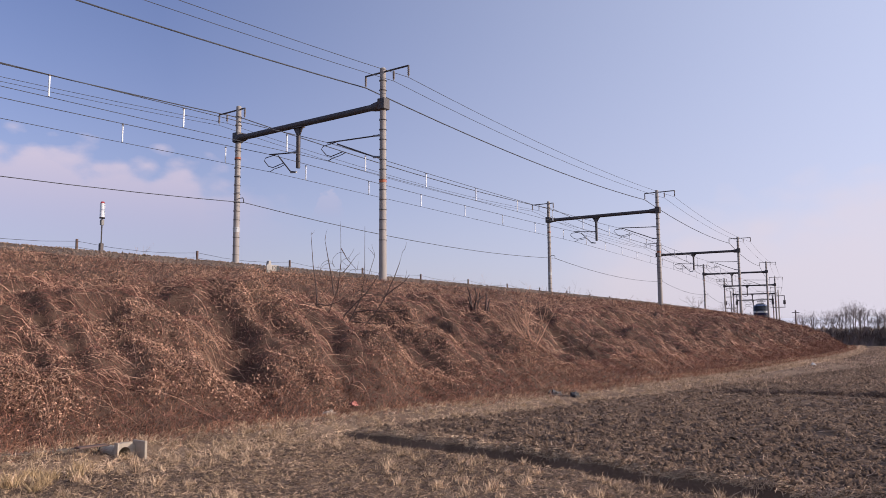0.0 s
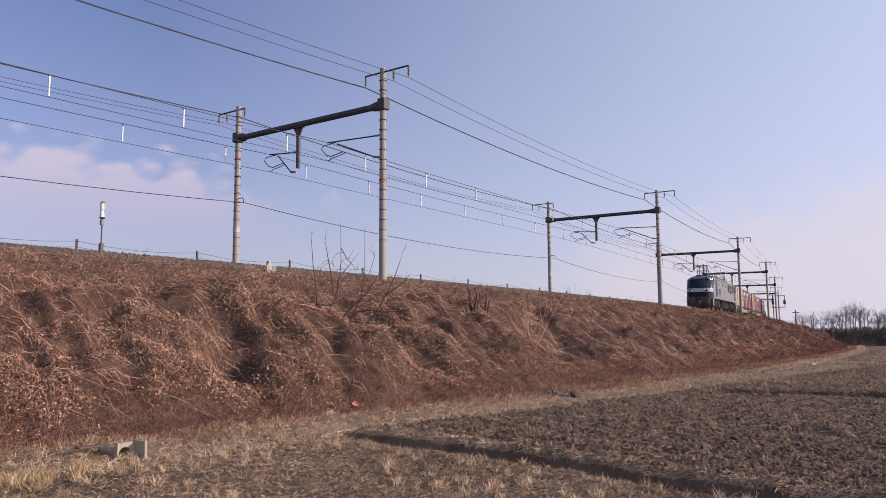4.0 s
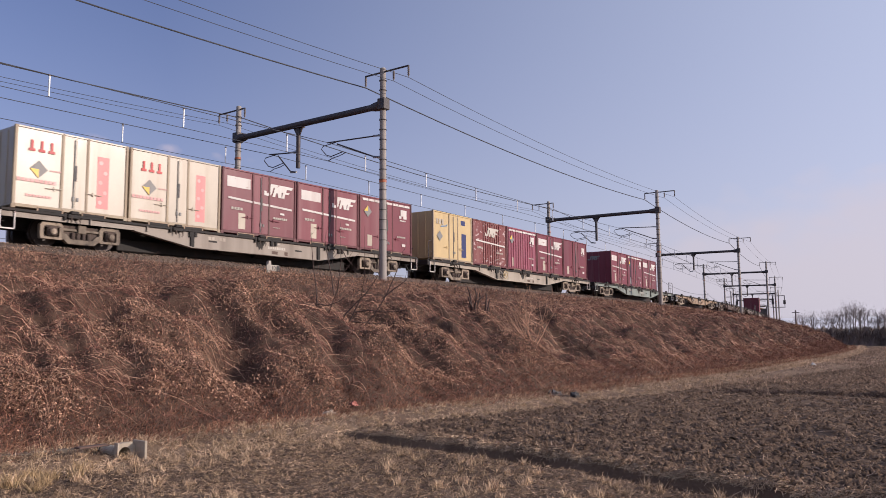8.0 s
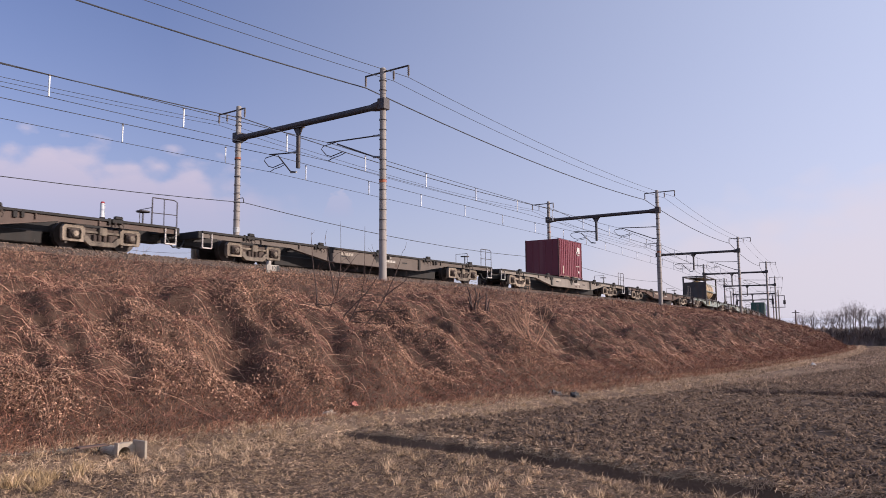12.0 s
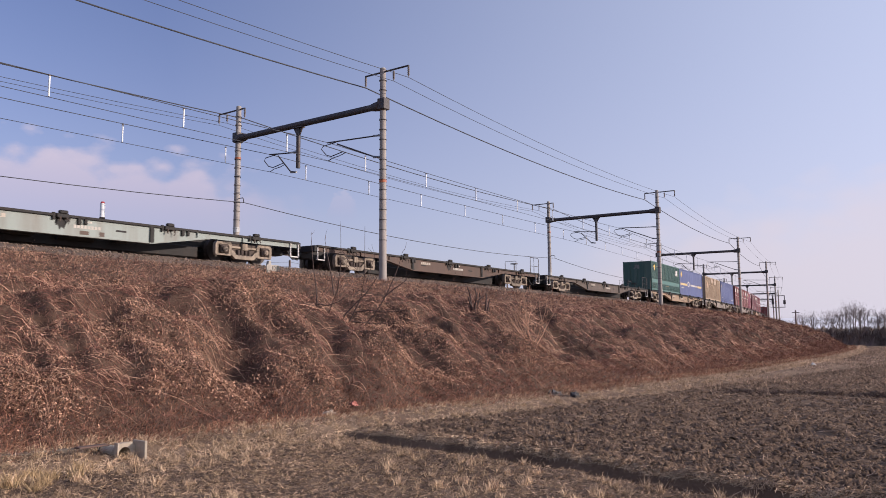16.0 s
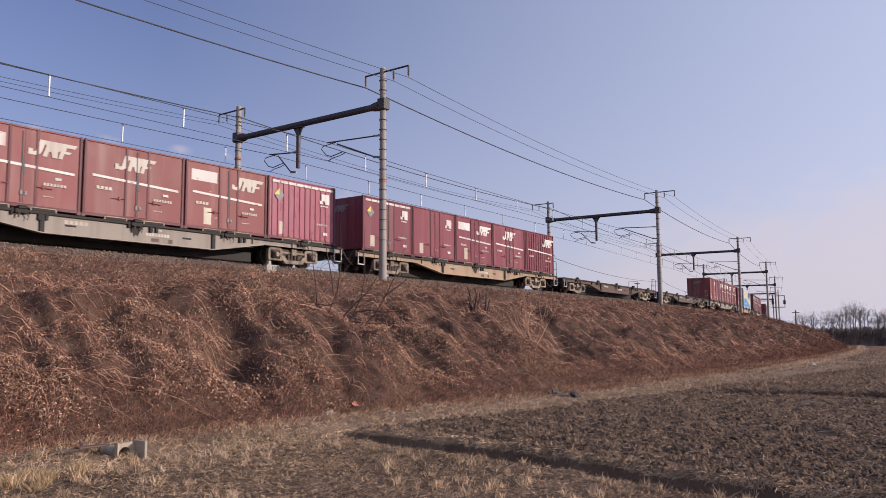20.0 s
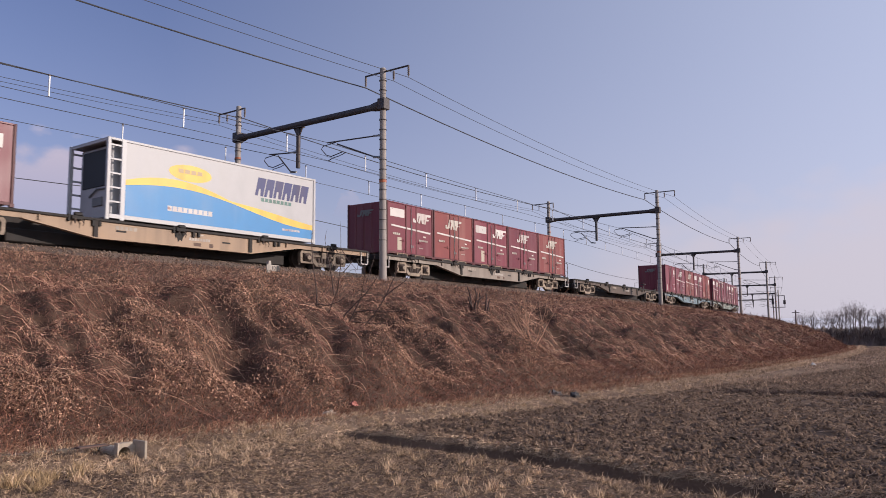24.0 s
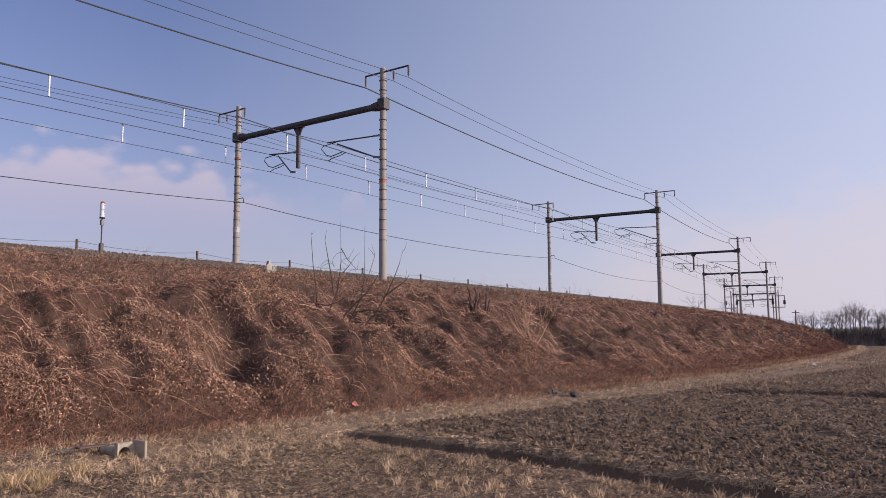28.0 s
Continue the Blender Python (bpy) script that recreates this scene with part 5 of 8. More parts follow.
def pantograph(t, x, raised):
    z0, z1 = 3.95, raised
    p = part("pantograph", Shape().box(x - 0.8, x + 0.8, -0.6, -0.5, z0 - 0.05, z0 + 0.03).box(x - 0.8, x + 0.8, 0.5, 0.6, z0 - 0.05, z0 + 0.03).box(x - 0.8, x - 0.7, -0.6, 0.6, z0 - 0.05, z0 + 0.03).box(x + 0.7, x + 0.8, -0.6, 0.6, z0 - 0.05, z0 + 0.03), DARK_STEEL, t, "dark diamond pantograph")
    h = z0 + (z1 - z0) * 0.46
    for y in (-0.5, 0.5):
        for d in (-1, 1):
            part("arm", Shape().tube([(x + 0.25 * d, y, z0), (x + 0.72 * d, y * 1.02, h)], 0.036, 6).tube([(x + 0.72 * d, y * 1.02, h), (x + 0.16 * d, y * 0.8, z1 - 0.06)], 0.03, 6), DARK_STEEL, p)
    for d in (-1, 1):
        part("cross_tie", Shape().tube([(x + 0.72 * d, -0.52, h), (x + 0.72 * d, 0.52, h)], 0.02, 6).tube([(x + 0.25 * d, -0.5, z0 + 0.02), (x + 0.72 * d, 0.5, h)], 0.02, 5).tube([(x + 0.72 * d, -0.52, h), (x + 0.16 * d, 0.4, z1 - 0.06)], 0.018, 5), DARK_STEEL, p)
    for dx in (-0.2, 0.2):
        part("contact_strip", Shape().tube([(x + dx, -0.85, z1 - 0.16), (x + dx, -0.6, z1 - 0.01), (x + dx, 0.6, z1 - 0.01), (x + dx, 0.85, z1 - 0.16)], 0.028, 6), DARK_STEEL, p)
    for dx in (-0.7, 0.7):
        for y in (-0.55, 0.55):
            part("insulator", Shape().tube([(x + dx, y, z0 - 0.28), (x + dx, y, z0 - 0.05)], 0.07, 10), INSULATOR, p)


def arch(x, half, low, shoulder, rise):
    """Cross-section of the body at x: straight sides, rounded shoulders, arched roof."""
    s = shoulder
    right = [(half, low), (half, s), (half - 0.05, s + 0.1), (half - 0.2, s + 0.2), (half - 0.55, s + rise * 0.72), (half - 0.95, s + rise * 0.95)]
    pts = [(-y, z) for y, z in right] + [(y, z) for y, z in reversed(right)]
    return [(x, y, z) for y, z in pts]


def loft(rings, caps=True):
    n = len(rings[0])
    f = []
    for i in range(len(rings) - 1):
        for k in range(n):
            f.append((i * n + k, (i + 1) * n + k, (i + 1) * n + (k + 1) % n, i * n + (k + 1) % n))
    if caps:
        f.append(tuple(range(n)))
        f.append(tuple((len(rings) - 1) * n + k for k in range(n))[::-1])
    return Shape().add([q for r in rings for q in r], f)


def plan_front(z, sx, lean, back=7.9):
    """Outline of the rounded front at height z."""
    half = [(back, 1.42), (8.05 - lean, 1.41), (8.3 - lean, 1.34), (8.58 - lean, 1.12), (8.78 - lean, 0.72), (8.86 - lean, 0.3)]
    return [(sx * x, -y, z) for x, y in half] + [(sx * x, y, z) for x, y in reversed(half)]


def raked(ring, sx):
    """A cross-section leant back above the waist, along the slope of the windscreen."""
    return [(x - sx * 0.52 * max(0.0, z - 2.34) / 1.05, y, z) for x, y, z in ring]


def flat(x0, x1, z0, z1, y, sy, d, c=0.0):
    """A plate on the side wall."""
    return Shape().box(x0, x1, min(y, y + d * sy), max(y, y + d * sy), z0, z1, c)


def locomotive():
    """Leading end at x = -8.86, trailing end at x = 8.86."""
    t = thing("electric_locomotive", "grey and blue electric freight locomotive with raised pantographs", "locomotive")
    H = 1.42
    part("body", loft([arch(-7.0, H, 1.27, 3.4, 0.36), arch(7.2, H, 1.27, 3.4, 0.36)]), LOCO_GREY, t, "grey steel body with rounded roof edge", True)
    part("roof_skin", loft([arch(-6.9, 1.2, 3.5, 3.52, 0.27), arch(7.1, 1.2, 3.5, 3.52, 0.27)]), STEEL, t, "dull grey roof", True)
    for sy in (-1, 1):
        y = sy * (H + 0.003)
        part("sole_bar", flat(-7.9, 7.9, 1.24, 1.36, y, sy, 0.018, 0.004), LOCO_GREY, t)
        part("gutter", flat(-6.9, 7.1, 3.38, 3.42, y, sy, 0.03), DARK_STEEL, t)
    for sx in (-1, 1):
        cab = [arch(sx * 6.9, H + 0.002, 1.27, 3.4, 0.42), arch(sx * 7.3, H, 1.27, 3.4, 0.44), raked(arch(sx * 7.95, H - 0.004, 1.27, 3.38, 0.42), sx)]
        part("cab", loft(cab if sx > 0 else cab[::-1]), LOCO_BLUE, t, "blue cab", True)
        dome = [arch(sx * 7.2, H - 0.012, 3.3, 3.38, 0.45), arch(sx * 7.5, H - 0.06, 3.31, 3.37, 0.43), arch(sx * 7.8, H - 0.18, 3.33, 3.36, 0.36), arch(sx * 8.05, H - 0.34, 3.34, 3.36, 0.23), arch(sx * 8.22, H - 0.44, 3.35, 3.36, 0.09)]
        part("cab_roof", loft(dome if sx > 0 else dome[::-1]), LOCO_ROOF, t, "dark blue domed cab roof", True)
        visor = [plan_front(3.33, sx, 0.57, 7.25), plan_front(3.365, sx, 0.58, 7.25), plan_front(3.385, sx, 0.64, 7.25)]
        part("brow", loft(visor), LOCO_BLACK, t, "thin black brow over the windscreen")
        for nm, zs, mat, lab in (("skirt", ((0.42, 0.34), (0.6, 0.24), (1.0, 0.2), (1.4, 0.17)), SKIRT, "grey plough skirt"), ("lower_front", ((1.4, 0.16), (1.95, 0.0)), LOCO_NAVY, "navy lower front"),
                                 ("front_band", ((1.95, -0.02), (2.34, -0.01)), LOCO_WHITE, "white band round the front"), ("window_mask", ((2.36, 0.02), (2.6, 0.13), (2.9, 0.31), (3.2, 0.5), (3.36, 0.6)), LOCO_BLACK, "black windscreen surround")):
            rows = [plan_front(z, sx, ln, 7.25 if z > 2.35 else 7.9 if ln < 0.1 else 7.6) for z, ln in zs]
            part(nm, loft(rows), mat, t, lab, True)
        for sy in (-1, 1):
            pane = [(8.885 - 0.06, 0.07, 2.45), (8.76 - 0.06, 0.84, 2.45), (8.76 - 0.5, 0.84, 3.2), (8.885 - 0.5, 0.07, 3.2)]
            part("windscreen", Shape().add([(sx * x, sy * y, z) for x, y, z in pane], [(0, 1, 2, 3)] if sx * sy > 0 else [(3, 2, 1, 0)]), GLASS, t, "tinted windscreen pane")
            xa, xb = sorted((sx * 8.45, sx * 8.825))
            lamp = part("headlamp", Shape().box(xa, xb, sy * 0.74 - 0.2, sy * 0.74 + 0.2, 2.02, 2.26, 0.02), LOCO_BLACK, t, "lit headlamp in a dark case")
            part("lens", Shape().tube([(sx * 8.825, sy * 0.7, 2.14), (sx * 8.84, sy * 0.7, 2.14)], 0.052, 14), LAMP if sx < 0 else GLASS, lamp)
            part("corner_rail", Shape().tube([(sx * 8.6, sy * 1.05, 2.0), (sx * 8.78, sy * 1.12, 1.95), (sx * 8.78, sy * 1.14, 1.6), (sx * 8.66, sy * 1.12, 1.52)], 0.018, 6), STEEL, t)
            part("side_skirt", Shape().prism([(sx * 8.28, 1.3), (sx * 7.2, 1.3), (sx * 7.72, 0.66), (sx * 7.98, 0.46), (sx * 8.2, 0.44)], sy * 1.36 - 0.04, sy * 1.36 + 0.04), LOCO_GREY, t, "grey side skirt")
        part("coupler", Shape().box(min(sx * 8.6, sx * 9.15), max(sx * 8.6, sx * 9.15), -0.13, 0.13, 0.74, 1.02, 0.04), UNDER, t)
        part("step_plate", Shape().box(min(sx * 7.9, sx * 8.6), max(sx * 7.9, sx * 8.6), -1.2, 1.2, 0.3, 0.36, 0.01), UNDER, t)
        part("nose_grime", Shape().box(min(sx * 8.64, sx * 8.7), max(sx * 8.64, sx * 8.7), -0.25, 0.35, 0.95, 1.25, 0.01), UNDER, t, "dark fittings on the nose")
        for sy in (-1, 1):
            ys = sy * (H + 0.004)
            poly = [(sx * x, z) for x, z in ((7.94, 1.38), (7.0, 1.38), (6.5, 3.0), (6.5, 3.36), (7.43, 3.36), (7.94, 2.34))]
            part("corner_panel", Shape().prism(poly, min(ys, ys + 0.006 * sy), max(ys, ys + 0.006 * sy)), LOCO_BLUE, t, "blue side panel")
            yw = ys + 0.008 * sy
            if sx < 0:
                wf = part("side_window", Shape().prism([(-7.84, 2.5), (-7.55, 2.62), (-7.08, 2.62), (-7.08, 3.36), (-7.44, 3.36)], min(yw, yw + 0.012 * sy), max(yw, yw + 0.012 * sy)), LOCO_WHITE, t, "cab side window in a pale frame")
                part("pane", flat(-7.4, -7.13, 2.66, 3.32, yw, sy, 0.016), GLASS, wf, "dark sliding pane")
                part("pane", Shape().prism([(-7.7, 2.67), (-7.44, 2.67), (-7.44, 3.31)], min(yw, yw + 0.016 * sy), max(yw, yw + 0.016 * sy)), PALE_GLASS, wf, "pale quarter pane")
            else:
                wf = part("side_window", Shape().prism([(7.48, 2.6), (7.8, 2.6), (7.46, 3.34), (7.3, 3.34)], min(yw, yw + 0.012 * sy), max(yw, yw + 0.012 * sy)), STEEL, t, "cab side window in a pale frame")
                part("pane", Shape().prism([(7.5, 2.64), (7.74, 2.64), (7.44, 3.3), (7.34, 3.3)], min(yw, yw + 0.016 * sy), max(yw, yw + 0.016 * sy)), PALE_GLASS, wf)
            dx = (-6.38, -5.78) if sx < 0 else (6.55, 7.2)
            d = part("door", flat(dx[0], dx[1], 1.58, 3.34, yw, sy, 0.012, 0.004), LOCO_GREY if sx < 0 else LOCO_BLUE, t, "narrow cab door")
            part("door_window", flat(dx[0] + 0.14, dx[1] - 0.14, 2.55, 3.18, yw, sy, 0.016), LOCO_BLUE if sx < 0 else GLASS, d)
            for q in dx:
                part("grab_rail", Shape().tube([(q, yw + 0.05 * sy, 1.5), (q, yw + 0.05 * sy, 3.3)], 0.024, 6), DARK_STEEL, d)
            part("ladder", Shape().box(dx[0] + 0.05, dx[0] + 0.09, sy * 1.3 - 0.03, sy * 1.3 + 0.03, 0.3, 1.25).box(dx[1] - 0.09, dx[1] - 0.05, sy * 1.3 - 0.03, sy * 1.3 + 0.03, 0.3, 1.25).box(dx[0] + 0.05, dx[1] - 0.05, sy * 1.3 - 0.05, sy * 1.3 + 0.05, 0.34, 0.38).box(dx[0] + 0.05, dx[1] - 0.05, sy * 1.3 - 0.05, sy * 1.3 + 0.05, 0.75, 0.79), GREY_MARK, d)
            if sx < 0:
                part("plate", flat(-7.55, -7.3, 1.55, 1.74, yw, sy, 0.01), WHITE_BODY, t, "white plate")
                part("side_mark", flat(-7.35, -7.15, 2.12, 2.32, yw, sy, 0.01), WHITE_BODY, t, "small white mark")
            else:
                part("tail_plate", flat(7.6, 7.93, 1.9, 2.3, yw, sy, 0.01), WHITE_BODY, t, "white corner plate")
    # side louvres, ports and marks
    for sy in (-1, 1):
        y = sy * (H + 0.004)

        def grille(x0, x1, z0, z1, n, dark):
            g = part("louvre_grille", flat(x0 - 0.05, x1 + 0.05, z0 - 0.05, z1 + 0.05, y, sy, 0.008, 0.003), LOCO_GREY if not dark else LOCO_UNDER, t, "slatted ventilation grille")
            # black plate on the wall draws the shade between the slats
            part("backing", flat(x0, x1, z0, z1, y, sy, 0.011), UNDER, g)
            h = (z1 - z0) / n
            for i in range(n):
                part("slat", flat(x0, x1, z0 + h * i + h * 0.55, z0 + h * (i + 1), y + 0.008 * sy, sy, 0.018), LOCO_GREY if not dark else SLAT, g)
        grille(-4.55, -3.1, 1.74, 2.5, 12, False)
        grille(1.98, 3.06, 2.42, 3.18, 10, True)
        grille(3.4, 4.42, 2.82, 3.18, 5, True)
        grille(3.44, 4.42, 2.2, 2.6, 5, True)
        grille(4.96, 6.05, 2.42, 3.2, 10, True)
        for x in (-4.06, -1.56, 0.48):
            ring = [(x + 0.27 * math.copysign(abs(math.cos(a * 0.524 + 0.26)) ** 0.45, math.cos(a * 0.524 + 0.26)), 3.0 + 0.19 * math.copysign(abs(math.sin(a * 0.524 + 0.26)) ** 0.45, math.sin(a * 0.524 + 0.26))) for a in range(12)]
            part("port", Shape().prism(ring, min(y, y + 0.004 * sy), max(y, y + 0.004 * sy)), LOCO_GREY, t, "rounded body port")
            part("port_rim", Shape().tube([(q[0], y + 0.008 * sy, q[1]) for q in ring + ring[:1]], 0.012, 5, caps=False), GREY_MARK, t)
        yk = y + 0.006 * sy
        part("pink_mark", Shape().prism([(0.35, 2.2), (0.62, 2.1), (0.85, 2.2), (0.82, 2.45), (0.5, 2.48)], min(y, yk), max(y, yk)), RED, t, "red fruit-shaped mark")
        part("white_mark", flat(0.3, 1.35, 1.98, 2.03, y, sy, 0.006), WHITE_BODY, t, "white brush line")
        for nm, pts in (("white_stroke", [(0.95, 2.33, 1.15, 2.35), (1.05, 2.4, 1.05, 2.08), (1.05, 2.33, 0.93, 2.14), (1.05, 2.33, 1.18, 2.14)]), ("white_stroke", [(1.24, 2.36, 1.22, 2.04), (1.24, 2.36, 1.38, 2.34), (1.24, 2.2, 1.36, 2.2), (1.44, 2.4, 1.44, 2.0), (1.44, 2.36, 1.55, 2.28), (1.55, 2.28, 1.46, 2.16)])):
            sh = Shape()
            for xa, za, xb, zb in pts:
                sh.tube([(xa, y + 0.004 * sy, za), (xb, y + 0.004 * sy, zb)], 0.018, 5)
            part(nm, sh, WHITE_BODY, t, "white brush strokes")
        for k in range(8):
            part("raised_figure", flat(-5.6 + 0.13 * k, -5.51 + 0.13 * k, 2.43, 2.53, y, sy, 0.006), WHITE_BODY, t, "pale raised bar")
        for x in (-0.66, 1.75, -5.5):
            part("panel_seam", flat(x, x + 0.025, 1.36, 3.38, y, sy, 0.006), STEEL, t)
        for x in (-7.0, -3.8, 4.6):
            part("side_port", flat(x, x + 0.1, 1.45, 1.6, y, sy, 0.01), UNDER, t)
    # roof gear
    for x0, x1, w, h in ((-4.6, -2.0, 0.95, 0.26), (-1.7, -0.1, 0.85, 0.2), (0.5, 2.6, 0.95, 0.24), (3.0, 3.8, 0.7, 0.2)):
        r = part("roof_housing", Shape().box(x0, x1, -w, w, 3.66, 3.72 + h, 0.05), STEEL, t, "grey roof housing")
        for a, b in ((x0 + 0.12, (x0 + x1) / 2 - 0.06), ((x0 + x1) / 2 + 0.06, x1 - 0.12)):
            part("vent", Shape().box(a, b, -w - 0.012, -w + 0.05, 3.74, 3.72 + h - 0.05), UNDER, r, "dark slotted vent")
    part("cooler_hood", Shape().prism([(6.0, 3.72), (7.6, 3.72), (7.3, 4.02), (6.3, 4.02)], -0.5, 0.5), LOCO_NAVY, t, "dark roof cooler hood")
    part("antenna", Shape().tube([(-7.3, -0.3, 3.8), (-7.9, -0.3, 4.0)], 0.02, 6).box(-7.6, -7.2, -0.1, 0.1, 3.8, 3.92, 0.02), DARK_STEEL, t)
    pantograph(t, -5.75, 5.02)
    pantograph(t, 5.4, 5.02)
    # underframe: three bogies, with brake gear, pipes and boxes between them
    part("underframe", Shape().box(-7.4, 7.4, -1.0, 1.0, 0.9, 1.3, 0.03), LOCO_UNDER, t, "black underframe")
    # added block: shuts out the sky and stands for the dark under the engine
    part("tank_row", Shape().box(-7.7, 7.7, -0.48, 0.48, 0.1, 0.95, 0.03), LOCO_UNDER, t, "added black block closing the gap under the body")
    rng = random.Random(17)
    wheel_me = to_mesh("wheelset", wheel_shape(0.56), LOCO_BROWN)
    tread = Shape()
    for sy in (-1, 1):
        ring = [(0.545 * math.cos(a * 0.2244), sy * 0.63, 0.545 * math.sin(a * 0.2244)) for a in range(29)]
        tread.tube(ring, 0.022, 5, caps=False)
    tread_me = to_mesh("tyre_rim", tread, TREAD)
    for xb in (-5.6, 0.0, 5.6):
        b = part("bogie", Shape().box(xb - 0.45, xb + 0.45, -0.9, 0.9, 0.4, 0.95, 0.03), LOCO_UNDER, t, "brown dusty driving bogie")
        for sy in (-1, 1):
            fr = Shape().prism([(-1.85, 0.66), (-1.8, 0.84), (-0.8, 0.88), (-0.5, 0.66), (0.5, 0.66), (0.8, 0.88), (1.8, 0.84), (1.85, 0.66), (1.5, 0.62), (0.95, 0.62), (0.7, 0.46), (-0.7, 0.46), (-0.95, 0.62), (-1.5, 0.62)], -0.07, 0.07)
            part("side_frame", fr.moved(pose(xb, sy * 0.98, 0)), LOCO_UNDER, b, "black bogie side frame")
            for dx in (-1.62, -0.9, 0.9, 1.62):
                part("spring", Shape().tube([(xb + dx, sy * 1.03, 0.5), (xb + dx, sy * 1.03, 0.98)], 0.075, 8), LOCO_BROWN, b)
            part("bolster_end", Shape().box(xb - 0.3, xb + 0.3, sy * 1.04 - 0.1, sy * 1.04 + 0.1, 0.5, 1.12, 0.04), LOCO_UNDER, b)
            part("bolster_spring", Shape().tube([(xb - 0.14, sy * 1.16, 0.55), (xb - 0.14, sy * 1.16, 1.0)], 0.09, 8).tube([(xb + 0.14, sy * 1.16, 0.55), (xb + 0.14, sy * 1.16, 1.0)], 0.09, 8), LOCO_BROWN, b)
            for dx in (-1.25, 1.25):
                part("axle_box", Shape().box(-0.17, 0.17, -0.08, 0.1, -0.17, 0.17, 0.05).tube([(0, -0.08, 0), (0, -0.13, 0)], 0.12, 12).box(-0.42, 0.42, -0.03, 0.06, 0.06, 0.14, 0.02).moved(pose(xb + dx, sy * 1.06, 0.58, 0, 0, 0 if sy < 0 else 180)), LOCO_BROWN, b)
                part("sand_pipe", Shape().tube([(xb + dx * 1.45, sy * 0.85, 0.9), (xb + dx * 1.45, sy * 0.8, 0.35), (xb + dx * 1.36, sy * 0.6, 0.12)], 0.022, 6), TREAD, b)
                part("brake_cylinder", Shape().tube([(xb + dx * 0.62 - 0.12, sy * 1.08, 0.86), (xb + dx * 0.62 + 0.14, sy * 1.08, 0.88)], 0.1, 10).box(xb + dx * 0.62 - 0.05, xb + dx * 0.62 + 0.05, sy * 1.06 - 0.04, sy * 1.06 + 0.04, 0.4, 0.8, 0.01), LOCO_BROWN, b, "rusty brake cylinder")
                part("hanger", Shape().tube([(xb + dx * 0.8, sy * 1.1, 1.2), (xb + dx * 0.8, sy * 1.1, 0.78)], 0.03, 6).box(xb + dx * 0.8 - 0.06, xb + dx * 0.8 + 0.06, sy * 1.1 - 0.04, sy * 1.1 + 0.04, 0.7, 0.82, 0.01), LOCO_BROWN, b)
        for dx in (-1.25, 1.25):
            w = part("wheelset", wheel_me, None, b)
            w.location = (xb + dx, 0, 0.56)
            part("tyre_rim", tread_me, None, w, "bright worn wheel rim")
    for sy in (-1, 1):
        part("air_pipe", Shape().tube([(-7.0, sy * 1.12, 1.13), (-2.0, sy * 1.12, 1.15), (2.0, sy * 1.12, 1.13), (7.0, sy * 1.12, 1.15)], 0.022, 6), LOCO_BROWN, t)
        for x0, w, h in ((-3.3, 0.55, 0.62), (-2.5, 0.5, 0.5), (2.1, 0.5, 0.6), (3.05, 0.45, 0.5)):
            part("equipment_box", Shape().box(x0, x0 + w, min(sy * 0.5, sy * 1.1), max(sy * 0.5, sy * 1.1), 1.2 - h, 1.2, 0.03), LOCO_UNDER, t, "black underfloor box")
        part("air_tank", Shape().tube([(-3.2, sy * 0.95, 0.52), (-2.2, sy * 0.95, 0.52)], 0.16, 12).tube([(2.2, sy * 0.95, 0.5), (3.4, sy * 0.95, 0.5)], 0.15, 12), LOCO_BROWN, t, "dusty air reservoir", True)
        for k in range(14):
            x = -7.0 + k * 1.02 + rng.uniform(-0.2, 0.2)
            part("pipe_bracket", Shape().box(x, x + rng.uniform(0.05, 0.2), min(sy * 1.0, sy * 1.14), max(sy * 1.0, sy * 1.14), 1.2 - rng.uniform(0.12, 0.4), 1.22, 0.01), LOCO_BROWN if k % 2 else LOCO_UNDER, t)
    return t


# ---- the train's order: per wagon its paint, rails, brake wheel, and its loads with the start of each behind the wagon's first slot ----
SLOTS = [0.0, 3.74, 7.48, 11.22, 14.96]
FULL = lambda *k: list(zip(SLOTS, k))
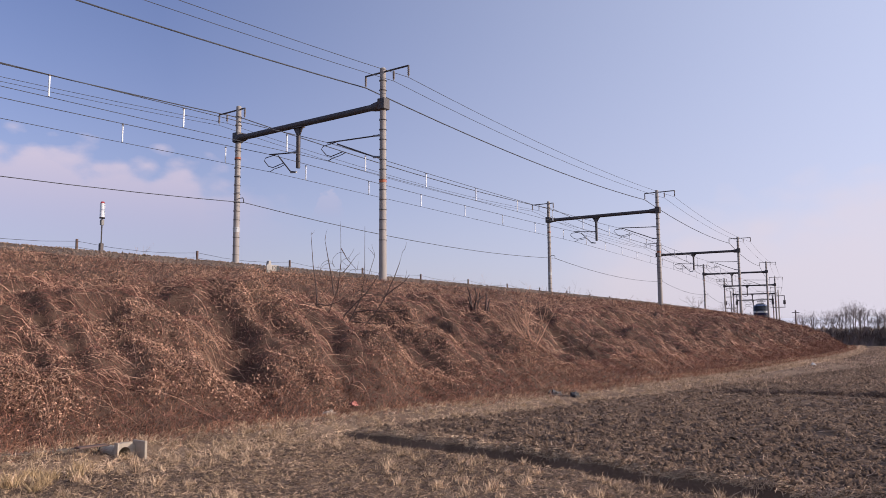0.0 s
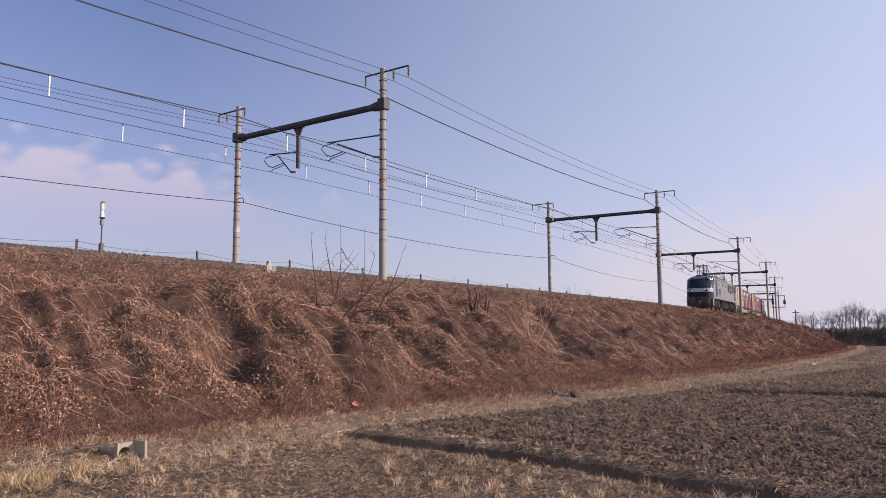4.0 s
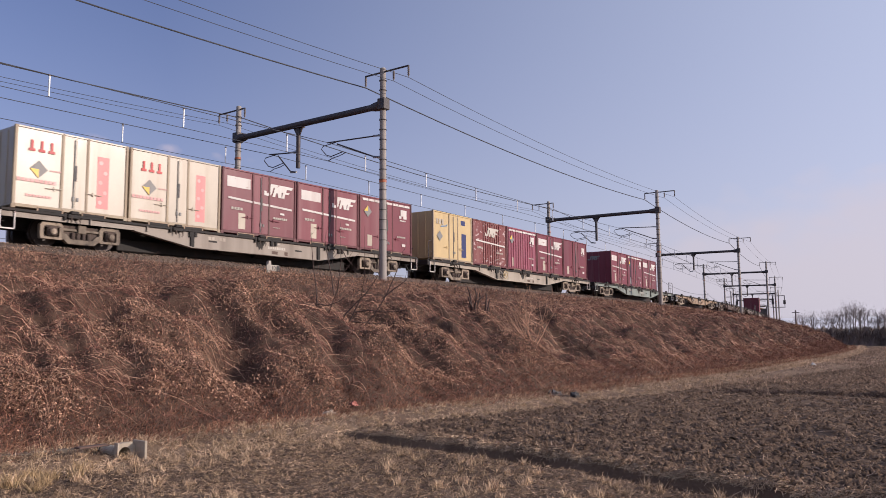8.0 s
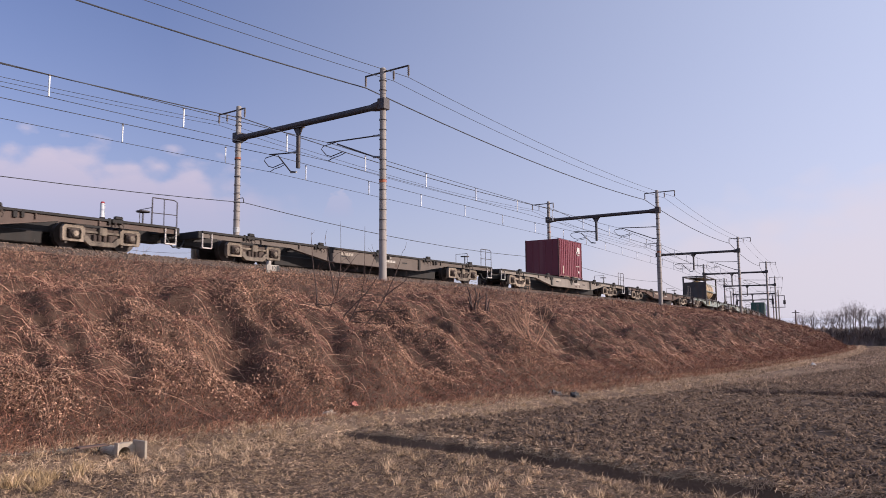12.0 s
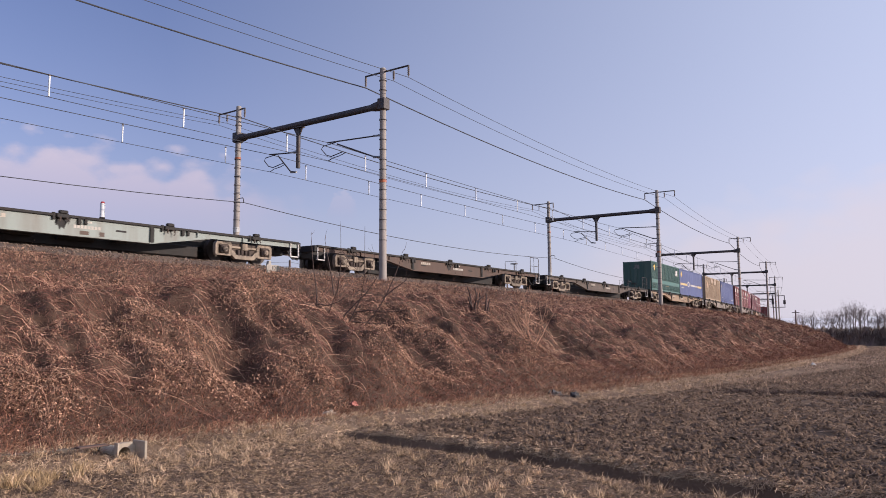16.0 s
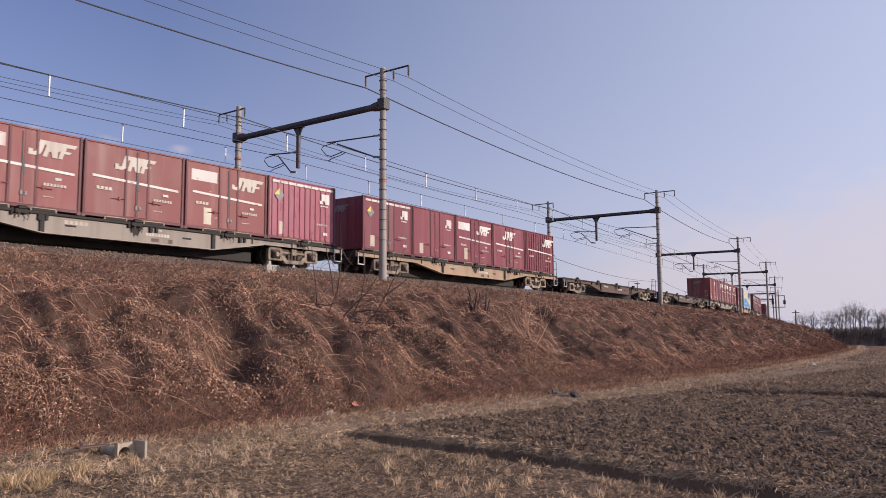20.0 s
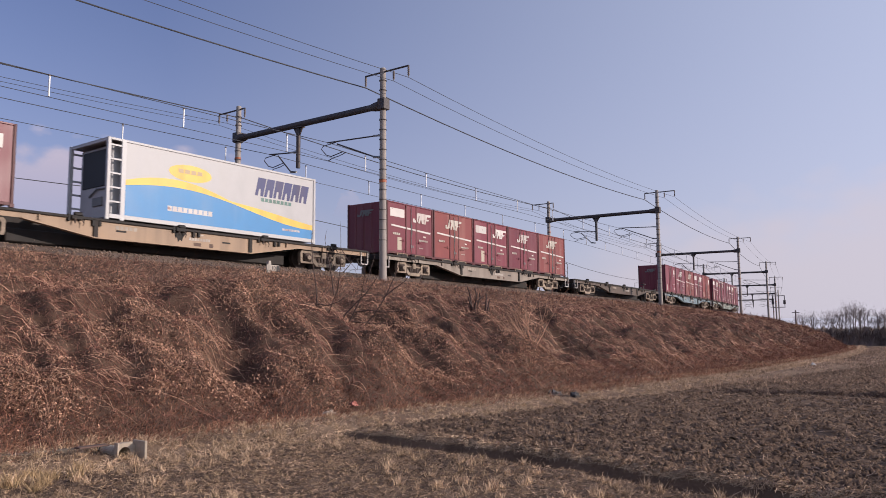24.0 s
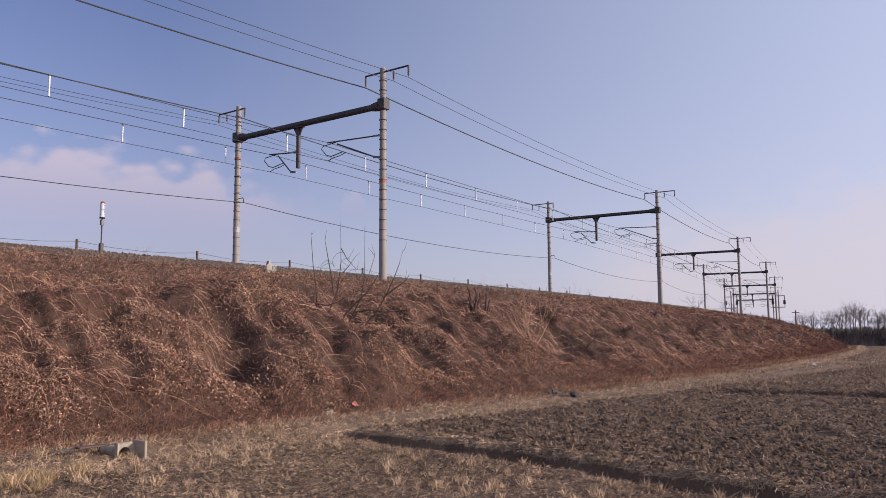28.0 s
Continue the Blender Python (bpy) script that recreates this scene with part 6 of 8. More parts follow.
CONSIST = [
    ("grey", 0, 0, 0, FULL("cream", "cream", "logo", "logo", "strip")),
    ("pale", 1, 0, 1, FULL("yellow", "ribbed_mid", "ribbed_rose", "logo", "plain")),
    ("teal", 0, 1, 0, [(3.0, "logo"), (6.74, "strip"), (10.48, "logo")]),
    ("tan", 0, 0, 0, []),
    ("dark", 0, 1, 0, []),
    ("slate", 0, 1, 0, []),
    ("grey", 0, 1, 0, [(7.4, "ribbed_dark")]),
    ("dark", 0, 1, 0, []),
    ("teal", 0, 1, 1, [(6.35, "tank")]),
    ("teal", 0, 0, 0, []),
    ("dark", 0, 1, 0, []),
    ("slate", 0, 1, 0, []),
    ("tan", 1, 0, 0, [(0.0, "green"), (9.4, "blue")]),
    ("grey", 0, 0, 0, [(0.0, "tan"), (9.5, "navy")]),
    ("grey", 1, 0, 0, FULL("logo*", "logo*", "logo_mid*", "logo*", "ribbed_rose")),
    ("tan", 0, 1, 0, FULL("strip", "plain", "logo", "logo_mid", "ribbed_logo")),
    ("dark", 0, 1, 0, []),
    ("slate", 0, 1, 0, []),
    ("pale", 0, 0, 0, FULL("plain*", "plain", "logo*", "logo", "ribbed_mid*")),
    ("tan", 1, 0, 0, [(0.0, "plain"), (6.55, "reefer")]),
    ("grey", 0, 1, 0, FULL("logo", "logo_mid*", "logo", "logo_mid", "logo_mid*")),
    ("slate", 0, 1, 0, []),
    ("blue", 0, 0, 0, FULL("plain", "logo_mid", "logo_mid*", "logo", "plain*")),
    ("teal", 1, 0, 0, FULL("logo", "strip", "plain", "logo", "strip")),
]
LENGTH = {"tank": 6.06, "green": 9.3, "blue": 9.35, "tan": 9.12, "navy": 9.12, "reefer": 9.25}
PITCH_W = 20.4
# how far along the line the head of the first load stands, second by second
HEAD = [196.0, 173.5, 150.8, 128.0, 104.9, 81.3, 57.6, 33.9, 9.9, -13.6, -37.3, -61.2, -85.2, -109.1, -133.0, -157.0, -181.5, -206.1, -230.9, -255.9,
        -281.0, -305.9, -331.0, -356.3, -381.3, -405.9, -430.6, -455.7, -480.8]
MOVERS = []       # (thing, distance of its middle behind the head, half wheelbase, place on its carrier)


def build_train():
    made_wagons, made_loads = {}, {}
    paints = {"tan": WAGON_TAN, "grey": WAGON_GREY, "teal": WAGON_TEAL, "pale": WAGON_PALE, "dark": WAGON_DARK, "slate": WAGON_SLATE, "blue": WAGON_BLUE}
    for i, (col, rf, rr, bw, loads) in enumerate(CONSIST):
        u = PITCH_W * i + 9.35
        key = (col, rf, rr, bw)
        if key in made_wagons:
            w = copy_thing(made_wagons[key], Matrix())
        else:
            w = made_wagons[key] = wagon(paints[col], rf, rr, bw)
        MOVERS.append((w, u, 7.1, Matrix()))
        for start, kind in loads:
            ln = LENGTH.get(kind, CL)
            if kind in made_loads:
                c = copy_thing(made_loads[kind], Matrix())
            else:
                c = made_loads[kind] = tank() if kind == "tank" else long_box(kind) if kind in LENGTH else twelve_foot(kind.rstrip("*"), kind.endswith("*"))
            MOVERS.append((c, u, 7.1, pose(start + ln / 2 - 9.35, 0, 1.0)))
    engine = locomotive()
    # the leading nose reaches a little further than the trailing one
    for ob in engine.children_recursive:
        if ob.type == "MESH":
            shift = ob.location.x
            for q in ob.data.vertices:
                x = q.co.x + shift
                if x < -7.65:
                    q.co.x -= 0.12 * min(1.0, (-7.65 - x) / 0.7)
    MOVERS.append((engine, -9.9, 5.9, Matrix()))


build_train()


def carried_pose(s, half, local):
    """Pose of a vehicle that rides the near track on two pivots."""
    x0, y0, _ = line(s - half, NEAR)
    x1, y1, _ = line(s + half, NEAR)
    m = pose(float(x0 + x1) / 2, float(y0 + y1) / 2, float(rail_z(s)), 0, 0, math.degrees(math.atan2(y1 - y0, x1 - x0)))
    return m @ local


# ---- cloud banks far off, drifting slowly ----
CLOUDS = []


def cloud_material(name, seed, scale, cover, strength, sharp, top, foot, shades):
    m, n, l, b = nodes_of(name)
    n.remove(b)
    co = n.new("ShaderNodeTexCoord")
    mp = n.new("ShaderNodeMapping")
    mp.inputs["Location"].default_value = (seed, seed * 0.7, 0)
    mp.inputs["Scale"].default_value = (1.0, 1.0, 1.7)
    l.new(co.outputs["Object"], mp.inputs["Vector"])
    big = n.new("ShaderNodeTexNoise")
    big.inputs["Scale"].default_value, big.inputs["Detail"].default_value, big.inputs["Roughness"].default_value = scale, 9, 0.55
    l.new(mp.outputs[0], big.inputs["Vector"])
    sep = n.new("ShaderNodeSeparateXYZ")
    l.new(co.outputs["Generated"], sep.inputs[0])

    def curve(sock, stops):
        r = n.new("ShaderNodeValToRGB")
        while len(r.color_ramp.elements) < len(stops):
            r.color_ramp.elements.new(0.5)
        for e, (p, v) in zip(r.color_ramp.elements, stops):
            e.position, e.color = p, (v, v, v, 1)
        l.new(sock, r.inputs[0])
        return r.outputs[0]

    def math_node(op, a, bb):
        q = n.new("ShaderNodeMath")
        q.operation = op
        for k, val in enumerate((a, bb)):
            if isinstance(val, float):
                q.inputs[k].default_value = val
            else:
                l.new(val, q.inputs[k])
        return q.outputs[0]

    # the heap: density falls off above its rounded top line, softly below and at both ends
    lumps = n.new("ShaderNodeTexVoronoi")
    lumps.feature = "SMOOTH_F1"
    lumps.inputs["Scale"].default_value, lumps.inputs["Smoothness"].default_value = scale * 2.2, 0.6
    l.new(mp.outputs[0], lumps.inputs["Vector"])
    over = math_node("SUBTRACT", curve(sep.outputs["X"], top), sep.outputs["Z"])
    rough = math_node("SUBTRACT", math_node("MULTIPLY", big.outputs["Fac"], 0.34), math_node("MULTIPLY", lumps.outputs["Distance"], 0.16))
    dens = math_node("ADD", over, math_node("SUBTRACT", rough, cover))
    alpha = curve(math_node("MULTIPLY", dens, sharp), [(0.0, 0.0), (0.3, 0.25), (0.7, strength * 0.85), (1.0, strength)])
    alpha = math_node("MULTIPLY", alpha, math_node("MULTIPLY", curve(sep.outputs["X"], [(0.0, 0.0), (0.15, 1.0), (0.7, 1.0), (0.96, 0.0)]), curve(sep.outputs["Z"], foot)))
    em = n.new("ShaderNodeEmission")
    tr = n.new("ShaderNodeBsdfTransparent")
    mx = n.new("ShaderNodeMixShader")
    # the sheet glows; shaded foot and lit top are put into its colours
    shade = n.new("ShaderNodeMix")
    shade.data_type = "RGBA"
    shade.inputs["A"].default_value, shade.inputs["B"].default_value = (*shades[0], 1), (*shades[1], 1)
    l.new(curve(sep.outputs["Z"], [(0.1, 0.0), (0.8, 1.0)]), shade.inputs["Factor"])
    l.new(shade.outputs["Result"], em.inputs["Color"])
    em.inputs["Strength"].default_value = 1.0
    l.new(alpha, mx.inputs[0])
    l.new(tr.outputs[0], mx.inputs[1])
    l.new(em.outputs[0], mx.inputs[2])
    l.new(mx.outputs[0], n["Material Output"].inputs[0])
    return m


def cloud_bank(azimuth, width, z0, z1, drift, seed, scale, cover, strength, label, sharp, top, foot, shades=((0.5, 0.45, 0.63), (0.78, 0.67, 0.78))):
    R = 3000.0
    h = z1 - z0
    nx, nz = 24, 10
    v = [(-width / 2 + width * i / nx, 40 * math.cos(3.0 * (i / nx - 0.5)) * 1.0, h * k / nz) for i in range(nx + 1) for k in range(nz + 1)]
    f = [(i * (nz + 1) + k, (i + 1) * (nz + 1) + k, (i + 1) * (nz + 1) + k + 1, i * (nz + 1) + k + 1) for i in range(nx) for k in range(nz)]
    ob = part("cloud_bank", Shape().add(v, f), cloud_material("cloud_vapour", seed, scale, cover, strength, sharp, top, foot, shades))
    ob.visible_shadow = False
    tagged(ob, label, "cloud", "", "structure")
    a = radians(azimuth)

    def at(ang):
        return pose(R * math.cos(ang), R * math.sin(ang), z0, 0, 0, math.degrees(ang) - 90)
    CLOUDS.append((ob, at(a), at(a - drift / R)))


FOOT = [(0.0, 0.0), (0.2, 0.1), (0.45, 0.75), (0.6, 1.0)]
cloud_bank(62.0, 1600, 110, 1000, 90, 2.0, 0.0055, 0.085, 0.85, "pinkish white cumulus bank over the horizon", 7.0,
           [(0.0, 0.5), (0.2, 0.62), (0.33, 0.7), (0.42, 0.67), (0.52, 0.63), (0.62, 0.66), (0.72, 0.6), (0.92, 0.45)], FOOT)
cloud_bank(14.0, 1900, 60, 860, 60, 9.0, 0.004, 0.03, 0.62, "faint pink haze cloud low in the sky", 2.6,
           [(0.0, 0.35), (0.25, 0.5), (0.45, 0.55), (0.6, 0.62), (0.75, 0.6), (1.0, 0.5)], [(0.0, 0.6), (0.2, 0.9), (0.5, 1.0)], ((0.8, 0.69, 0.74), (0.83, 0.72, 0.79)))
cloud_bank(47.3, 160, 440, 620, 90, 5.0, 0.022, 0.1, 0.3, "small faint puff of cloud", 3.0,
           [(0.0, 0.0), (0.3, 0.6), (0.55, 0.75), (0.8, 0.5), (1.0, 0.0)], [(0.0, 0.0), (0.35, 0.8), (0.6, 1.0)])


# ---- dead growth on the bank and in the field ----
def strands(name, root, way, length, width, droop, material, label, category, segs=3, seed=0, curl=0.25):
    """Many thin curved blades or stems from their roots, as one mesh."""
    rng = np.random.RandomState(seed)
    n = len(root)
    way = way / np.linalg.norm(way, axis=1, keepdims=True)
    side = np.cross(way, rng.randn(n, 3))
    side /= np.linalg.norm(side, axis=1, keepdims=True) + 1e-9
    bend = np.cross(way, side) * (rng.randn(n, 1) * curl)
    swing = side * (rng.randn(n, 1) * curl * 0.6)
    turn = rng.uniform(2.0, 5.0, n)
    v = np.zeros((n, segs + 1, 2, 3))
    for k in range(segs + 1):
        t = k / segs
        p = root + way * (length * t)[:, None] + bend * (length * t * t)[:, None] + swing * (length * np.sin(turn * t) * 0.5)[:, None]
        p[:, 2] -= droop * length * t * t
        wd = (width * (1 - 0.75 * t * t) / 2)[:, None]
        v[:, k, 0], v[:, k, 1] = p - side * wd, p + side * wd
    q = np.array([(2 * k, 2 * k + 1, 2 * k + 3, 2 * k + 2) for k in range(segs)])
    f = (q[None] + (np.arange(n) * 2 * (segs + 1))[:, None, None]).reshape(-1, 4)
    return big_mesh(name, v.reshape(-1, 3), f, material, "stuff", label, category)


def leaves(name, centre, size, material, label, category, seed=0):
    """Small curled leaves: two folded halves each."""
    rng = np.random.RandomState(seed)
    n = len(centre)
    a = rng.randn(n, 3)
    a /= np.linalg.norm(a, axis=1, keepdims=True)
    b = np.cross(a, rng.randn(n, 3))
    b /= np.linalg.norm(b, axis=1, keepdims=True)
    c = np.cross(a, b)
    s = size[:, None]
    v = np.stack([centre - a * s, centre + b * s * 0.5 + c * s * 0.25, centre + a * s, centre - b * s * 0.5 + c * s * 0.25], 1)
    f = (np.array([(0, 1, 2), (0, 2, 3)])[None] + (np.arange(n) * 4)[:, None, None]).reshape(-1, 3)
    return big_mesh(name, v.reshape(-1, 3), f, material, "stuff", label, category)


def dead(name, c, v=0.45, rough=0.85):
    return surface(name, [q * 0.5 for q in c], [min(1, q * 1.45) for q in c], rough, 0.0, 0.6, 6, 0.0, island=True, island_value=v, world_space=True, spec=0.25)


VINE = dead("dead_vine", (0.165, 0.077, 0.057), 0.8)
CANE = dead("pale_cane", (0.52, 0.31, 0.205), 0.75)
PALE_CANE = dead("bleached_cane", (0.46, 0.31, 0.22), 0.65)
LEAF = dead("dead_leaf", (0.42, 0.25, 0.165), 0.7)
STRAW = dead("dry_straw", (0.45, 0.32, 0.2), 0.55)
PALE_STRAW = dead("bleached_straw", (0.57, 0.41, 0.27), 0.4)
TUFT = dead("yellow_straw", (0.52, 0.365, 0.2), 0.45)
STALE = dead("grey_straw", (0.4, 0.28, 0.195), 0.75)
CHAFF = dead("weathered_chaff", (0.3, 0.207, 0.138), 0.85)
RUSSET = dead("russet_grass", (0.29, 0.14, 0.088), 0.65)
CLOD = surface("ploughed_clod", (0.09, 0.056, 0.037), (0.215, 0.142, 0.092), 0.95, 0.0, 3, 25, 0.6, island=True, island_value=0.5, world_space=True, spec=0.2)
SHOOT_BARK = surface("dark_shoot_bark", (0.045, 0.025, 0.02), (0.1, 0.06, 0.048), 0.7, 0.0, 5, 30, 0.2, world_space=True)
TWIG = surface("dark_twig_bark", (0.075, 0.045, 0.035), (0.17, 0.105, 0.08), 0.8, 0.0, 5, 30, 0.2, world_space=True)


def bank_points(n, rng, off_lo, off_hi, s_lo=3.6, s_hi=130.0, power=1.75):
    s = s_lo + (s_hi - s_lo) * rng.rand(n) ** power
    off = rng.uniform(off_lo, off_hi, n)
    x, y, th = line(s, off)
    return s, off, np.stack([x, y, bank_z(s, off)], 1), np.hypot(x, y)


def out_of_bank(rng, n, up, spread):
    """Ways that lean out of the slope towards the field."""
    return np.stack([rng.randn(n) * spread, -0.45 + rng.randn(n) * spread, up + rng.randn(n) * spread * 0.6], 1)


def leafy(s, off):
    """Where pale leaves and canes lie thick: on the heaps and the gully's lip, not in the hollows and clefts."""
    d = s - gully_at(off)
    # pale growth is thinned in shaded zones and thickened in lit ones, to paint both
    drift = 0.8 * fractal(s * 0.5 + 40, off * 0.55, 3) + 0.45 * tumble(s, off) - 2.2 * hollow_at(s, off)
    drift = drift + 0.75 * np.exp(-((d + 0.75) / 0.5) ** 2) * smooth_step(6.0, 7.5, off) - 0.8 * np.exp(-((d - 0.45) / 0.55) ** 2) * smooth_step(4.5, 6.0, off)
    for ms, mo, mr in ((9.3, 9.0, 1.1), (9.0, 10.8, 0.9), (5.4, 10.9, 0.9), (14.7, 10.4, 0.8), (21.3, 10.4, 1.2), (18.0, 9.4, 1.0)):
        drift = drift + 0.45 * np.exp(-((s - ms) / mr) ** 2 - ((off - mo) / mr) ** 2)
    return drift - 0.5 * smooth_step(11.2, 11.8, off)


def draped(name, s, off, length, lift, width, material, label, seed, wander, segs=12):
    """Long vines that hang down over the growth and follow its heaps."""
    rng = np.random.RandomState(seed)
    n = len(s)
    a = rng.randn(n) * wander
    turn, swing, phase = rng.uniform(1.5, 4.5, n), rng.uniform(0.1, 0.5, n), rng.rand(n) * 6.28
    v = np.zeros((n, segs + 1, 2, 3))
    for k in range(segs + 1):
        t = k / segs
        so = s + length * (np.sin(a) * t + swing * 0.5 * (np.sin(turn * 2 * t + phase) - np.sin(phase)))
        oo = np.minimum(off + length * np.cos(a) * t, 12.2)
        x, y, th = line(so, oo)
        z = bank_z(so, oo) + lift * (0.25 + np.sin(np.pi * t) ** 0.7 * (0.6 + 0.4 * np.sin(turn * 3 * t + phase)))
        w = width * (1 - 0.5 * t) / 2
        v[:, k, 0] = np.stack([x - w, y, z - w], 1)
        v[:, k, 1] = np.stack([x + w, y, z + w], 1)
    q = np.array([(2 * k, 2 * k + 1, 2 * k + 3, 2 * k + 2) for k in range(segs)])
    f = (q[None] + (np.arange(n) * 2 * (segs + 1))[:, None, None]).reshape(-1, 4)
    return big_mesh(name, v.reshape(-1, 3), f, material, "stuff", label, "vines")


def build_bank_growth():
    rng = np.random.RandomState(11)
    n = 120000
    s, off, p, d = bank_points(n, rng, 3.1, 12.2)
    strands("dead_vines", p, out_of_bank(rng, n, 0.45, 0.8), rng.uniform(0.07, 0.3, n) * (1 + d * 0.004), np.maximum(rng.uniform(0.005, 0.011, n), d * 0.00036), rng.uniform(0.2, 1.1, n), VINE, "tangled dead brown vines over the bank", "vines", 3, 1, 0.9)
    n = 130000
    s, off, p, d = bank_points(n, rng, 3.2, 12.1)
    keep = leafy(s, off) + 0.35 * rng.randn(n) + 0.35 * (1 - smooth_step(5.0, 7.0, off)) > -0.1
    s, off, p, d = s[keep], off[keep], p[keep], d[keep]
    n = len(p)
    strands("dead_weed_stems", p, out_of_bank(rng, n, 0.7, 0.7), rng.uniform(0.05, 0.24, n), np.maximum(rng.uniform(0.003, 0.007, n), d * 0.00028), rng.uniform(0.1, 0.9, n), CANE, "pale dry weed stems on the bank", "weeds", 3, 2, 0.9)
    # leaf litter caught in the tangle, in drifts
    n = 330000
    s, off, p, d = bank_points(n, rng, 2.9, 12.3, power=2.0)
    keep = leafy(s, off) + 0.13 * rng.randn(n) - 0.62 + 0.48 * smooth_step(4.5, 8.0, off) - 0.3 * smooth_step(22.0, 60.0, s) > 0
    p, d = p[keep], d[keep]
    p[:, 2] += rng.uniform(0.02, 0.2, len(p))
    leaves("dead_leaves", p, np.maximum(rng.uniform(0.013, 0.034, len(p)), d * 0.0008), LEAF, "curled dead leaves caught in the vines", "leaves", 3)
    n = 60000
    s, off, p, d = bank_points(n, rng, 6.0, 12.2, power=2.0)
    p[:, 2] += rng.uniform(0.0, 0.1, n)
    leaves("dark_leaves", p, np.maximum(rng.uniform(0.012, 0.03, n), d * 0.0008), VINE, "dark rotting leaves among the vines", "leaves", 13)
    # long vines hanging down the slope
    n = 2800
    s, off, p, d = bank_points(n, rng, 5.6, 11.0, 3.0, 70.0, 1.8)
    draped("hanging_vines", s, off, rng.uniform(0.3, 1.2, n), rng.uniform(0.05, 0.22, n), np.maximum(0.004, d * 0.00033), CANE, "long pale vines hanging down the bank", 14, 1.0)
    n = 4600
    s, off, p, d = bank_points(n, rng, 5.0, 11.0, 3.0, 70.0, 1.8)
    draped("dark_hanging_vines", s, off, rng.uniform(0.5, 1.6, n), rng.uniform(0.03, 0.15, n), np.maximum(0.006, d * 0.00045), VINE, "long dark vines hanging down the bank", 15, 0.8)
    # russet grass along the toe, straw on crest and path
    n = 64000
    s, off, p, d = bank_points(n, rng, 10.6, 13.5)
    keep = off < 12.75 + 0.7 * smooth_step(10.0, 20.0, s) + 0.25 * rng.randn(n)
    s, off, p, d = s[keep], off[keep], p[keep], d[keep]
    n = len(p)
    p[:, 2] = np.maximum(p[:, 2], land_z(p[:, 0], p[:, 1]))
    strands("russet_grass", p, out_of_bank(rng, n, 1.0, 0.5), rng.uniform(0.08, 0.3, n), np.maximum(0.007, d * 0.00042), rng.uniform(0.1, 0.7, n), RUSSET, "russet dead grass along the foot of the bank", "grass", 2, 4)
    n = 14000
    s, off, p, d = bank_points(n, rng, 2.6, 4.4, 5.0, 110.0)
    p[:, 2] = np.where(off < 2.3, rail_z(s) - 0.6, p[:, 2])
    strands("crest_grass", p, out_of_bank(rng, n, 1.0, 0.5), rng.uniform(0.03, 0.11, n), np.maximum(0.005, d * 0.0003), rng.uniform(0.1, 0.8, n), CANE, "thin dry grass along the top of the bank", "grass", 2, 5)
    n = 80000
    s, off, p, d = bank_points(n, rng, 12.0, 14.8, 2.0, 100.0, 1.7)
    x, y, th = line(s, off)
    keep = y > 10.1 - 0.035 * np.clip(x - 11, 0, 60)
    p = np.stack([x, y, land_z(x, y)], 1)[keep]
    n = len(p)
    strands("path_grass", p, np.stack([rng.randn(n), rng.randn(n) * 0.8, np.abs(rng.randn(n)) * 0.5 + 0.15], 1), rng.uniform(0.05, 0.2, n), np.maximum(0.009, d[keep] * 0.0005), rng.uniform(0.2, 0.8, n), PALE_STRAW, "flattened pale straw along the field edge", "grass", 2, 6)
    n = 18000
    s, off, p, d = bank_points(n, rng, 12.0, 14.6, 40.0, 135.0, 1.0)
    x, y, th = line(s, off)
    keep = y > 10.1 - 0.035 * np.clip(x - 11, 0, 60)
    p = np.stack([x, y, land_z(x, y)], 1)[keep]
    n = len(p)
    strands("far_path_grass", p, np.stack([rng.randn(n), rng.randn(n) * 0.8, np.abs(rng.randn(n)) * 0.5 + 0.15], 1), rng.uniform(0.1, 0.35, n), d[keep] * 0.0006, rng.uniform(0.2, 0.8, n), PALE_STRAW, "pale straw along the far field edge", "grass", 2, 10)
    # upright tufts on the verge
    n = 700
    s, off, p, d = bank_points(n, rng, 12.2, 14.6, 2.0, 60.0, 1.6)
    x, y, th = line(s, off)
    keep = y > 10.2 - 0.035 * np.clip(x - 11, 0, 60)
    c = np.stack([x, y, land_z(x, y)], 1)[keep]
    k = 26
    p = np.repeat(c, k, 0) + rng.randn(len(c) * k, 3) * (0.05, 0.05, 0.0)
    n = len(p)
    strands("verge_tufts", p, np.stack([rng.randn(n) * 0.6, rng.randn(n) * 0.6, np.ones(n)], 1), rng.uniform(0.06, 0.24, n), np.full(n, 0.008), rng.uniform(0.1, 0.8, n), STRAW, "dry straw-coloured tufts on the verge", "grass", 2, 9)
    # long arching canes
    n = 7000
    s, off, p, d = bank_points(n, rng, 5.4, 12.0, 3.0, 80.0, 1.7)
    keep = leafy(s, off) + 0.2 * rng.randn(n) > 0.05
    s, off, p, d = s[keep], off[keep], p[keep], d[keep]
    n = len(p)
    strands("arching_canes", p, out_of_bank(rng, n, 0.9, 0.6), rng.uniform(0.25, 0.85, n) * np.where(rng.rand(n) < 0.1, 1.5, 0.8), np.maximum(0.004, d * 0.00036), rng.uniform(0.5, 1.4, n), PALE_CANE, "long pale arching bramble canes", "canes", 7, 7, 0.8)


build_bank_growth()


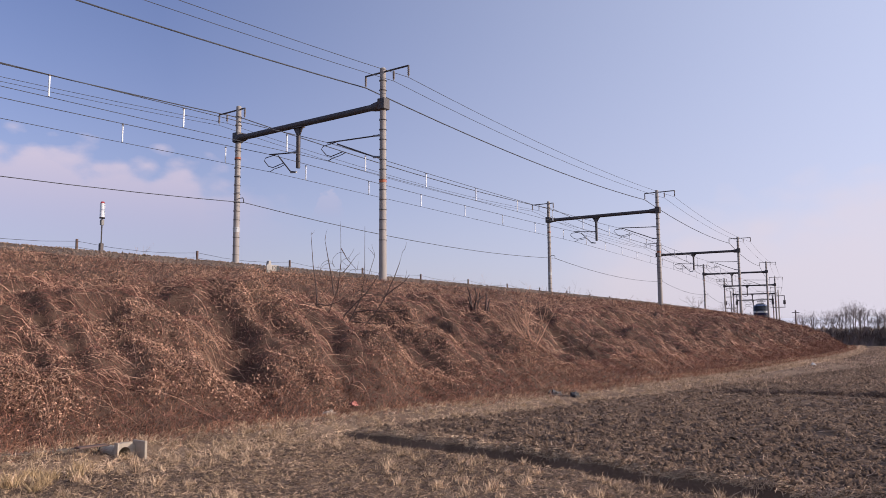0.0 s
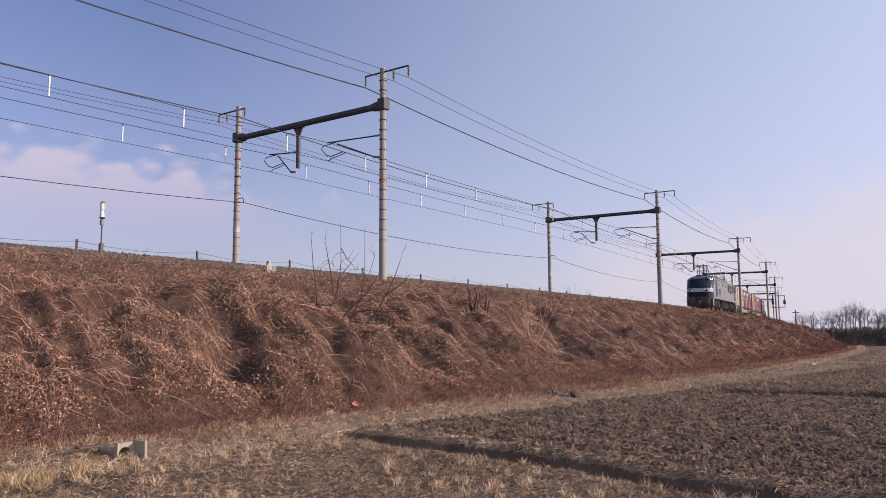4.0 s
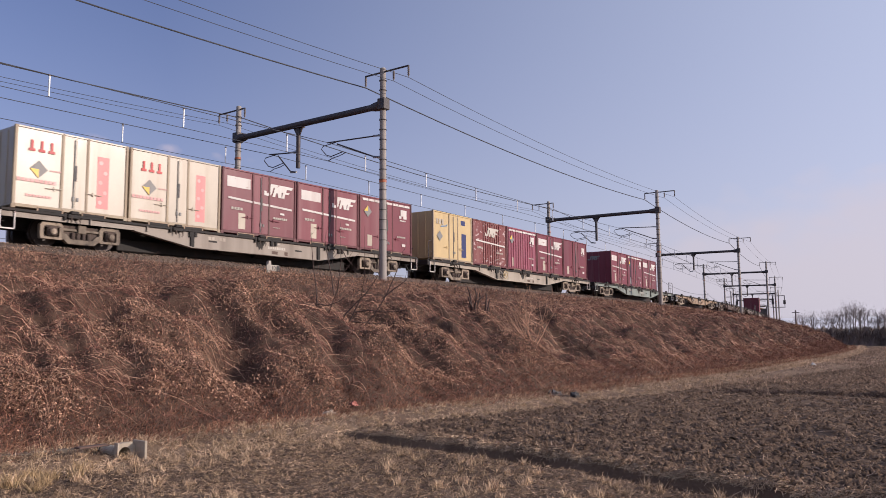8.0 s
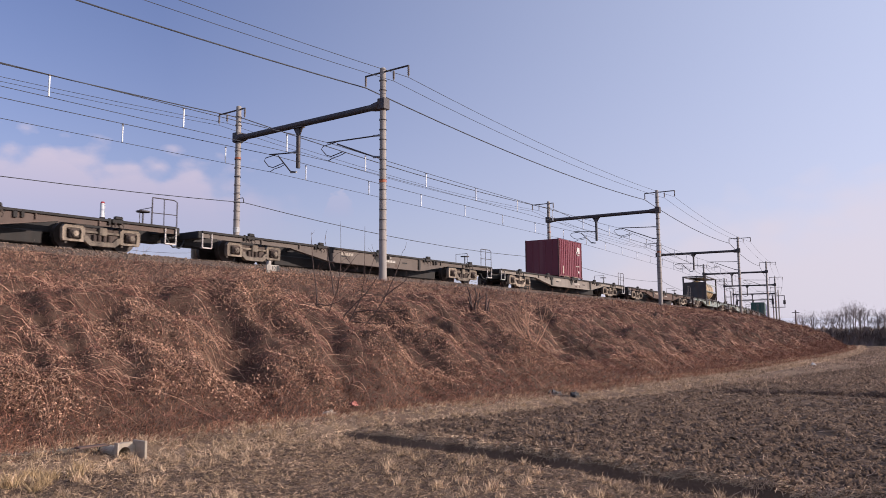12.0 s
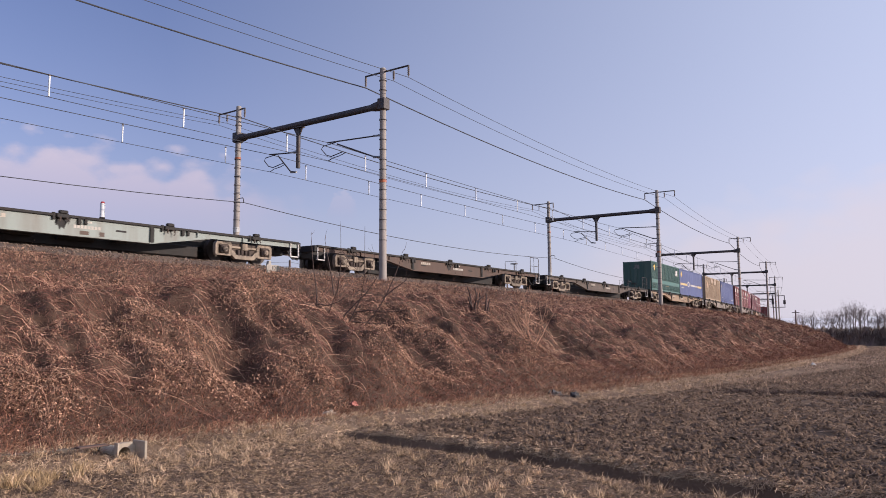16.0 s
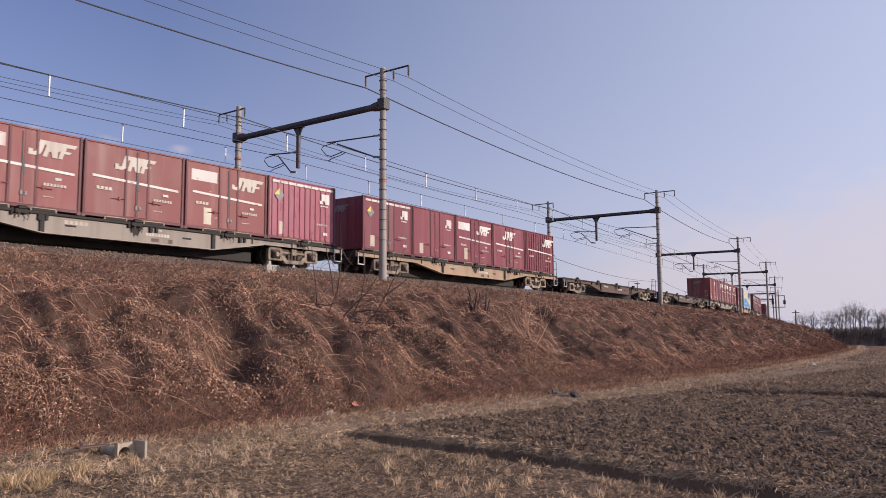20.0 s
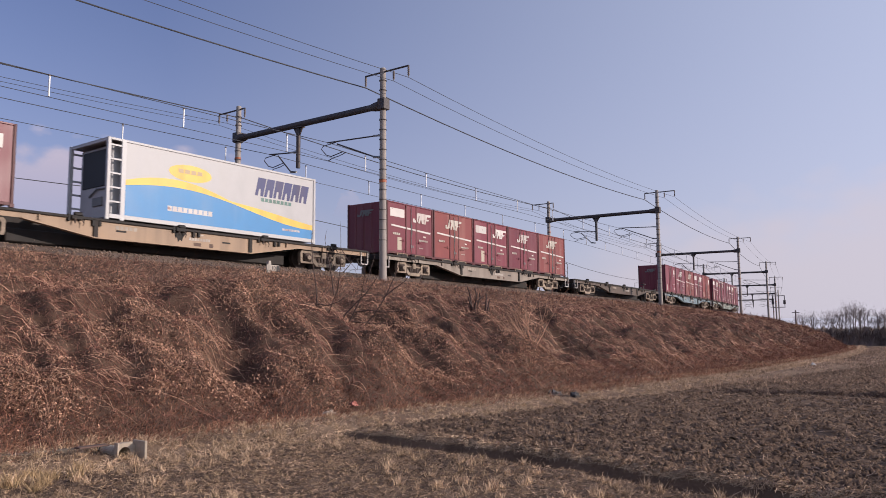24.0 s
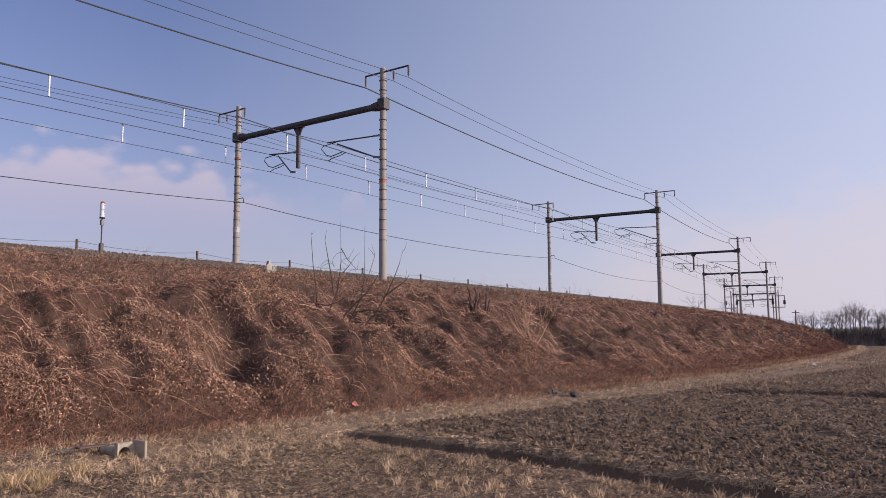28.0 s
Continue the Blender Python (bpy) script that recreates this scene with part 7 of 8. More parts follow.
def build_field_growth():
    rng = np.random.RandomState(21)
    # standing stubble in rows, in the near plot
    gx, gy = np.meshgrid(np.arange(2.0, 10.4, 0.26), np.arange(1.0, 12.4, 0.21), indexing="ij")
    c = np.stack([gx.ravel(), gy.ravel()], 1) + rng.randn(gx.size, 2) * 0.03
    c = c[(c[:, 0] < furrow_x(c[:, 1]) - 0.2) & (c[:, 1] < 11.2) & (rng.rand(len(c)) < 0.62) & (np.hypot(c[:, 0] - 6.0, c[:, 1] - 10.4) > 0.38)]
    tall = 0.04 + 0.13 * np.clip(0.5 + fractal(c[:, 0] * 0.8, c[:, 1] * 0.8 + 60, 2), 0, 1.2) * rng.uniform(0.4, 1.4, len(c))
    k = 22
    r = np.repeat(c, k, 0) + rng.randn(len(c) * k, 2) * 0.028
    n = len(r)
    p = np.stack([r[:, 0], r[:, 1], land_z(r[:, 0], r[:, 1]) - 0.01], 1)
    strands("rice_stubble", p, np.stack([rng.randn(n) * 0.6, rng.randn(n) * 0.6, np.ones(n)], 1), np.repeat(tall, k) * rng.uniform(0.45, 1.1, n), rng.uniform(0.004, 0.008, n), rng.uniform(0, 0.4, n), STRAW, "pale cut rice stubble standing in rows", "stubble", 2, 22, 0.12)
    # taller bleached tufts left by the machine
    c = np.stack([rng.uniform(1.8, 10.5, 420), 0.8 + 11.0 * rng.rand(420)], 1)
    c = c[(c[:, 0] < furrow_x(c[:, 1]) - 0.15) & (fractal(c[:, 0] * 0.5 + 3, c[:, 1] * 0.5, 2) > -0.1)]
    k = 34
    r = np.repeat(c, k, 0) + rng.randn(len(c) * k, 2) * 0.03
    n = len(r)
    p = np.stack([r[:, 0], r[:, 1], land_z(r[:, 0], r[:, 1]) - 0.01], 1)
    strands("stubble_tufts", p, np.stack([rng.randn(n) * 0.35, rng.randn(n) * 0.35, np.ones(n)], 1), np.repeat(rng.uniform(0.07, 0.19, len(c)), k) * rng.uniform(0.6, 1.2, n), rng.uniform(0.006, 0.01, n), rng.uniform(0, 0.35, n), PALE_STRAW, "bleached stubble tufts in the field", "stubble", 2, 30)
    # a few big yellow tufts beside the drain
    c = np.array([(4.05, 10.2), (4.25, 10.0), (4.5, 9.75), (4.75, 10.1), (4.6, 10.3), (4.3, 9.5), (5.0, 9.95), (4.15, 9.8), (5.25, 10.3)])
    k = 90
    r = np.repeat(c, k, 0) + rng.randn(len(c) * k, 2) * 0.05
    n = len(r)
    p = np.stack([r[:, 0], r[:, 1], land_z(r[:, 0], r[:, 1]) - 0.01], 1)
    strands("yellow_tufts", p, np.stack([rng.randn(n) * 0.4, rng.randn(n) * 0.4, np.ones(n)], 1), rng.uniform(0.08, 0.24, n), rng.uniform(0.006, 0.01, n), rng.uniform(0, 0.4, n), TUFT, "big yellowed tufts of rice stubble", "stubble", 2, 33, 0.15)
    # loose straw lying about
    n = 125000
    x, y = rng.uniform(1.8, 11.4, n), rng.uniform(0.6, 12.2, n)
    keep = x < furrow_x(y) - 0.12
    x, y = x[keep], y[keep]
    n = len(x)
    p = np.stack([x, y, land_z(x, y) + 0.008], 1)
    strands("loose_straw", p, np.stack([rng.randn(n), rng.randn(n), np.abs(rng.randn(n)) * 0.25], 1), rng.uniform(0.02, 0.09, n), rng.uniform(0.004, 0.009, n), rng.uniform(0, 0.4, n), CHAFF, "grey-brown chopped straw on the ground", "straw", 2, 23, 0.6)
    # the same litter all round the camera's stand
    n = 16000
    x, y = rng.uniform(-9.0, 9.0, n), rng.uniform(-9.0, 11.0, n)
    keep = ((x < 2.0) | (y < 0.8)) & (x < furrow_x(y) - 0.12)
    x, y = x[keep], y[keep]
    n = len(x)
    p = np.stack([x, y, land_z(x, y) + 0.008], 1)
    strands("field_litter", p, np.stack([rng.randn(n), rng.randn(n), np.abs(rng.randn(n)) * 0.4], 1), rng.uniform(0.05, 0.16, n), rng.uniform(0.006, 0.012, n), rng.uniform(0, 0.4, n), STRAW, "scattered straw on the open field", "straw", 2, 31, 0.5)
    # dry grass on the ridge beside the furrow
    n = 20000
    y = rng.uniform(0.5, 10.2, n)
    x = furrow_x(y) + 0.22 + np.abs(rng.randn(n)) * 0.13
    p = np.stack([x, y, land_z(x, y)], 1)
    strands("ridge_grass", p, np.stack([rng.randn(n), rng.randn(n), np.abs(rng.randn(n)) * 0.4 + 0.1], 1), rng.uniform(0.03, 0.1, n), np.full(n, 0.008), rng.uniform(0.2, 0.8, n), PALE_STRAW, "flattened dry grass along the furrow", "grass", 2, 28)
    # clods and straw of the ploughed plots
    t = np.array([(0, 0, 1), (0.9, 0, 0.3), (0.25, 0.85, 0.25), (-0.75, 0.5, 0.35), (-0.7, -0.55, 0.25), (0.3, -0.9, 0.3)])
    tf = np.array([(0, 1, 2), (0, 2, 3), (0, 3, 4), (0, 4, 5), (0, 5, 1)])
    n = 100000
    x = 8.8 + 80 * rng.rand(n) ** 2.4
    y = rng.uniform(-1.0, 11.0, n)
    keep = (x > furrow_x(y) + 0.35) & (y < 10.4 - 0.035 * np.clip(x - 11, 0, 60)) & (y > x * 0.1)
    x, y = x[keep], y[keep]
    n = len(x)
    size = rng.uniform(0.011, 0.036, (n, 1, 1)) * rng.uniform(0.6, 1.5, (n, 1, 3)) * (1 + x[:, None, None] * 0.012)
    v = t[None] * size * (1 + 0.3 * rng.randn(n, len(t), 1)) + np.stack([x, y, land_z(x, y) - 0.005], 1)[:, None]
    f = (tf[None] + (np.arange(n) * len(t))[:, None, None]).reshape(-1, 3)
    big_mesh("soil_clods", v.reshape(-1, 3), f, CLOD, "stuff", "dark crumbly clods of ploughed soil", "soil")
    n = 60000
    x = 8.8 + 125 * rng.rand(n) ** 2.2
    y = rng.uniform(-2.0, 1.0, n) + rng.rand(n) * (10 + 0.12 * x)
    keep = (x > furrow_x(y) + 0.2) & (y < np.where(x < 45, 10.4 - 0.035 * np.clip(x - 11, 0, 60), 9.2 + (x - 45) * 0.14)) & (y > x * 0.08)
    x, y = x[keep], y[keep]
    n = len(x)
    p = np.stack([x, y, land_z(x, y) + 0.01], 1)
    dist = np.hypot(x, y)
    strands("turned_straw", p, np.stack([rng.randn(n), rng.randn(n), np.abs(rng.randn(n)) * 0.45], 1), rng.uniform(0.04, 0.15, n) * (1 + dist * 0.01), np.maximum(0.006, dist * 0.00042), rng.uniform(0, 0.4, n), STALE, "bits of old straw turned into the soil", "straw", 2, 25)

    # short stubble of the next plot
    n = 50000
    x = 23.0 + 95 * rng.rand(n) ** 1.6
    ex, ey, th = line(np.arange(10.0, 160.0, 1.0), 13.6)
    edge = np.interp(x, ex, ey)
    y = x * 0.08 + rng.rand(n) * (edge - x * 0.08)
    keep = (fractal(x * 0.3, y * 0.5, 2) + 0.25 * rng.randn(n) > -0.2) & (x > plot_edge(y) + 0.5)
    x, y = x[keep], y[keep]
    n = len(x)
    p = np.stack([x, y, land_z(x, y)], 1)
    dist = np.hypot(x, y)
    strands("far_stubble", p, np.stack([rng.randn(n) * 0.6, rng.randn(n) * 0.6, np.ones(n)], 1), rng.uniform(0.05, 0.14, n), dist * 0.0005, rng.uniform(0, 0.3, n), STALE, "low pale stubble of the far plot", "stubble", 2, 27)

    # dark strands added to draw the dark line along the low ridge of the far plot
    n = 5000
    y = rng.uniform(1.0, 8.6, n)
    x = plot_edge(y) + 0.1 + 0.12 * rng.randn(n)
    p = np.stack([x, y, land_z(x, y)], 1)
    n = len(p)
    strands("ridge_weeds", p, np.stack([rng.randn(n) * 0.7, rng.randn(n) * 0.7, np.ones(n)], 1), rng.uniform(0.06, 0.16, n), p[:, 0] * 0.0006, rng.uniform(0, 0.6, n), TWIG, "added dark strands that draw the furrow's dark line", "weeds", 2, 29)


build_field_growth()


# ---- saplings, stumps, bushes ----
def bank_pose(s, off, turn=0.0, sink=0.0):
    x, y, th = line(s, off)
    return pose(float(x), float(y), float(bank_z(s, off)) - sink, 0, 0, turn)


def stem(sh, rng, p, d, length, r, depth, curl=0.12, n=5, twigs=3):
    """A bent tapering stem with side twigs."""
    pts = [Vector(p)]
    d = Vector(d).normalized()
    k = 6
    for i in range(k):
        d = (d + Vector(rng.randn(3)) * curl + Vector((0, 0, 0.05))).normalized()
        pts.append(pts[-1] + d * (length / k))
    sh.tube(pts, r, n, max(0.002, r * 0.3), caps=False)
    if depth > 0:
        for i in range(twigs):
            j = rng.randint(2, k)
            q = (d + Vector(rng.randn(3)) * 0.75).normalized()
            stem(sh, rng, pts[j], q, length * rng.uniform(0.3, 0.6), r * 0.5, depth - 1, curl * 1.2, max(3, n - 1), twigs)
    return pts


def build_sapling():
    """Thin shoots that fan out to one side; each is a bent line in the plane that faces the field."""
    rng = np.random.RandomState(5)
    t = thing("sapling", "leafless thicket of thin upright shoots with curling vines", "sapling", m=bank_pose(14.9, 8.2, SAP_TURN, 0.1))
    shoots = [((-0.62, 0.0), (-0.66, 0.9), (-0.71, 1.35), (-0.75, 2.05)), ((-0.36, 0.7), (-0.4, 1.1), (-0.48, 1.6), (-0.53, 1.95)),
              ((-0.55, 0.0), (-0.42, 0.35), (-0.28, 0.8), (-0.22, 1.4), (-0.23, 2.1)), ((-0.18, -0.15), (0.0, 0.25), (0.14, 0.62), (0.21, 1.1), (0.22, 2.2)),
              ((0.2, 0.95), (0.27, 1.2), (0.36, 1.6)), ((0.12, -0.1), (0.36, 0.25), (0.54, 0.62), (0.7, 1.05), (0.8, 1.4), (0.86, 1.68)),
              ((0.52, 0.6), (0.72, 0.8), (0.92, 0.98), (1.0, 1.12)), ((-0.18, 0.2), (0.0, 0.45), (0.22, 0.72), (0.38, 1.0), (0.46, 1.2)),
              ((0.0, 0.3), (0.25, 0.35), (0.55, 0.3), (0.98, 0.34)), ((-0.06, 0.1), (0.2, 0.06), (0.5, 0.04), (0.98, 0.14)),
              ((-0.66, 0.5), (-0.45, 0.45), (-0.22, 0.55), (-0.1, 0.7)), ((-0.23, 1.75), (-0.12, 1.5), (0.06, 1.25)), ((-0.2, 1.2), (-0.1, 1.35), (0.0, 1.52))]
    for k, line_of in enumerate(shoots):
        sh = Shape()
        dy = rng.uniform(-0.25, 0.25)
        pts = [Vector((1.52 * x + 0.6, dy * (0.4 + 0.5 * z) + 0.02 * rng.randn() - 0.45, 1.2 * z + 0.06)) for x, z in line_of]
        r = 0.024 if len(pts) > 3 else 0.014
        sh.tube(pts, r, 6, 0.005, caps=False)
        for q in range(2):
            j = rng.randint(1, len(pts))
            stem(sh, rng, pts[j], (rng.randn() * 0.7, rng.randn() * 0.4, 0.9), rng.uniform(0.15, 0.45), 0.006, 0, 0.15, 4)
        part("shoot", sh, SHOOT_BARK, t, "dark bare shoot", True)
    for k in range(6):
        c = Vector((rng.uniform(-0.3, 0.6), rng.uniform(-0.2, 0.2), rng.uniform(1.45, 2.1)))
        q = rng.uniform(0.1, 0.2)
        pts = [c + Vector((q * math.cos(a * 0.4) * (1 + 0.05 * a), 0.02 * a, q * math.sin(a * 0.4) - 0.02 * a)) for a in range(rng.randint(9, 15))]
        part("curling_vine", Shape().tube(pts, 0.005, 4, caps=False), SHOOT_BARK, t, "thin dry curling vine")


SAP_TURN = -51.0
build_sapling()


def build_stump(s, off, seed, label, shoots, size):
    rng = np.random.RandomState(seed)
    t = thing("cut_stump", label, "stump", "cut stumps on the bank", bank_pose(s, off, 0, 0.08))
    for i in range(shoots):
        a = rng.rand() * 6.28
        sh = Shape()
        ln = size * rng.uniform(0.6, 1.15)
        pts = [(0.12 * math.cos(a) * size, 0.12 * math.sin(a) * size, 0)]
        for k in range(1, 5):
            pts.append((pts[0][0] * (1 + 0.35 * k) + rng.randn() * 0.02, pts[0][1] * (1 + 0.35 * k) + rng.randn() * 0.02, ln * k / 4))
        sh.tube(pts, 0.04 * size + 0.012, 7, 0.028 * size)
        for k in range(2):
            d = Vector((rng.randn() * 0.9, rng.randn() * 0.9, rng.uniform(-0.2, 0.4)))
            stem(sh, rng, pts[rng.randint(1, 4)], d, size * rng.uniform(0.2, 0.6), 0.012, 1, 0.15, 4, 1)
        part("cut_shoot", sh, SHOOT_BARK, t, "sawn-off dark shoot", True)


build_stump(22.95, 7.3, 31, "clump of sawn-off dark stems on the bank", 5, 0.8)
build_stump(23.6, 7.3, 32, "single sawn-off stem beside the clump", 2, 0.75)
build_stump(39.0, 8.0, 33, "tangled cut stump with broken branches", 6, 0.7)


def bare_bush(name, label, m, seed, height, shoots, mat=TWIG, spread=0.6, r=0.014, group=""):
    rng = np.random.RandomState(seed)
    t = thing(name, label, "bush", group, m)
    for i in range(shoots):
        sh = Shape()
        a = rng.rand() * 6.28
        stem(sh, rng, (0.15 * math.cos(a), 0.15 * math.sin(a), 0), (spread * math.cos(a), spread * math.sin(a), 1), height * rng.uniform(0.6, 1.0), r, 2, 0.13, 4, 3)
        part("branch", sh, mat, t, "", False)
    return t


bare_bush("bare_bush", "bare round bush beyond the track", on_line(70.0, -9.6, -0.7), 41, 3.4, 9, TWIG, 0.7, 0.02, "bushes by the line")
bare_bush("bare_bush", "low bare bush at the top of the bank", on_line(66.0, 2.9, -0.6), 42, 1.5, 7, TWIG, 0.8, 0.012, "bushes by the line")
bare_bush("bare_bush", "low bare bush at the top of the bank", on_line(78.0, 2.9, -0.6), 43, 1.3, 7, TWIG, 0.9, 0.012, "bushes by the line")
bare_bush("bare_bush", "low bare bush at the top of the bank", on_line(86.0, 3.0, -0.6), 44, 1.4, 7, TWIG, 0.9, 0.014, "bushes by the line")
bare_bush("bare_bush", "thin dry shrub beyond the track", on_line(52.0, -9.8, -0.7), 45, 2.6, 6, CANE, 0.5, 0.012, "bushes by the line")
bare_bush("bare_bush", "thin dry shrub beyond the track", on_line(64.0, -9.8, -0.7), 46, 2.4, 6, CANE, 0.5, 0.012, "bushes by the line")
bare_bush("bare_bush", "thin dry shrub beyond the track", on_line(20.3, -9.4, -0.7), 47, 2.4, 5, CANE, 0.6, 0.01, "bushes by the line")
bare_bush("bramble", "sprawling heap of dry bramble canes", bank_pose(21.6, 10.5), 48, 1.9, 12, CANE, 0.7, 0.01, "brambles on the bank")
bare_bush("bramble", "dark heap of dead bramble", bank_pose(27.0, 9.6), 49, 1.2, 12, TWIG, 1.0, 0.012, "brambles on the bank")
bare_bush("bramble", "dark heap of dead bramble", bank_pose(43.0, 8.6), 50, 1.3, 10, TWIG, 1.0, 0.013, "brambles on the bank")


# ---- beside the track ----
def build_fence():
    t = thing("fence", "dark posts with sagging wires on the far side", "fence", m=on_line(17.0, -9.5, -0.6))
    inv = on_line(17.0, -9.5, -0.6).inverted()
    tops = []
    for i in range(-3, 14):
        m = inv @ on_line(17.05 + 6.36 * i, -9.5, -0.6)
        part("post", Shape().box(-0.045, 0.045, -0.045, 0.045, 0, 2.1, 0.01).moved(m), TWIG, t, "weathered square post")
        tops.append(m)
    for z in (2.0, 1.75, 1.5):
        pts = []
        for a, b in zip(tops[:-1], tops[1:]):
            for k in range(4):
                q = k / 4
                pts.append(tuple((a @ Vector((0, -0.05, z))).lerp(b @ Vector((0, -0.05, z)), q) - Vector((0, 0, 0.18 * 4 * q * (1 - q)))))
        part("wire", Shape().tube(pts, 0.008, 4), WIRE, t, "thin sagging wire")


build_fence()


def build_signal():
    t = thing("signal_post", "slim dark mast carrying a white cylinder with red cap", "signal", m=on_line(17.9, -9.0, -0.6))
    part("mast", Shape().tube([(0, 0, 0), (0, 0, 3.1)], 0.03, 8), DARK_STEEL, t, "", True)
    part("base_box", Shape().box(-0.08, 0.08, -0.08, 0.08, 1.55, 1.95, 0.015), DARK_STEEL, t)
    part("joint_box", Shape().box(-0.07, 0.07, -0.07, 0.07, 2.75, 3.0, 0.015), GREY_MARK, t)
    part("cylinder", Shape().tube([(0, 0, 3.1), (0, 0, 3.72)], 0.11, 16), GLAZE, t, "white cylinder", True)
    part("cap", Shape().tube([(0, 0, 3.72), (0, 0, 3.8)], 0.11, 16, 0.06), RED, t, "faded red cap", True)
    part("flange", Shape().tube([(0, 0, 3.05), (0, 0, 3.1)], 0.12, 16), DARK_STEEL, t)


build_signal()


def build_marker():
    t = thing("distance_marker", "grey concrete distance marker with a painted number ten", "marker", m=on_line(16.7, 3.35, -0.96) @ Matrix.Scale(0.95, 4))
    part("post", Shape().prism([(-0.1, 0), (0.0, 0), (0.08, 0.5), (0.04, 0.66), (-0.04, 0.64)], -0.05, 0.05), CONCRETE, t, "leaning concrete post")
    part("cap", Shape().prism([(-0.05, 0.55), (0.09, 0.55), (0.07, 0.7), (-0.02, 0.7)], -0.06, 0.06), CONCRETE, t)
    a = part("arm", Shape().box(-0.14, 0.42, -0.085, -0.065, 0.36, 0.56, 0.004), CONCRETE, t, "pale grey number arm")
    part("dark_end", Shape().box(0.3, 0.44, -0.092, -0.084, 0.34, 0.54), RUBBER, a, "black painted tip")
    cu = bpy.data.curves.new("number", "FONT")
    cu.body, cu.size, cu.extrude = "10", 0.2, 0.002
    cu.materials.append(RUBBER)
    ob = new("number", cu)
    ob.parent = a
    ob.matrix_basis = pose(0.06, -0.089, 0.39, 90, 0, 0)
    tagged(ob, "black painted number")


build_marker()


# ---- at the foot of the bank ----
# lighter, warmer copy of the cast concrete, with sunlight put into its colour
CONCRETE_PALE = surface("sunlit_cast_concrete", (0.36, 0.3, 0.23), (0.5, 0.425, 0.33), 0.85, 0.0, 4, 40, 0.4, dirt=(0.2, 0.16, 0.12), dirt_amount=0.6)


# stained kerb concrete, its base darkened for the shade it lies in
KERB = surface("shaded_kerb_concrete", (0.09, 0.07, 0.052), (0.22, 0.175, 0.13), 0.9, 0.0, 5, 40, 0.6, dirt=(0.05, 0.035, 0.025), dirt_amount=0.7)


def build_culvert():
    m = pose(6.12, 10.68, float(land_z(6.12, 10.68)) - 0.045, 0, 0, 2)
    t = thing("culvert_head", "pale concrete drain head with a round dark opening", "culvert", m=m)
    n, cx, cz, r = 16, -0.03, 0.115, 0.095
    v, f = [], []
    for k in range(n):
        a = 2 * math.pi * k / n + math.pi / n
        c, q = math.cos(a), math.sin(a)
        reach = min((0.125 - cx if c > 0 else 0.125 + cx) / max(1e-6, abs(c)), (0.27 - cz if q > 0 else cz + 0.03) / max(1e-6, abs(q)))
        v += [(cx + r * c, 0.07, cz + r * q), (cx + reach * c, 0.07, cz + reach * q), (cx + r * c, 0.6, cz + r * q), (cx + reach * c, 0.14, cz + reach * q)]
    for k in range(n):
        i, j = 4 * k, 4 * ((k + 1) % n)
        f += [(i, j, j + 1, i + 1), (i, i + 2, j + 2, j), (i + 1, j + 1, j + 3, i + 3)]
    part("face", Shape().add(v, f), CONCRETE_PALE, t, "pale concrete face with a round hole", False)
    # black plate stands in for the shade deep in the pipe
    part("hole_back", Shape().box(-0.14, 0.03, 0.58, 0.6, 0.02, 0.2), UNDER, t, "black plate for the shade inside the pipe")
    part("wing", Shape().box(0.127, 0.168, -0.17, 0.14, -0.06, 0.29, 0.008), CONCRETE_PALE, t, "concrete side slab")
    part("wing", Shape().box(-0.155, -0.127, 0.05, 0.14, -0.06, 0.275, 0.006), CONCRETE_PALE, t, "concrete side slab")
    part("lid", Shape().box(-0.62, -0.175, 0.22, 0.36, 0.23, 0.255, 0.006), TWIG, t, "rotten board laid on the drain")
    s = thing("concrete_kerb", "worn concrete drain edge half buried in straw", "kerb", m=pose(5.3, 11.5, float(land_z(5.3, 11.5)) - 0.01, 0, 0, -7))
    part("slab", Shape().box(-1.5, 0.7, -0.09, 0.09, -0.2, 0.04, 0.012), KERB, s)


build_culvert()


def lump(name, label, category, m, size, mat, seed, group=""):
    rng = np.random.RandomState(seed)
    n, k = 10, 5
    v, f = [(0, 0, size[2])], []
    for i in range(1, k + 1):
        e = math.pi / 2 * (1 - i / k)
        for j in range(n):
            a = 2 * math.pi * j / n
            q = 1 + 0.18 * rng.randn()
            v.append((size[0] * math.cos(e) * math.cos(a) * q, size[1] * math.cos(e) * math.sin(a) * q, size[2] * math.sin(e) * q))
    f += [(0, 1 + j, 1 + (j + 1) % n) for j in range(n)]
    for i in range(k - 1):
        f += [(1 + i * n + j, 1 + (i + 1) * n + j, 1 + (i + 1) * n + (j + 1) % n, 1 + i * n + (j + 1) % n) for j in range(n)]
    ob = part(name, Shape().add(v, f), mat, None, "", False)
    ob.matrix_basis = m
    return tagged(ob, label, category, group)


FADED_RED = paint("faded_red_plastic", (0.36, 0.13, 0.1), 0.6, (0.3, 0.2, 0.15), 0.5)
SACK = surface("grey_black_plastic", (0.018, 0.017, 0.017), (0.06, 0.055, 0.052), 0.7, 0.0, 6, 30, 0.4)
PALE_SACK = surface("grey_plastic", (0.07, 0.062, 0.055), (0.16, 0.145, 0.13), 0.5, 0.0, 6, 30, 0.4)


def at_land(x, y, turn=0, sink=0.02):
    return pose(x, y, float(land_z(x, y)) - sink, 0, 0, turn)


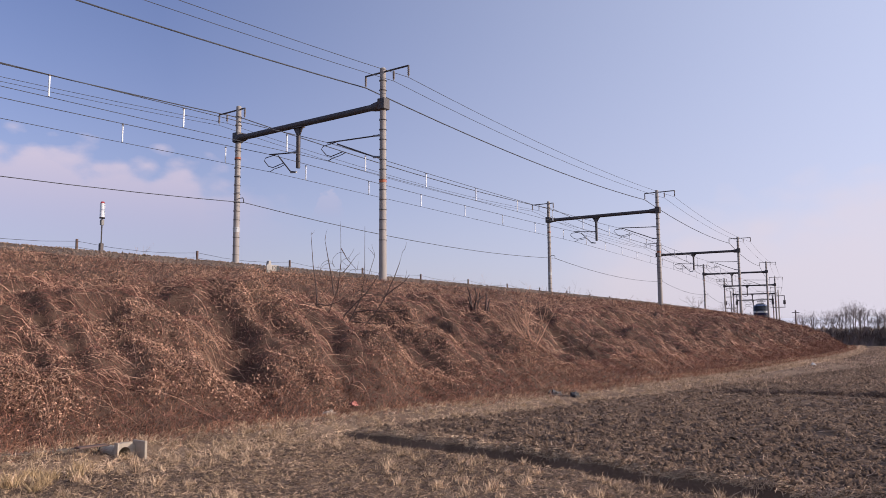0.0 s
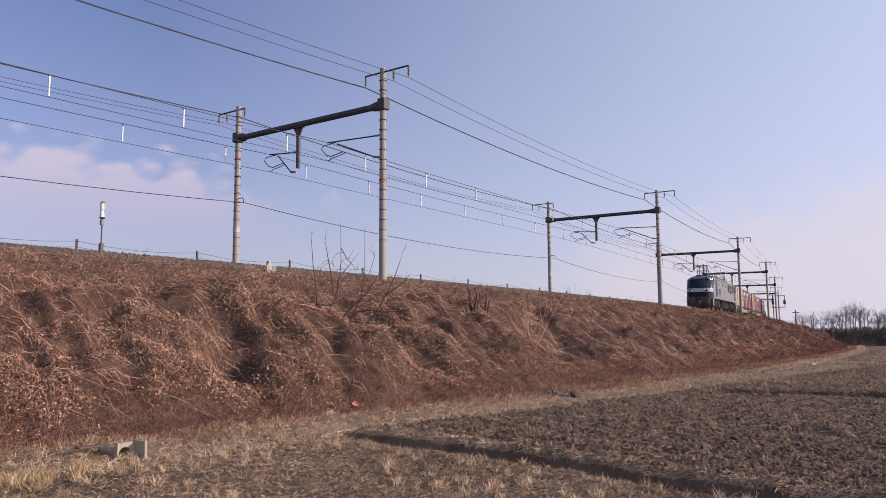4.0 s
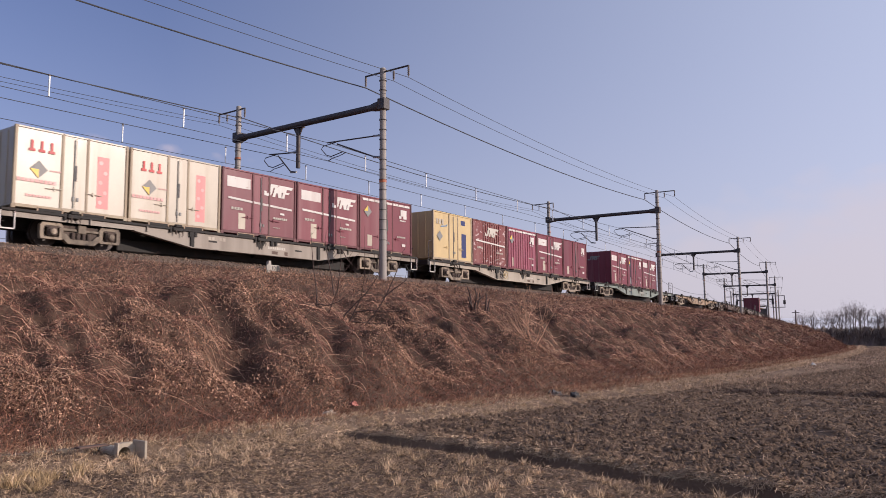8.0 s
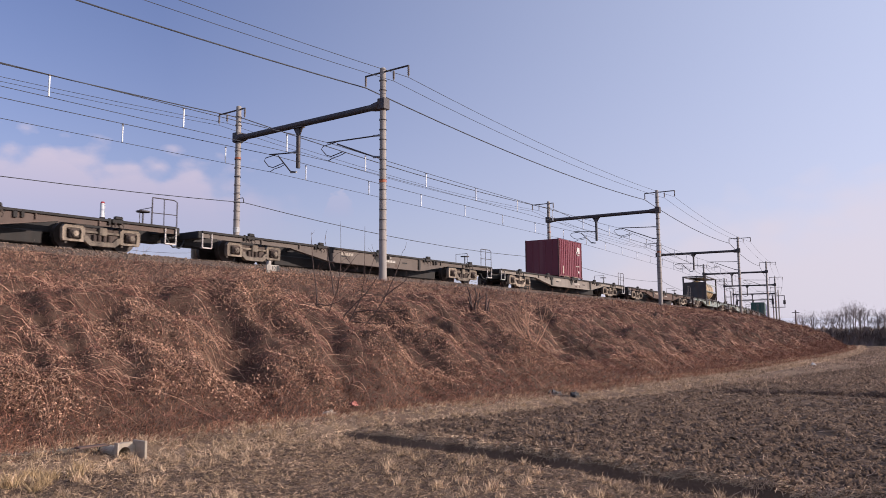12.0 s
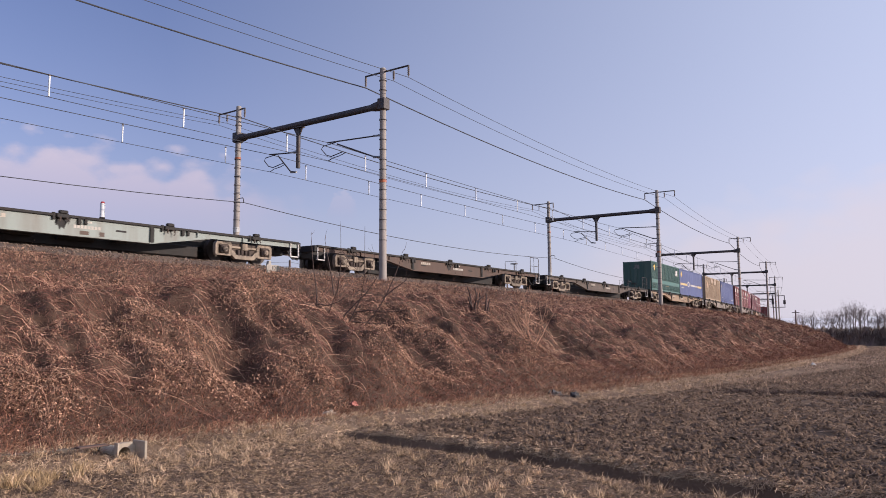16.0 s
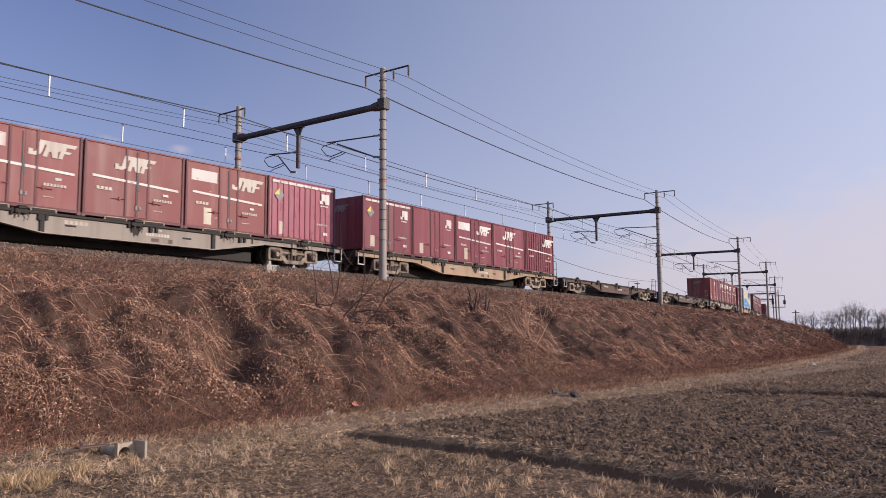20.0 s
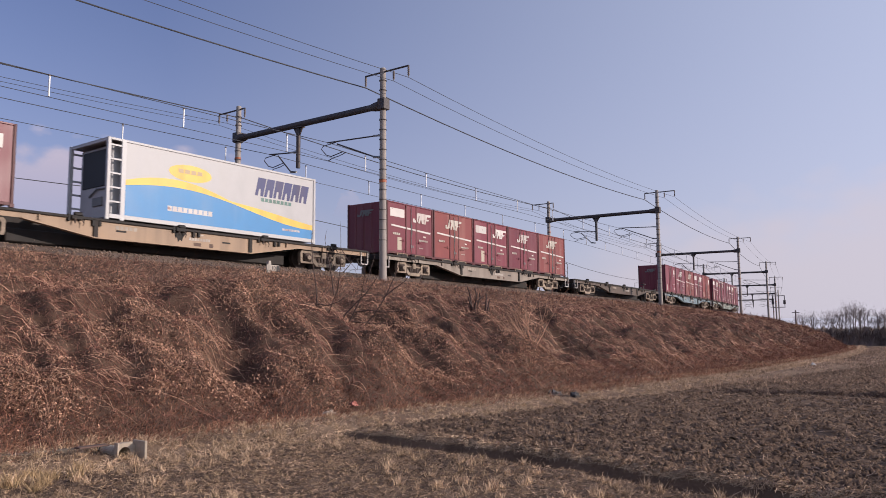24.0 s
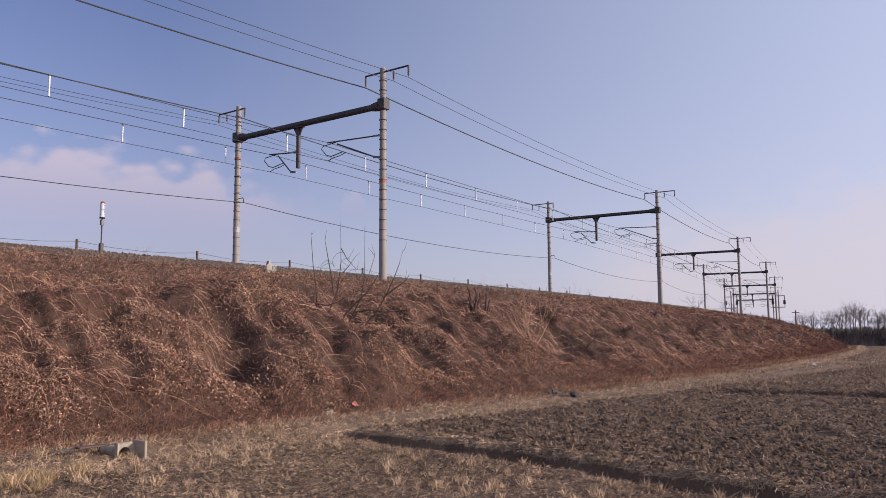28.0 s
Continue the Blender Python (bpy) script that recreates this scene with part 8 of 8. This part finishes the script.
lump("plastic_sack", "crumpled black plastic sack in the grass", "sack", at_land(18.9, 11.55, 20), (0.26, 0.13, 0.14), SACK, 1, "litter at the field edge")
lump("plastic_sack", "crumpled grey plastic sack in the grass", "sack", at_land(18.75, 11.3, -50), (0.15, 0.09, 0.13), PALE_SACK, 2, "litter at the field edge")
lump("plastic_sack", "crumpled black plastic sack in the grass", "sack", at_land(18.9, 10.85, 10), (0.24, 0.14, 0.16), SACK, 3, "litter at the field edge")
lump("litter_scrap", "scrap of faded red plastic", "litter", bank_pose(11.9, 11.9, 0, -0.05), (0.1, 0.07, 0.1), FADED_RED, 4, "litter at the field edge")
lump("litter_scrap", "scrap of white plastic", "litter", at_land(43.9, 11.3), (0.18, 0.12, 0.16), WHITE_BODY, 5, "litter at the field edge")
lump("litter_scrap", "scrap of white plastic", "litter", at_land(106.0, 24.4), (0.3, 0.2, 0.25), WHITE_BODY, 6, "litter at the field edge")
lump("field_stone", "tan stone at the foot of the bank", "stone", bank_pose(11.0, 12.1, 0, 0.0), (0.2, 0.14, 0.14), CONCRETE_PALE, 7, "litter at the field edge")


# ---- distance: bare trees over a dark hedge ----
# bark and hedge are lightened: the haze of distance is in their colours
FAR_BARK = surface("haze_pale_bark", (0.15, 0.12, 0.115), (0.26, 0.21, 0.2), 0.9, 0.0, 2, 10, 0.1, random_value=0.15)
HEDGE = dead("haze_pale_hedge", (0.17, 0.13, 0.11), 0.5)


def bare_tree(seed, height):
    rng = np.random.RandomState(seed)
    t = thing("bare_tree", "slender leafless tree over a dark hedge", "tree", "trees at the end of the field")
    tr, cr = Shape(), Shape()
    for q in range(rng.randint(1, 4)):
        pts = stem(tr, rng, (0.35 * rng.randn(), 0.35 * rng.randn(), 0), (0.14 * rng.randn(), 0.14 * rng.randn(), 1), height * rng.uniform(0.7, 0.85), 0.1, 0, 0.07, 7)
        for i in range(11):
            k = rng.uniform(0.42, 0.97)
            j = min(5, int(k * 6))
            a = rng.rand() * 6.28
            stem(cr, rng, pts[j].lerp(pts[j + 1], k * 6 - j), (0.62 * math.cos(a), 0.62 * math.sin(a), 1.0), height * (0.5 - 0.28 * k), 0.04 * (1.3 - k), 2, 0.2, 3, 4)
    part("trunk", tr, FAR_BARK, t, "", True)
    part("crown", cr, FAR_BARK, t, "bare twiggy crown")
    return t


def polar(px_angle, r, z=0.0):
    return pose(r * math.cos(radians(px_angle)), r * math.sin(radians(px_angle)), z, 0, 0, px_angle * 37)


def build_distance():
    rng = np.random.RandomState(71)
    kinds = [bare_tree(72 + i, h) for i, h in enumerate((7.0, 6.2, 7.4, 6.0))]
    used = set()
    a = 15.4
    i = 0
    while a > 4.0:
        r = 142 + rng.uniform(-3, 9)
        m = polar(a, r, -0.1)
        k = rng.randint(4)
        if k not in used:
            used.add(k)
            kinds[k].matrix_basis = m
        else:
            copy_thing(kinds[k], m)
        a -= rng.uniform(0.3, 0.75)
        i += 1
    for k in range(4):
        if k not in used:
            kinds[k].matrix_basis = polar(5 + k * 0.4, 150)
    # hedge: a thick low belt of dark twigs round an uneven core
    n = 60
    v, f = [], []
    for i in range(n + 1):
        ang = 18.0 - 16.0 * i / n
        for q, (dr, z) in enumerate(((-1.8, -0.2), (-1.4, 1.5), (-0.4, 2.4), (1.0, 2.3), (2.0, -0.2))):
            r = 136 + dr + rng.randn() * 0.3
            v.append((r * math.cos(radians(ang)), r * math.sin(radians(ang)), z * (1 + 0.14 * rng.randn()) if z > 0 else z))
    for i in range(n):
        for q in range(4):
            f.append((i * 5 + q, (i + 1) * 5 + q, (i + 1) * 5 + q + 1, i * 5 + q + 1))
    h = thing("hedge", "long dark leafless hedge at the end of the field", "hedge")
    part("core", Shape().add(v, f), HEDGE, h, "dark inner growth")
    n = 16000
    ang = rng.uniform(2.0, 18.0, n)
    r = 136 + rng.uniform(-2.0, 2.0, n)
    p = np.stack([r * np.cos(np.radians(ang)), r * np.sin(np.radians(ang)), rng.uniform(0.0, 2.3, n)], 1)
    tw = strands("growth", p, np.stack([rng.randn(n) * 0.5, rng.randn(n) * 0.5, np.ones(n)], 1), rng.uniform(0.5, 1.3, n), np.full(n, 0.05), rng.uniform(0, 0.3, n), HEDGE, "dense dark twigs", "", 2, 77)
    tw.parent = h
    # pole with a lamp-like fitting at the end of the bank
    t = thing("utility_pole", "dark wooden utility pole beyond the bank", "utility pole", m=polar(15.3, 128.0, 0.0))
    part("pole", Shape().tube([(0, 0, 0), (0, 0, 5.3)], 0.14, 8, 0.1), FAR_BARK, t)
    part("cross_arm", Shape().box(-0.05, 0.05, -0.5, 0.5, 4.9, 5.0), FAR_BARK, t)


build_distance()


def build_transformer_mast():
    """Far mast with a frame and boxes beside the line."""
    t = thing("equipment_mast", "distant mast pair with a hung frame of switch boxes", "mast", m=on_line(200.0, POLE_NEAR, -0.5))
    w = POLE_NEAR - POLE_FAR
    for y in (-0.6, w + 0.6):
        part("mast", Shape().tube([(0, y, 0), (0, y, 8.4)], 0.16, 8, 0.13), CONCRETE_POLE, t)
        part("frame", Shape().box(-0.1, 0.1, y - 1.4, y + 1.4, 6.9, 7.05).box(-0.1, 0.1, y - 1.4, y - 1.25, 4.2, 7.0).box(-0.1, 0.1, y + 1.25, y + 1.4, 4.2, 7.0).box(-0.1, 0.1, y - 1.4, y + 1.4, 4.2, 4.35), DARK_STEEL, t)
        part("switch_box", Shape().box(-0.3, 0.3, y - 1.55, y - 1.0, 5.0, 5.9, 0.03), DARK_STEEL, t)
        part("switch_box", Shape().box(-0.3, 0.3, y + 1.0, y + 1.55, 5.0, 5.9, 0.03), DARK_STEEL, t)


build_transformer_mast()


def motions():
    """The train runs along the near track; the cloud banks drift."""
    for ob, u, half, local in MOVERS:
        walk(ob, [(float(t), carried_pose(HEAD[t] + u, half, local)) for t in range(29)])
    for ob, a, b in CLOUDS:
        walk(ob, [(0.0, a), (28.0, b)])


motions()
